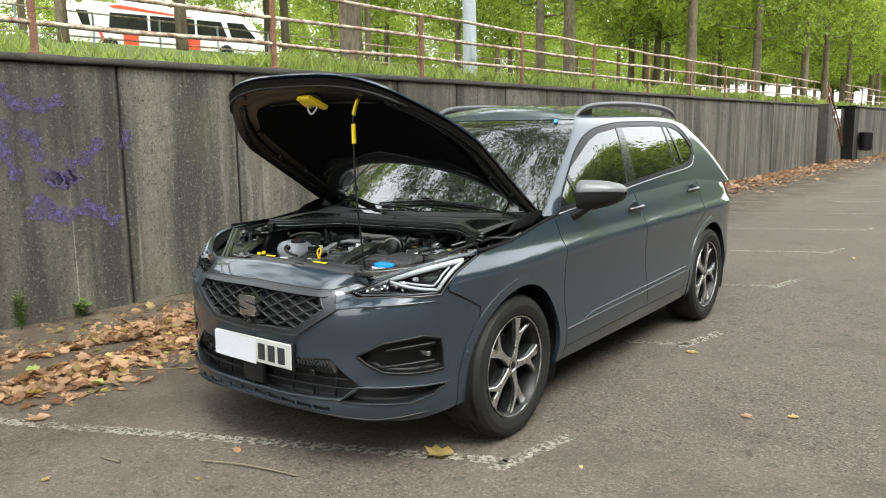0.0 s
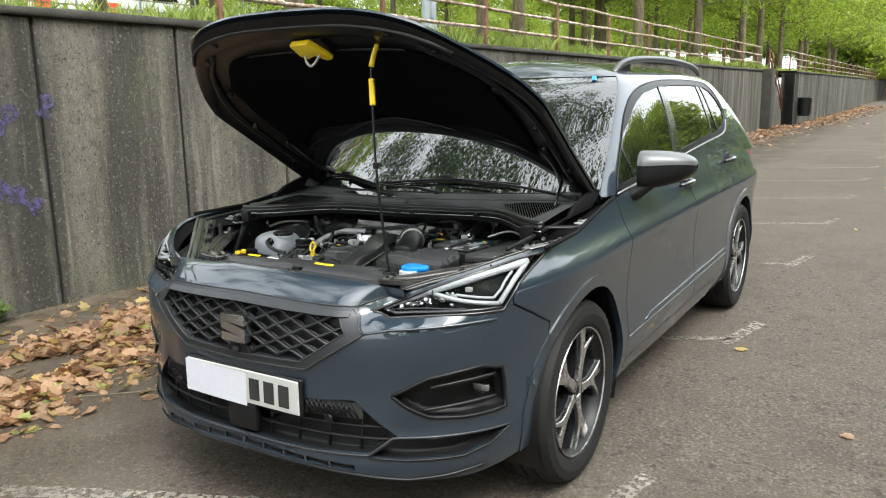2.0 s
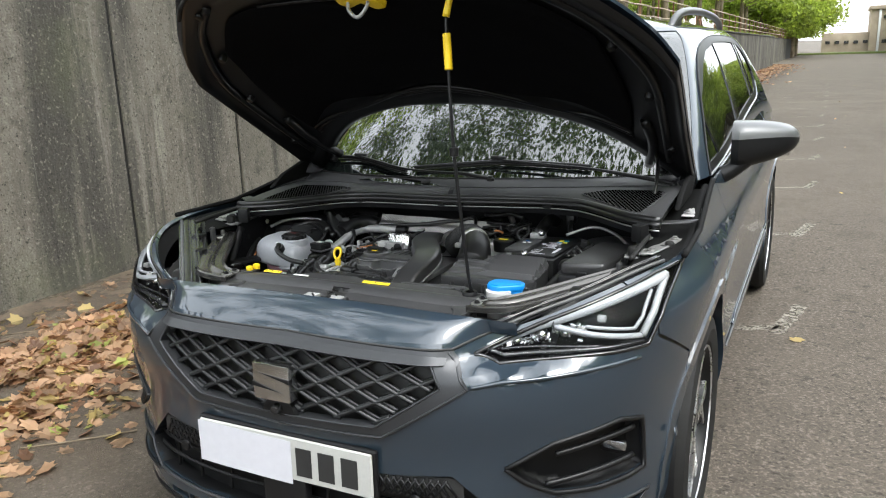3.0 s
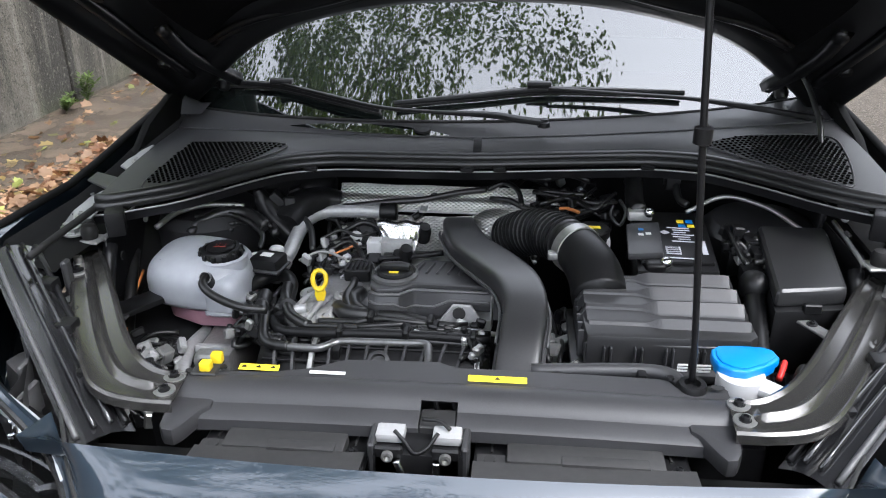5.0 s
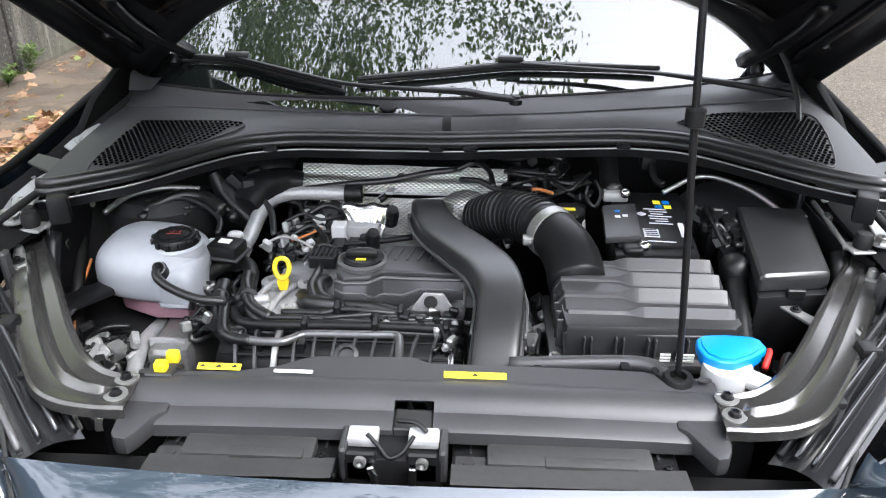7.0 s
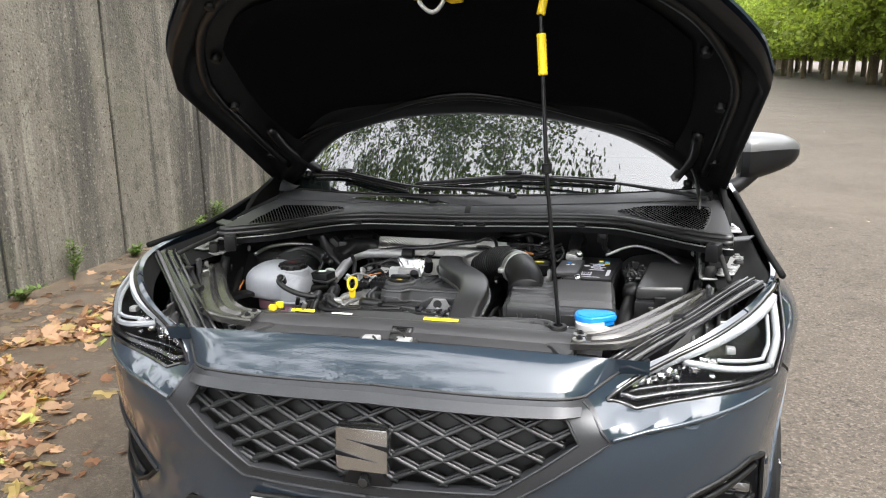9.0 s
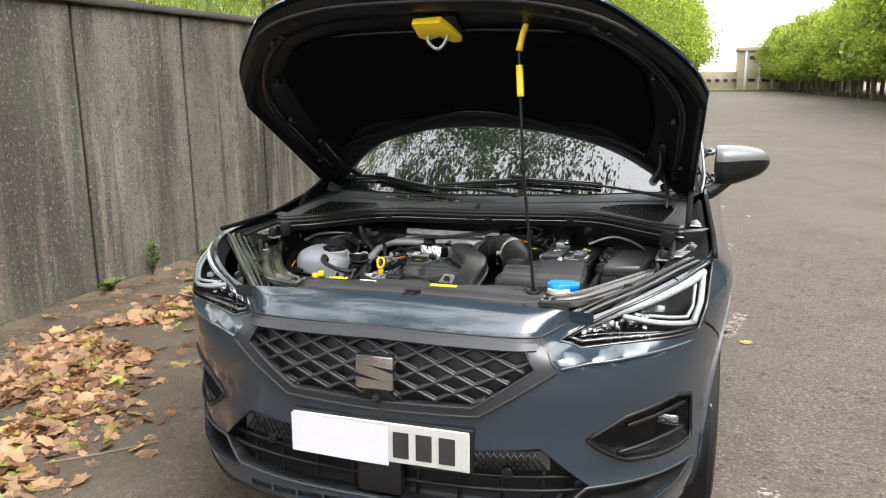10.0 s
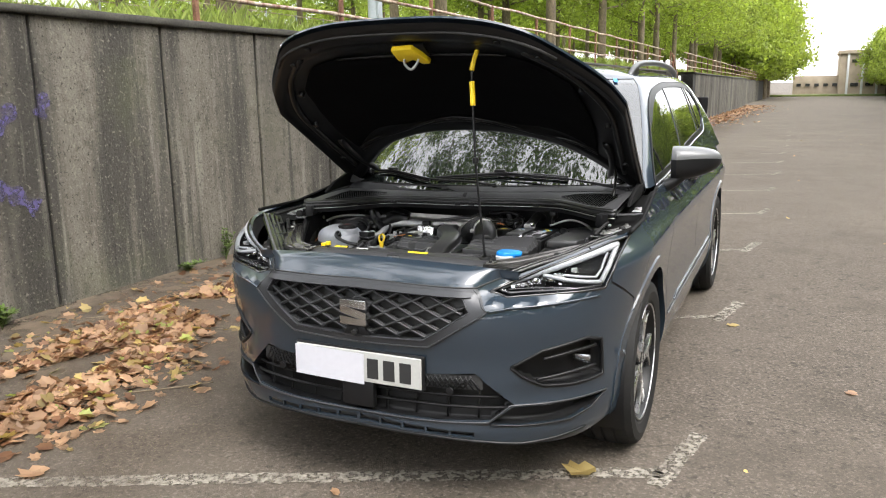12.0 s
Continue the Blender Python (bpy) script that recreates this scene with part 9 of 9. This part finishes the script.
# ---- fallen leaves, weeds and clutter ----
M_PURPLE = material("faded_purple_spray", (0.050, 0.040, 0.115), (0.085, 0.072, 0.150), rough=0.85, scale=9, fine=50)
M_TWIG = material("dry_twig", (0.10, 0.075, 0.05), (0.20, 0.16, 0.11), rough=0.9, scale=20, fine=90)
M_BUS = material("white_bus_paint", (0.55, 0.56, 0.57), (0.62, 0.63, 0.64), rough=0.3, scale=2, fine=30, coat=0.5)
M_BUSRED = material("orange_red_paint", (0.62, 0.06, 0.03), (0.70, 0.08, 0.04), rough=0.35, scale=2, fine=30, coat=0.5)
M_BEIGE = layered("beige_render", [((0.40, 0.33, 0.25), 0.8, (1, 1, 1), 0.3, 0.7, 1.0), ((0.26, 0.21, 0.16), 1.5, (1, 1, 0.3), 0.55, 0.75, 0.5)], bump=0.01, bump_scale=8)


def worn_through(m, lo, hi, scale, thins=None):
    """Lets the surface below show through where the coat has worn; thins: the x between which it thins out to nothing."""
    n, l, p = mix_nodes(m)
    where, tex, mask = n.new("ShaderNodeTexCoord"), n.new("ShaderNodeTexNoise"), n.new("ShaderNodeMapRange")
    tex.inputs["Scale"].default_value, tex.inputs["Detail"].default_value = scale, 6
    mask.inputs["From Min"].default_value, mask.inputs["From Max"].default_value = lo, hi
    l.new(where.outputs["Object"], tex.inputs["Vector"])
    l.new(tex.outputs["Fac"], mask.inputs["Value"])
    out = mask.outputs["Result"]
    if thins:
        axes, fade, both = n.new("ShaderNodeSeparateXYZ"), n.new("ShaderNodeMapRange"), n.new("ShaderNodeMath")
        fade.inputs["From Min"].default_value, fade.inputs["From Max"].default_value = thins[1], thins[0]
        both.operation = "MULTIPLY"
        l.new(where.outputs["Object"], axes.inputs[0])
        l.new(axes.outputs["X"], fade.inputs["Value"])
        l.new(fade.outputs["Result"], both.inputs[0])
        l.new(out, both.inputs[1])
        out = both.outputs[0]
    l.new(out, p.inputs["Alpha"])


worn_through(M_PURPLE, 0.30, 0.66, 20)
worn_through(M_LINE, 0.35, 0.55, 34)
worn_through(M_SOIL, 0.28, 0.60, 2.6, (-2.5, -0.55))


def leaf_shape(rnd, size):
    """A dry plane leaf: five pointed lobes on a stalk, curled up at the edges. Points and faces."""
    pts = [(0.0, 0.0, 0.0)]
    curl = rnd.uniform(0.05, 0.5)
    fold = rnd.uniform(-0.3, 0.3)
    for k in range(11):
        a = -2.3 + 4.6 * k / 10
        r = (1.0 if k % 2 == 0 else 0.70) * (1.0 - 0.22 * abs(a) / 2.3) * rnd.uniform(0.85, 1.1)
        x, y = r * math.sin(a), r * math.cos(a)
        pts.append((x, y, curl * r * r * rnd.uniform(0.4, 1.2) + fold * abs(x)))
    pts.append((0.03, -0.75, 0.1))
    pts = [(p[0] * size, p[1] * size, p[2] * size * 0.6) for p in pts]
    faces = [(0, k, k + 1) for k in range(1, 11)] + [(0, 11, 12), (0, 12, 1)]
    return pts, faces


def scatter_leaves(name, label, spots, seed, sizes, mats, weights):
    rnd = random.Random(seed)
    vs, fs, ms = [], [], []
    for x, y, z in spots:
        pts, faces = leaf_shape(rnd, rnd.uniform(*sizes))
        m = pose(x, y, z + 0.004, rnd.gauss(0, 16), rnd.gauss(0, 16), rnd.uniform(0, 360))
        low = 0.0
        moved = [m @ Vector(p) for p in pts]
        low = min(p.z for p in moved)
        lift = max(0.0, z + 0.003 - low)
        i = len(vs)
        vs += [(p.x, p.y, p.z + lift) for p in moved]
        fs += [tuple(i + k for k in f) for f in faces]
        which = rnd.choices(range(len(mats)), weights)[0]
        ms += [which] * len(faces)
    me = bpy.data.meshes.new(name)
    me.from_pydata(vs, [], fs)
    for m in mats:
        me.materials.append(m)
    me.polygons.foreach_set("material_index", ms)
    return tagged(new(name, me), label, "leaves", kind="stuff")


M_DRYDARK = leafy("brown_leaf", (0.10, 0.045, 0.022), (0.24, 0.12, 0.06))
M_GREENISH = leafy("green_fallen_leaf", (0.20, 0.24, 0.05), (0.32, 0.34, 0.10))


def leaves():
    rnd = random.Random(8)
    pile = []
    while len(pile) < 4300:
        y = rnd.uniform(-1.45, 3.2)
        mid = float(np.interp(y, [-1.4, -0.6, 0.0, 0.6, 1.3, 3.2], [-2.05, -2.08, -2.22, -2.42, -2.45, -2.42]))
        wide = float(np.interp(y, [-1.4, -0.9, -0.3, 0.3, 0.8, 1.6, 3.2], [0.34, 0.52, 0.50, 0.42, 0.36, 0.34, 0.34]))
        x = mid + rnd.gauss(0, 0.48) * wide
        dense = float(np.interp(y, [-1.4, -0.6, 0.6, 0.95, 1.3, 3.2], [0.5, 1.0, 0.9, 0.45, 0.14, 0.14]))
        if rnd.random() > dense or noise.noise((x * 1.6, y * 1.6, 5)) < -0.36:
            continue
        e = max(0.0, 1 - abs(x - mid) / wide)
        pile.append((x, y, rnd.random() * 0.04 * e))
    scatter_leaves("leaf_pile", "drift of dry brown and ochre plane leaves on the asphalt", pile, 3, (0.020, 0.056), [M_DRY, M_DRYDARK, M_YELLOW_LEAF, M_GREENISH], (6, 2.0, 1.0, 0.25))
    thin = [(rnd.uniform(-3.2, -1.35), rnd.uniform(-1.2, 3.4), 0) for _ in range(420)] + [(-3.2 + abs(rnd.gauss(0, 0.25)), rnd.uniform(-0.8, 5), 0) for _ in range(160)]
    scatter_leaves("thin_leaves", "thinly strewn dry leaves between car and wall", thin, 9, (0.02, 0.06), [M_DRY, M_DRYDARK, M_YELLOW_LEAF, M_GREENISH], (4, 2, 2, 0.6))
    far = [(wall_x(y) + 0.08 + abs(rnd.gauss(0, 0.45)) * (1 + y / 60), y, gz(y) + rnd.random() * 0.03) for y in (5 + 60 * rnd.random() ** 1.4 for _ in range(4200))]
    scatter_leaves("leaf_litter", "brown leaf litter along the foot of the wall", far, 4, (0.04, 0.085), [M_DRY, M_DRYDARK], (3, 2))
    loose = [(rnd.uniform(-3.1, 2.8), rnd.uniform(-2.6, 1.0), 0) for _ in range(26)] + [(rnd.uniform(1.2, 7), rnd.uniform(1, 30), 0) for _ in range(70)]
    loose = [p for p in loose if not (-0.95 < p[0] < 0.95 and p[1] > -0.9)]
    scatter_leaves("leaf_scraps", "small pale leaf scraps scattered over the asphalt", loose, 6, (0.012, 0.030), [M_DRY, M_YELLOW_LEAF], (1, 1))
    one = random.Random(2)
    for x, y, s, m in ((0.735, -0.40, 0.085, M_YELLOW_LEAF), (-1.30, -1.27, 0.075, M_DRY), (-1.46, -0.96, 0.07, M_DRY), (-1.28, -0.30, 0.06, M_DRY), (-2.35, 0.12, 0.08, M_GREENISH), (-2.0, -0.33, 0.07, M_GREENISH), (-1.80, 0.62, 0.075, M_YELLOW_LEAF), (-2.75, -0.55, 0.06, M_DRY), (1.12, 1.86, 0.05, M_YELLOW_LEAF), (1.95, 1.02, 0.035, M_YELLOW_LEAF), (1.75, 0.9, 0.04, M_DRY)):
        pts, faces = leaf_shape(one, s)
        me = bpy.data.meshes.new("fallen_leaf")
        me.from_pydata([(p[0], p[1], p[2] + 0.005 - min(q[2] for q in pts)) for p in pts], [], faces)
        me.materials.append(m)
        ob = new("fallen_leaf", me)
        ob.matrix_basis = pose(x, y, 0, 0, 0, one.uniform(0, 360))
        tagged(ob, "single curled plane leaf lying on the asphalt", "leaf", "single leaves")


leaves()


def twigs():
    for pts in (((-0.12, -1.10, 0.01), (0.05, -1.03, 0.014), (0.22, -0.98, 0.01), (0.36, -0.95, 0.008)), ((-1.62, -0.50, 0.01), (-1.45, -0.36, 0.012), (-1.30, -0.20, 0.01)), ((-2.95, 0.35, 0.01), (-2.85, 0.42, 0.02), (-2.78, 0.52, 0.012), (-2.88, 0.58, 0.01)), ((-0.55, -1.35, 0.01), (-0.42, -1.33, 0.01))):
        tagged(obj("twig", tube(pts, 0.004, seg=5, smooth=4), M_TWIG), "thin dry twig lying on the asphalt", "twig", "twigs")


twigs()


def weed(x, y, h, seed):
    rnd = random.Random(seed)
    t = thing("weed", "small green weed growing at the foot of the wall", "weed", (x, y, 0), "weeds")
    vs, fs, stems = [], [], bmesh.new()
    for _ in range(5):
        tip = Vector((rnd.gauss(0.03, 0.05), rnd.gauss(0, 0.06), h * rnd.uniform(0.6, 1.0)))
        line = curve([(0, 0, 0), tip * 0.5 + Vector((0, 0, 0.03)), tip], 5)
        tube(line, 0.0022, stems, seg=4, smooth=1)
        for p in line[2:]:
            for _ in range(4):
                a = rnd.uniform(0, 6.28)
                d = Vector((math.cos(a), math.sin(a), rnd.uniform(0.1, 0.7))).normalized()
                s = d.cross(Vector((0, 0, 1))).normalized() * 0.009
                ln = rnd.uniform(0.035, 0.07)
                i = len(vs)
                vs += [p, p + d * ln * 0.5 + s, p + d * ln, p + d * ln * 0.5 - s]
                fs += [(i, i + 1, i + 2), (i, i + 2, i + 3)]
    part("stem", stems, M_WEED, t)
    me = bpy.data.meshes.new("foliage")
    me.from_pydata([tuple(v) for v in vs], [], fs)
    me.materials.append(M_WEED)
    f = new("foliage", me)
    f.parent = t


for i, (x, y, h) in enumerate(((-3.22, -0.46, 0.36), (-3.22, 2.22, 0.30), (-3.22, 1.72, 0.10), (-3.22, 3.85, 0.14), (-3.22, 4.15, 0.22), (-3.23, 0.02, 0.16), (-3.22, 2.9, 0.09))):
    weed(x, y, h, 40 + i)


def graffiti():
    g = thing("graffiti", "faded purple spray-paint scrawl on the concrete wall", "graffiti")
    strokes = (
        ((-0.42, 1.85), (-0.36, 1.75), (-0.22, 1.70), (-0.02, 1.73), (0.05, 1.76)),
        ((-0.40, 1.60), (-0.42, 1.42), (-0.38, 1.25), (-0.33, 1.15)),
        ((-0.30, 1.47), (-0.21, 1.49), (-0.18, 1.38), (-0.185, 1.28)),
        ((0.03, 1.24), (0.15, 1.27), (0.27, 1.34), (0.34, 1.45)),
        ((0.53, 1.36), (0.56, 1.43), (0.60, 1.52)),
        ((-0.18, 1.17), (-0.10, 1.19), (-0.08, 1.10), (-0.02, 1.18), (0.03, 1.08), (0.08, 1.18), (0.13, 1.10)),
        ((-0.26, 0.84), (-0.22, 0.95), (-0.14, 0.97), (-0.10, 0.84), (0.05, 0.86), (0.20, 0.90), (0.30, 0.84), (0.44, 0.74)),
    )
    for s in strokes:
        line = curve([(0, y, z) for y, z in s], 8)
        w = 0.062 if s is not strokes[-1] else 0.075
        bm = bmesh.new()
        rows = []
        for i, p in enumerate(line):
            d = (line[min(i + 1, len(line) - 1)] - line[max(i - 1, 0)]).normalized()
            n = Vector((0, -d.z, d.y)) * w * (0.7 + 0.3 * math.sin(i * 0.7))
            rows.append([bm.verts.new((WALL_X + 0.009, (p + n * k).y, (p + n * k).z)) for k in (-1, 1)])
        for a, b in zip(rows, rows[1:]):
            bm.faces.new((a[0], a[1], b[1], b[0]))
        part("stroke", bm, M_PURPLE, g)


graffiti()

# ---- things beyond the wall and far off ----
def lamp_column():
    t = thing("lamp_column", "grey painted steel lamp column behind the railing", "lamp post", (-4.35, 7.15, bank_z(-4.35, 7.15)))
    part("shaft", lathe([(0.105, -0.2), (0.105, 1.3), (0.10, 1.35), (0.075, 1.45), (0.06, 7.0), (0.001, 7.0)], seg=28), M_STEEL_GREY, t)
    part("access_door", box((0.09, -0.05, 0.55), (0.03, 0.09, 0.35), bevel=0.006), M_STEEL_GREY, t)
    part("collar", lathe([(0.14, -0.02), (0.14, 0.06), (0.11, 0.08), (0.105, 0.08)], seg=24), M_FRAME, t)
    part("lantern", box((0.35, 0, 7.0), (0.8, 0.22, 0.12), bevel=0.05), M_STEEL_GREY, t)


lamp_column()


def coach():
    """A white coach with orange-red panels on the road above the park."""
    t = thing("coach", "white coach with orange-red panels and dark windows", "bus")
    L, H = 12.4, 2.9
    side = [(0.0, 0.35), (0.1, 1.5), (0.35, 2.5), (0.8, H), (10.3, H - 0.05), (11.3, 2.45), (12.2, 1.35), (12.4, 0.9), (12.4, 0.35)]
    part("body", prism(side, -1.2, 1.2, "y", bevel=0.10, seg=3), M_BUS, t)
    for x0, x1, x2, x3 in ((0.12, 0.75, 0.9, 0.45), (2.0, 4.2, 4.2, 1.9), (4.35, 7.2, 7.2, 4.35), (7.35, 9.0, 9.4, 7.35), (9.4, 10.6, 11.5, 9.7)):
        part("window", prism([(x0, 2.35), (x1, 2.35), (x2, 1.45), (x3, 1.45)], -1.235, -1.19, "y", bevel=0.03, seg=1), M_GLOSSBLACK, t)
    part("windscreen", prism([(10.9, 2.42), (11.35, 2.38), (12.15, 1.4), (12.1, 1.35)], -1.1, 1.1, "y"), M_GLOSSBLACK, t)
    for x0, x1, z0, z1 in ((2.7, 3.6, 0.35, 1.42), (6.6, 7.5, 0.35, 1.15)):
        part("red_panel", prism([(x0, z0), (x1, z0), (x1, z1), (x0, z1)], -1.23, -1.19, "y"), M_BUSRED, t)
    part("red_panel", prism([(1.9, 2.72), (2.6, 2.80), (7.0, 2.45), (7.0, 2.40), (2.2, 2.62)], -1.232, -1.19, "y"), M_BUSRED, t)
    part("red_panel", prism([(1.2, 1.5), (1.35, 1.6), (1.75, 0.4), (1.6, 0.4)], -1.23, -1.19, "y"), M_BUSRED, t)
    for x in (1.9, 9.3):
        w = part("wheel", lathe([(0.30, -0.15), (0.5, -0.14), (0.5, 0.14), (0.30, 0.15)], Matrix.Translation((x, -1.1, 0.45)) @ Matrix.Rotation(radians(90), 4, "X"), seg=24), M_RUBBER, t)
    t.matrix_basis = pose(-41.4, 20.6, 5.62, 0, 0, 82)


coach()


def road_rail():
    t = thing("guard_rail", "pale metal guard rail beside the upper road", "railing")
    for k in range(20):
        y = 6 + 2.4 * k
        part("post", box((-21.5, y, bank_z(-21.5, y) + 0.5), (0.06, 0.06, 1.0), bevel=0.01, seg=1), M_STEEL_GREY, t)
    for h in (0.95, 0.55, 0.2):
        part("rail", tube([(-21.5, y, bank_z(-21.5, y) + h) for y in np.linspace(6, 51, 20)], 0.03, seg=6, smooth=1), M_RUST, t)


road_rail()


def litter_bin():
    t = thing("litter_bin", "dark grey litter bin fixed to the wall", "litter bin", (-2.52, 31.7, gz(32) + 0.36))
    part("bin_body", lathe([(0.20, 0), (0.24, 0.05), (0.26, 0.70), (0.24, 0.72), (0.22, 0.70), (0.20, 0.1), (0.001, 0.1)], seg=24), M_FRAME, t)
    part("bracket", box((-0.2, 0, 0.4), (0.12, 0.08, 0.5), bevel=0.01), M_FRAME, t)


litter_bin()


def building():
    t = thing("far_building", "long beige building with small dark windows at the road's end", "building")
    z0 = gz(126)
    part("wall", box((14.0, 130, z0 + 3.1), (17.0, 9, 6.4), bevel=0.05), M_BEIGE, t)
    part("wall", box((2.6, 131, z0 + 1.4), (6.2, 9, 3.0), bevel=0.05), M_BEIGE, t)
    part("roof_edge", box((14.0, 129.8, z0 + 6.15), (17.4, 9.4, 0.5), bevel=0.05), M_BEIGE, t)
    for x in np.arange(6.6, 22, 1.9):
        part("pilaster", box((x, 125.4, z0 + 3.0), (0.3, 0.3, 6.0), bevel=0.03), M_BUS, t)
        for z in (1.6, 4.9):
            w = part("window", box((x + 0.95, 125.42, z0 + z), (1.0, 0.16, 0.45)), M_GLOSSBLACK, t)
    for x in np.arange(0.3, 5.6, 1.2):
        part("window", box((x, 126.42, z0 + 1.6), (0.6, 0.16, 0.4)), M_GLOSSBLACK, t)
    part("verge", box((6, 122.5, z0 + 0.12), (26, 3.0, 0.3), bevel=0.1), M_TURF, t)


building()
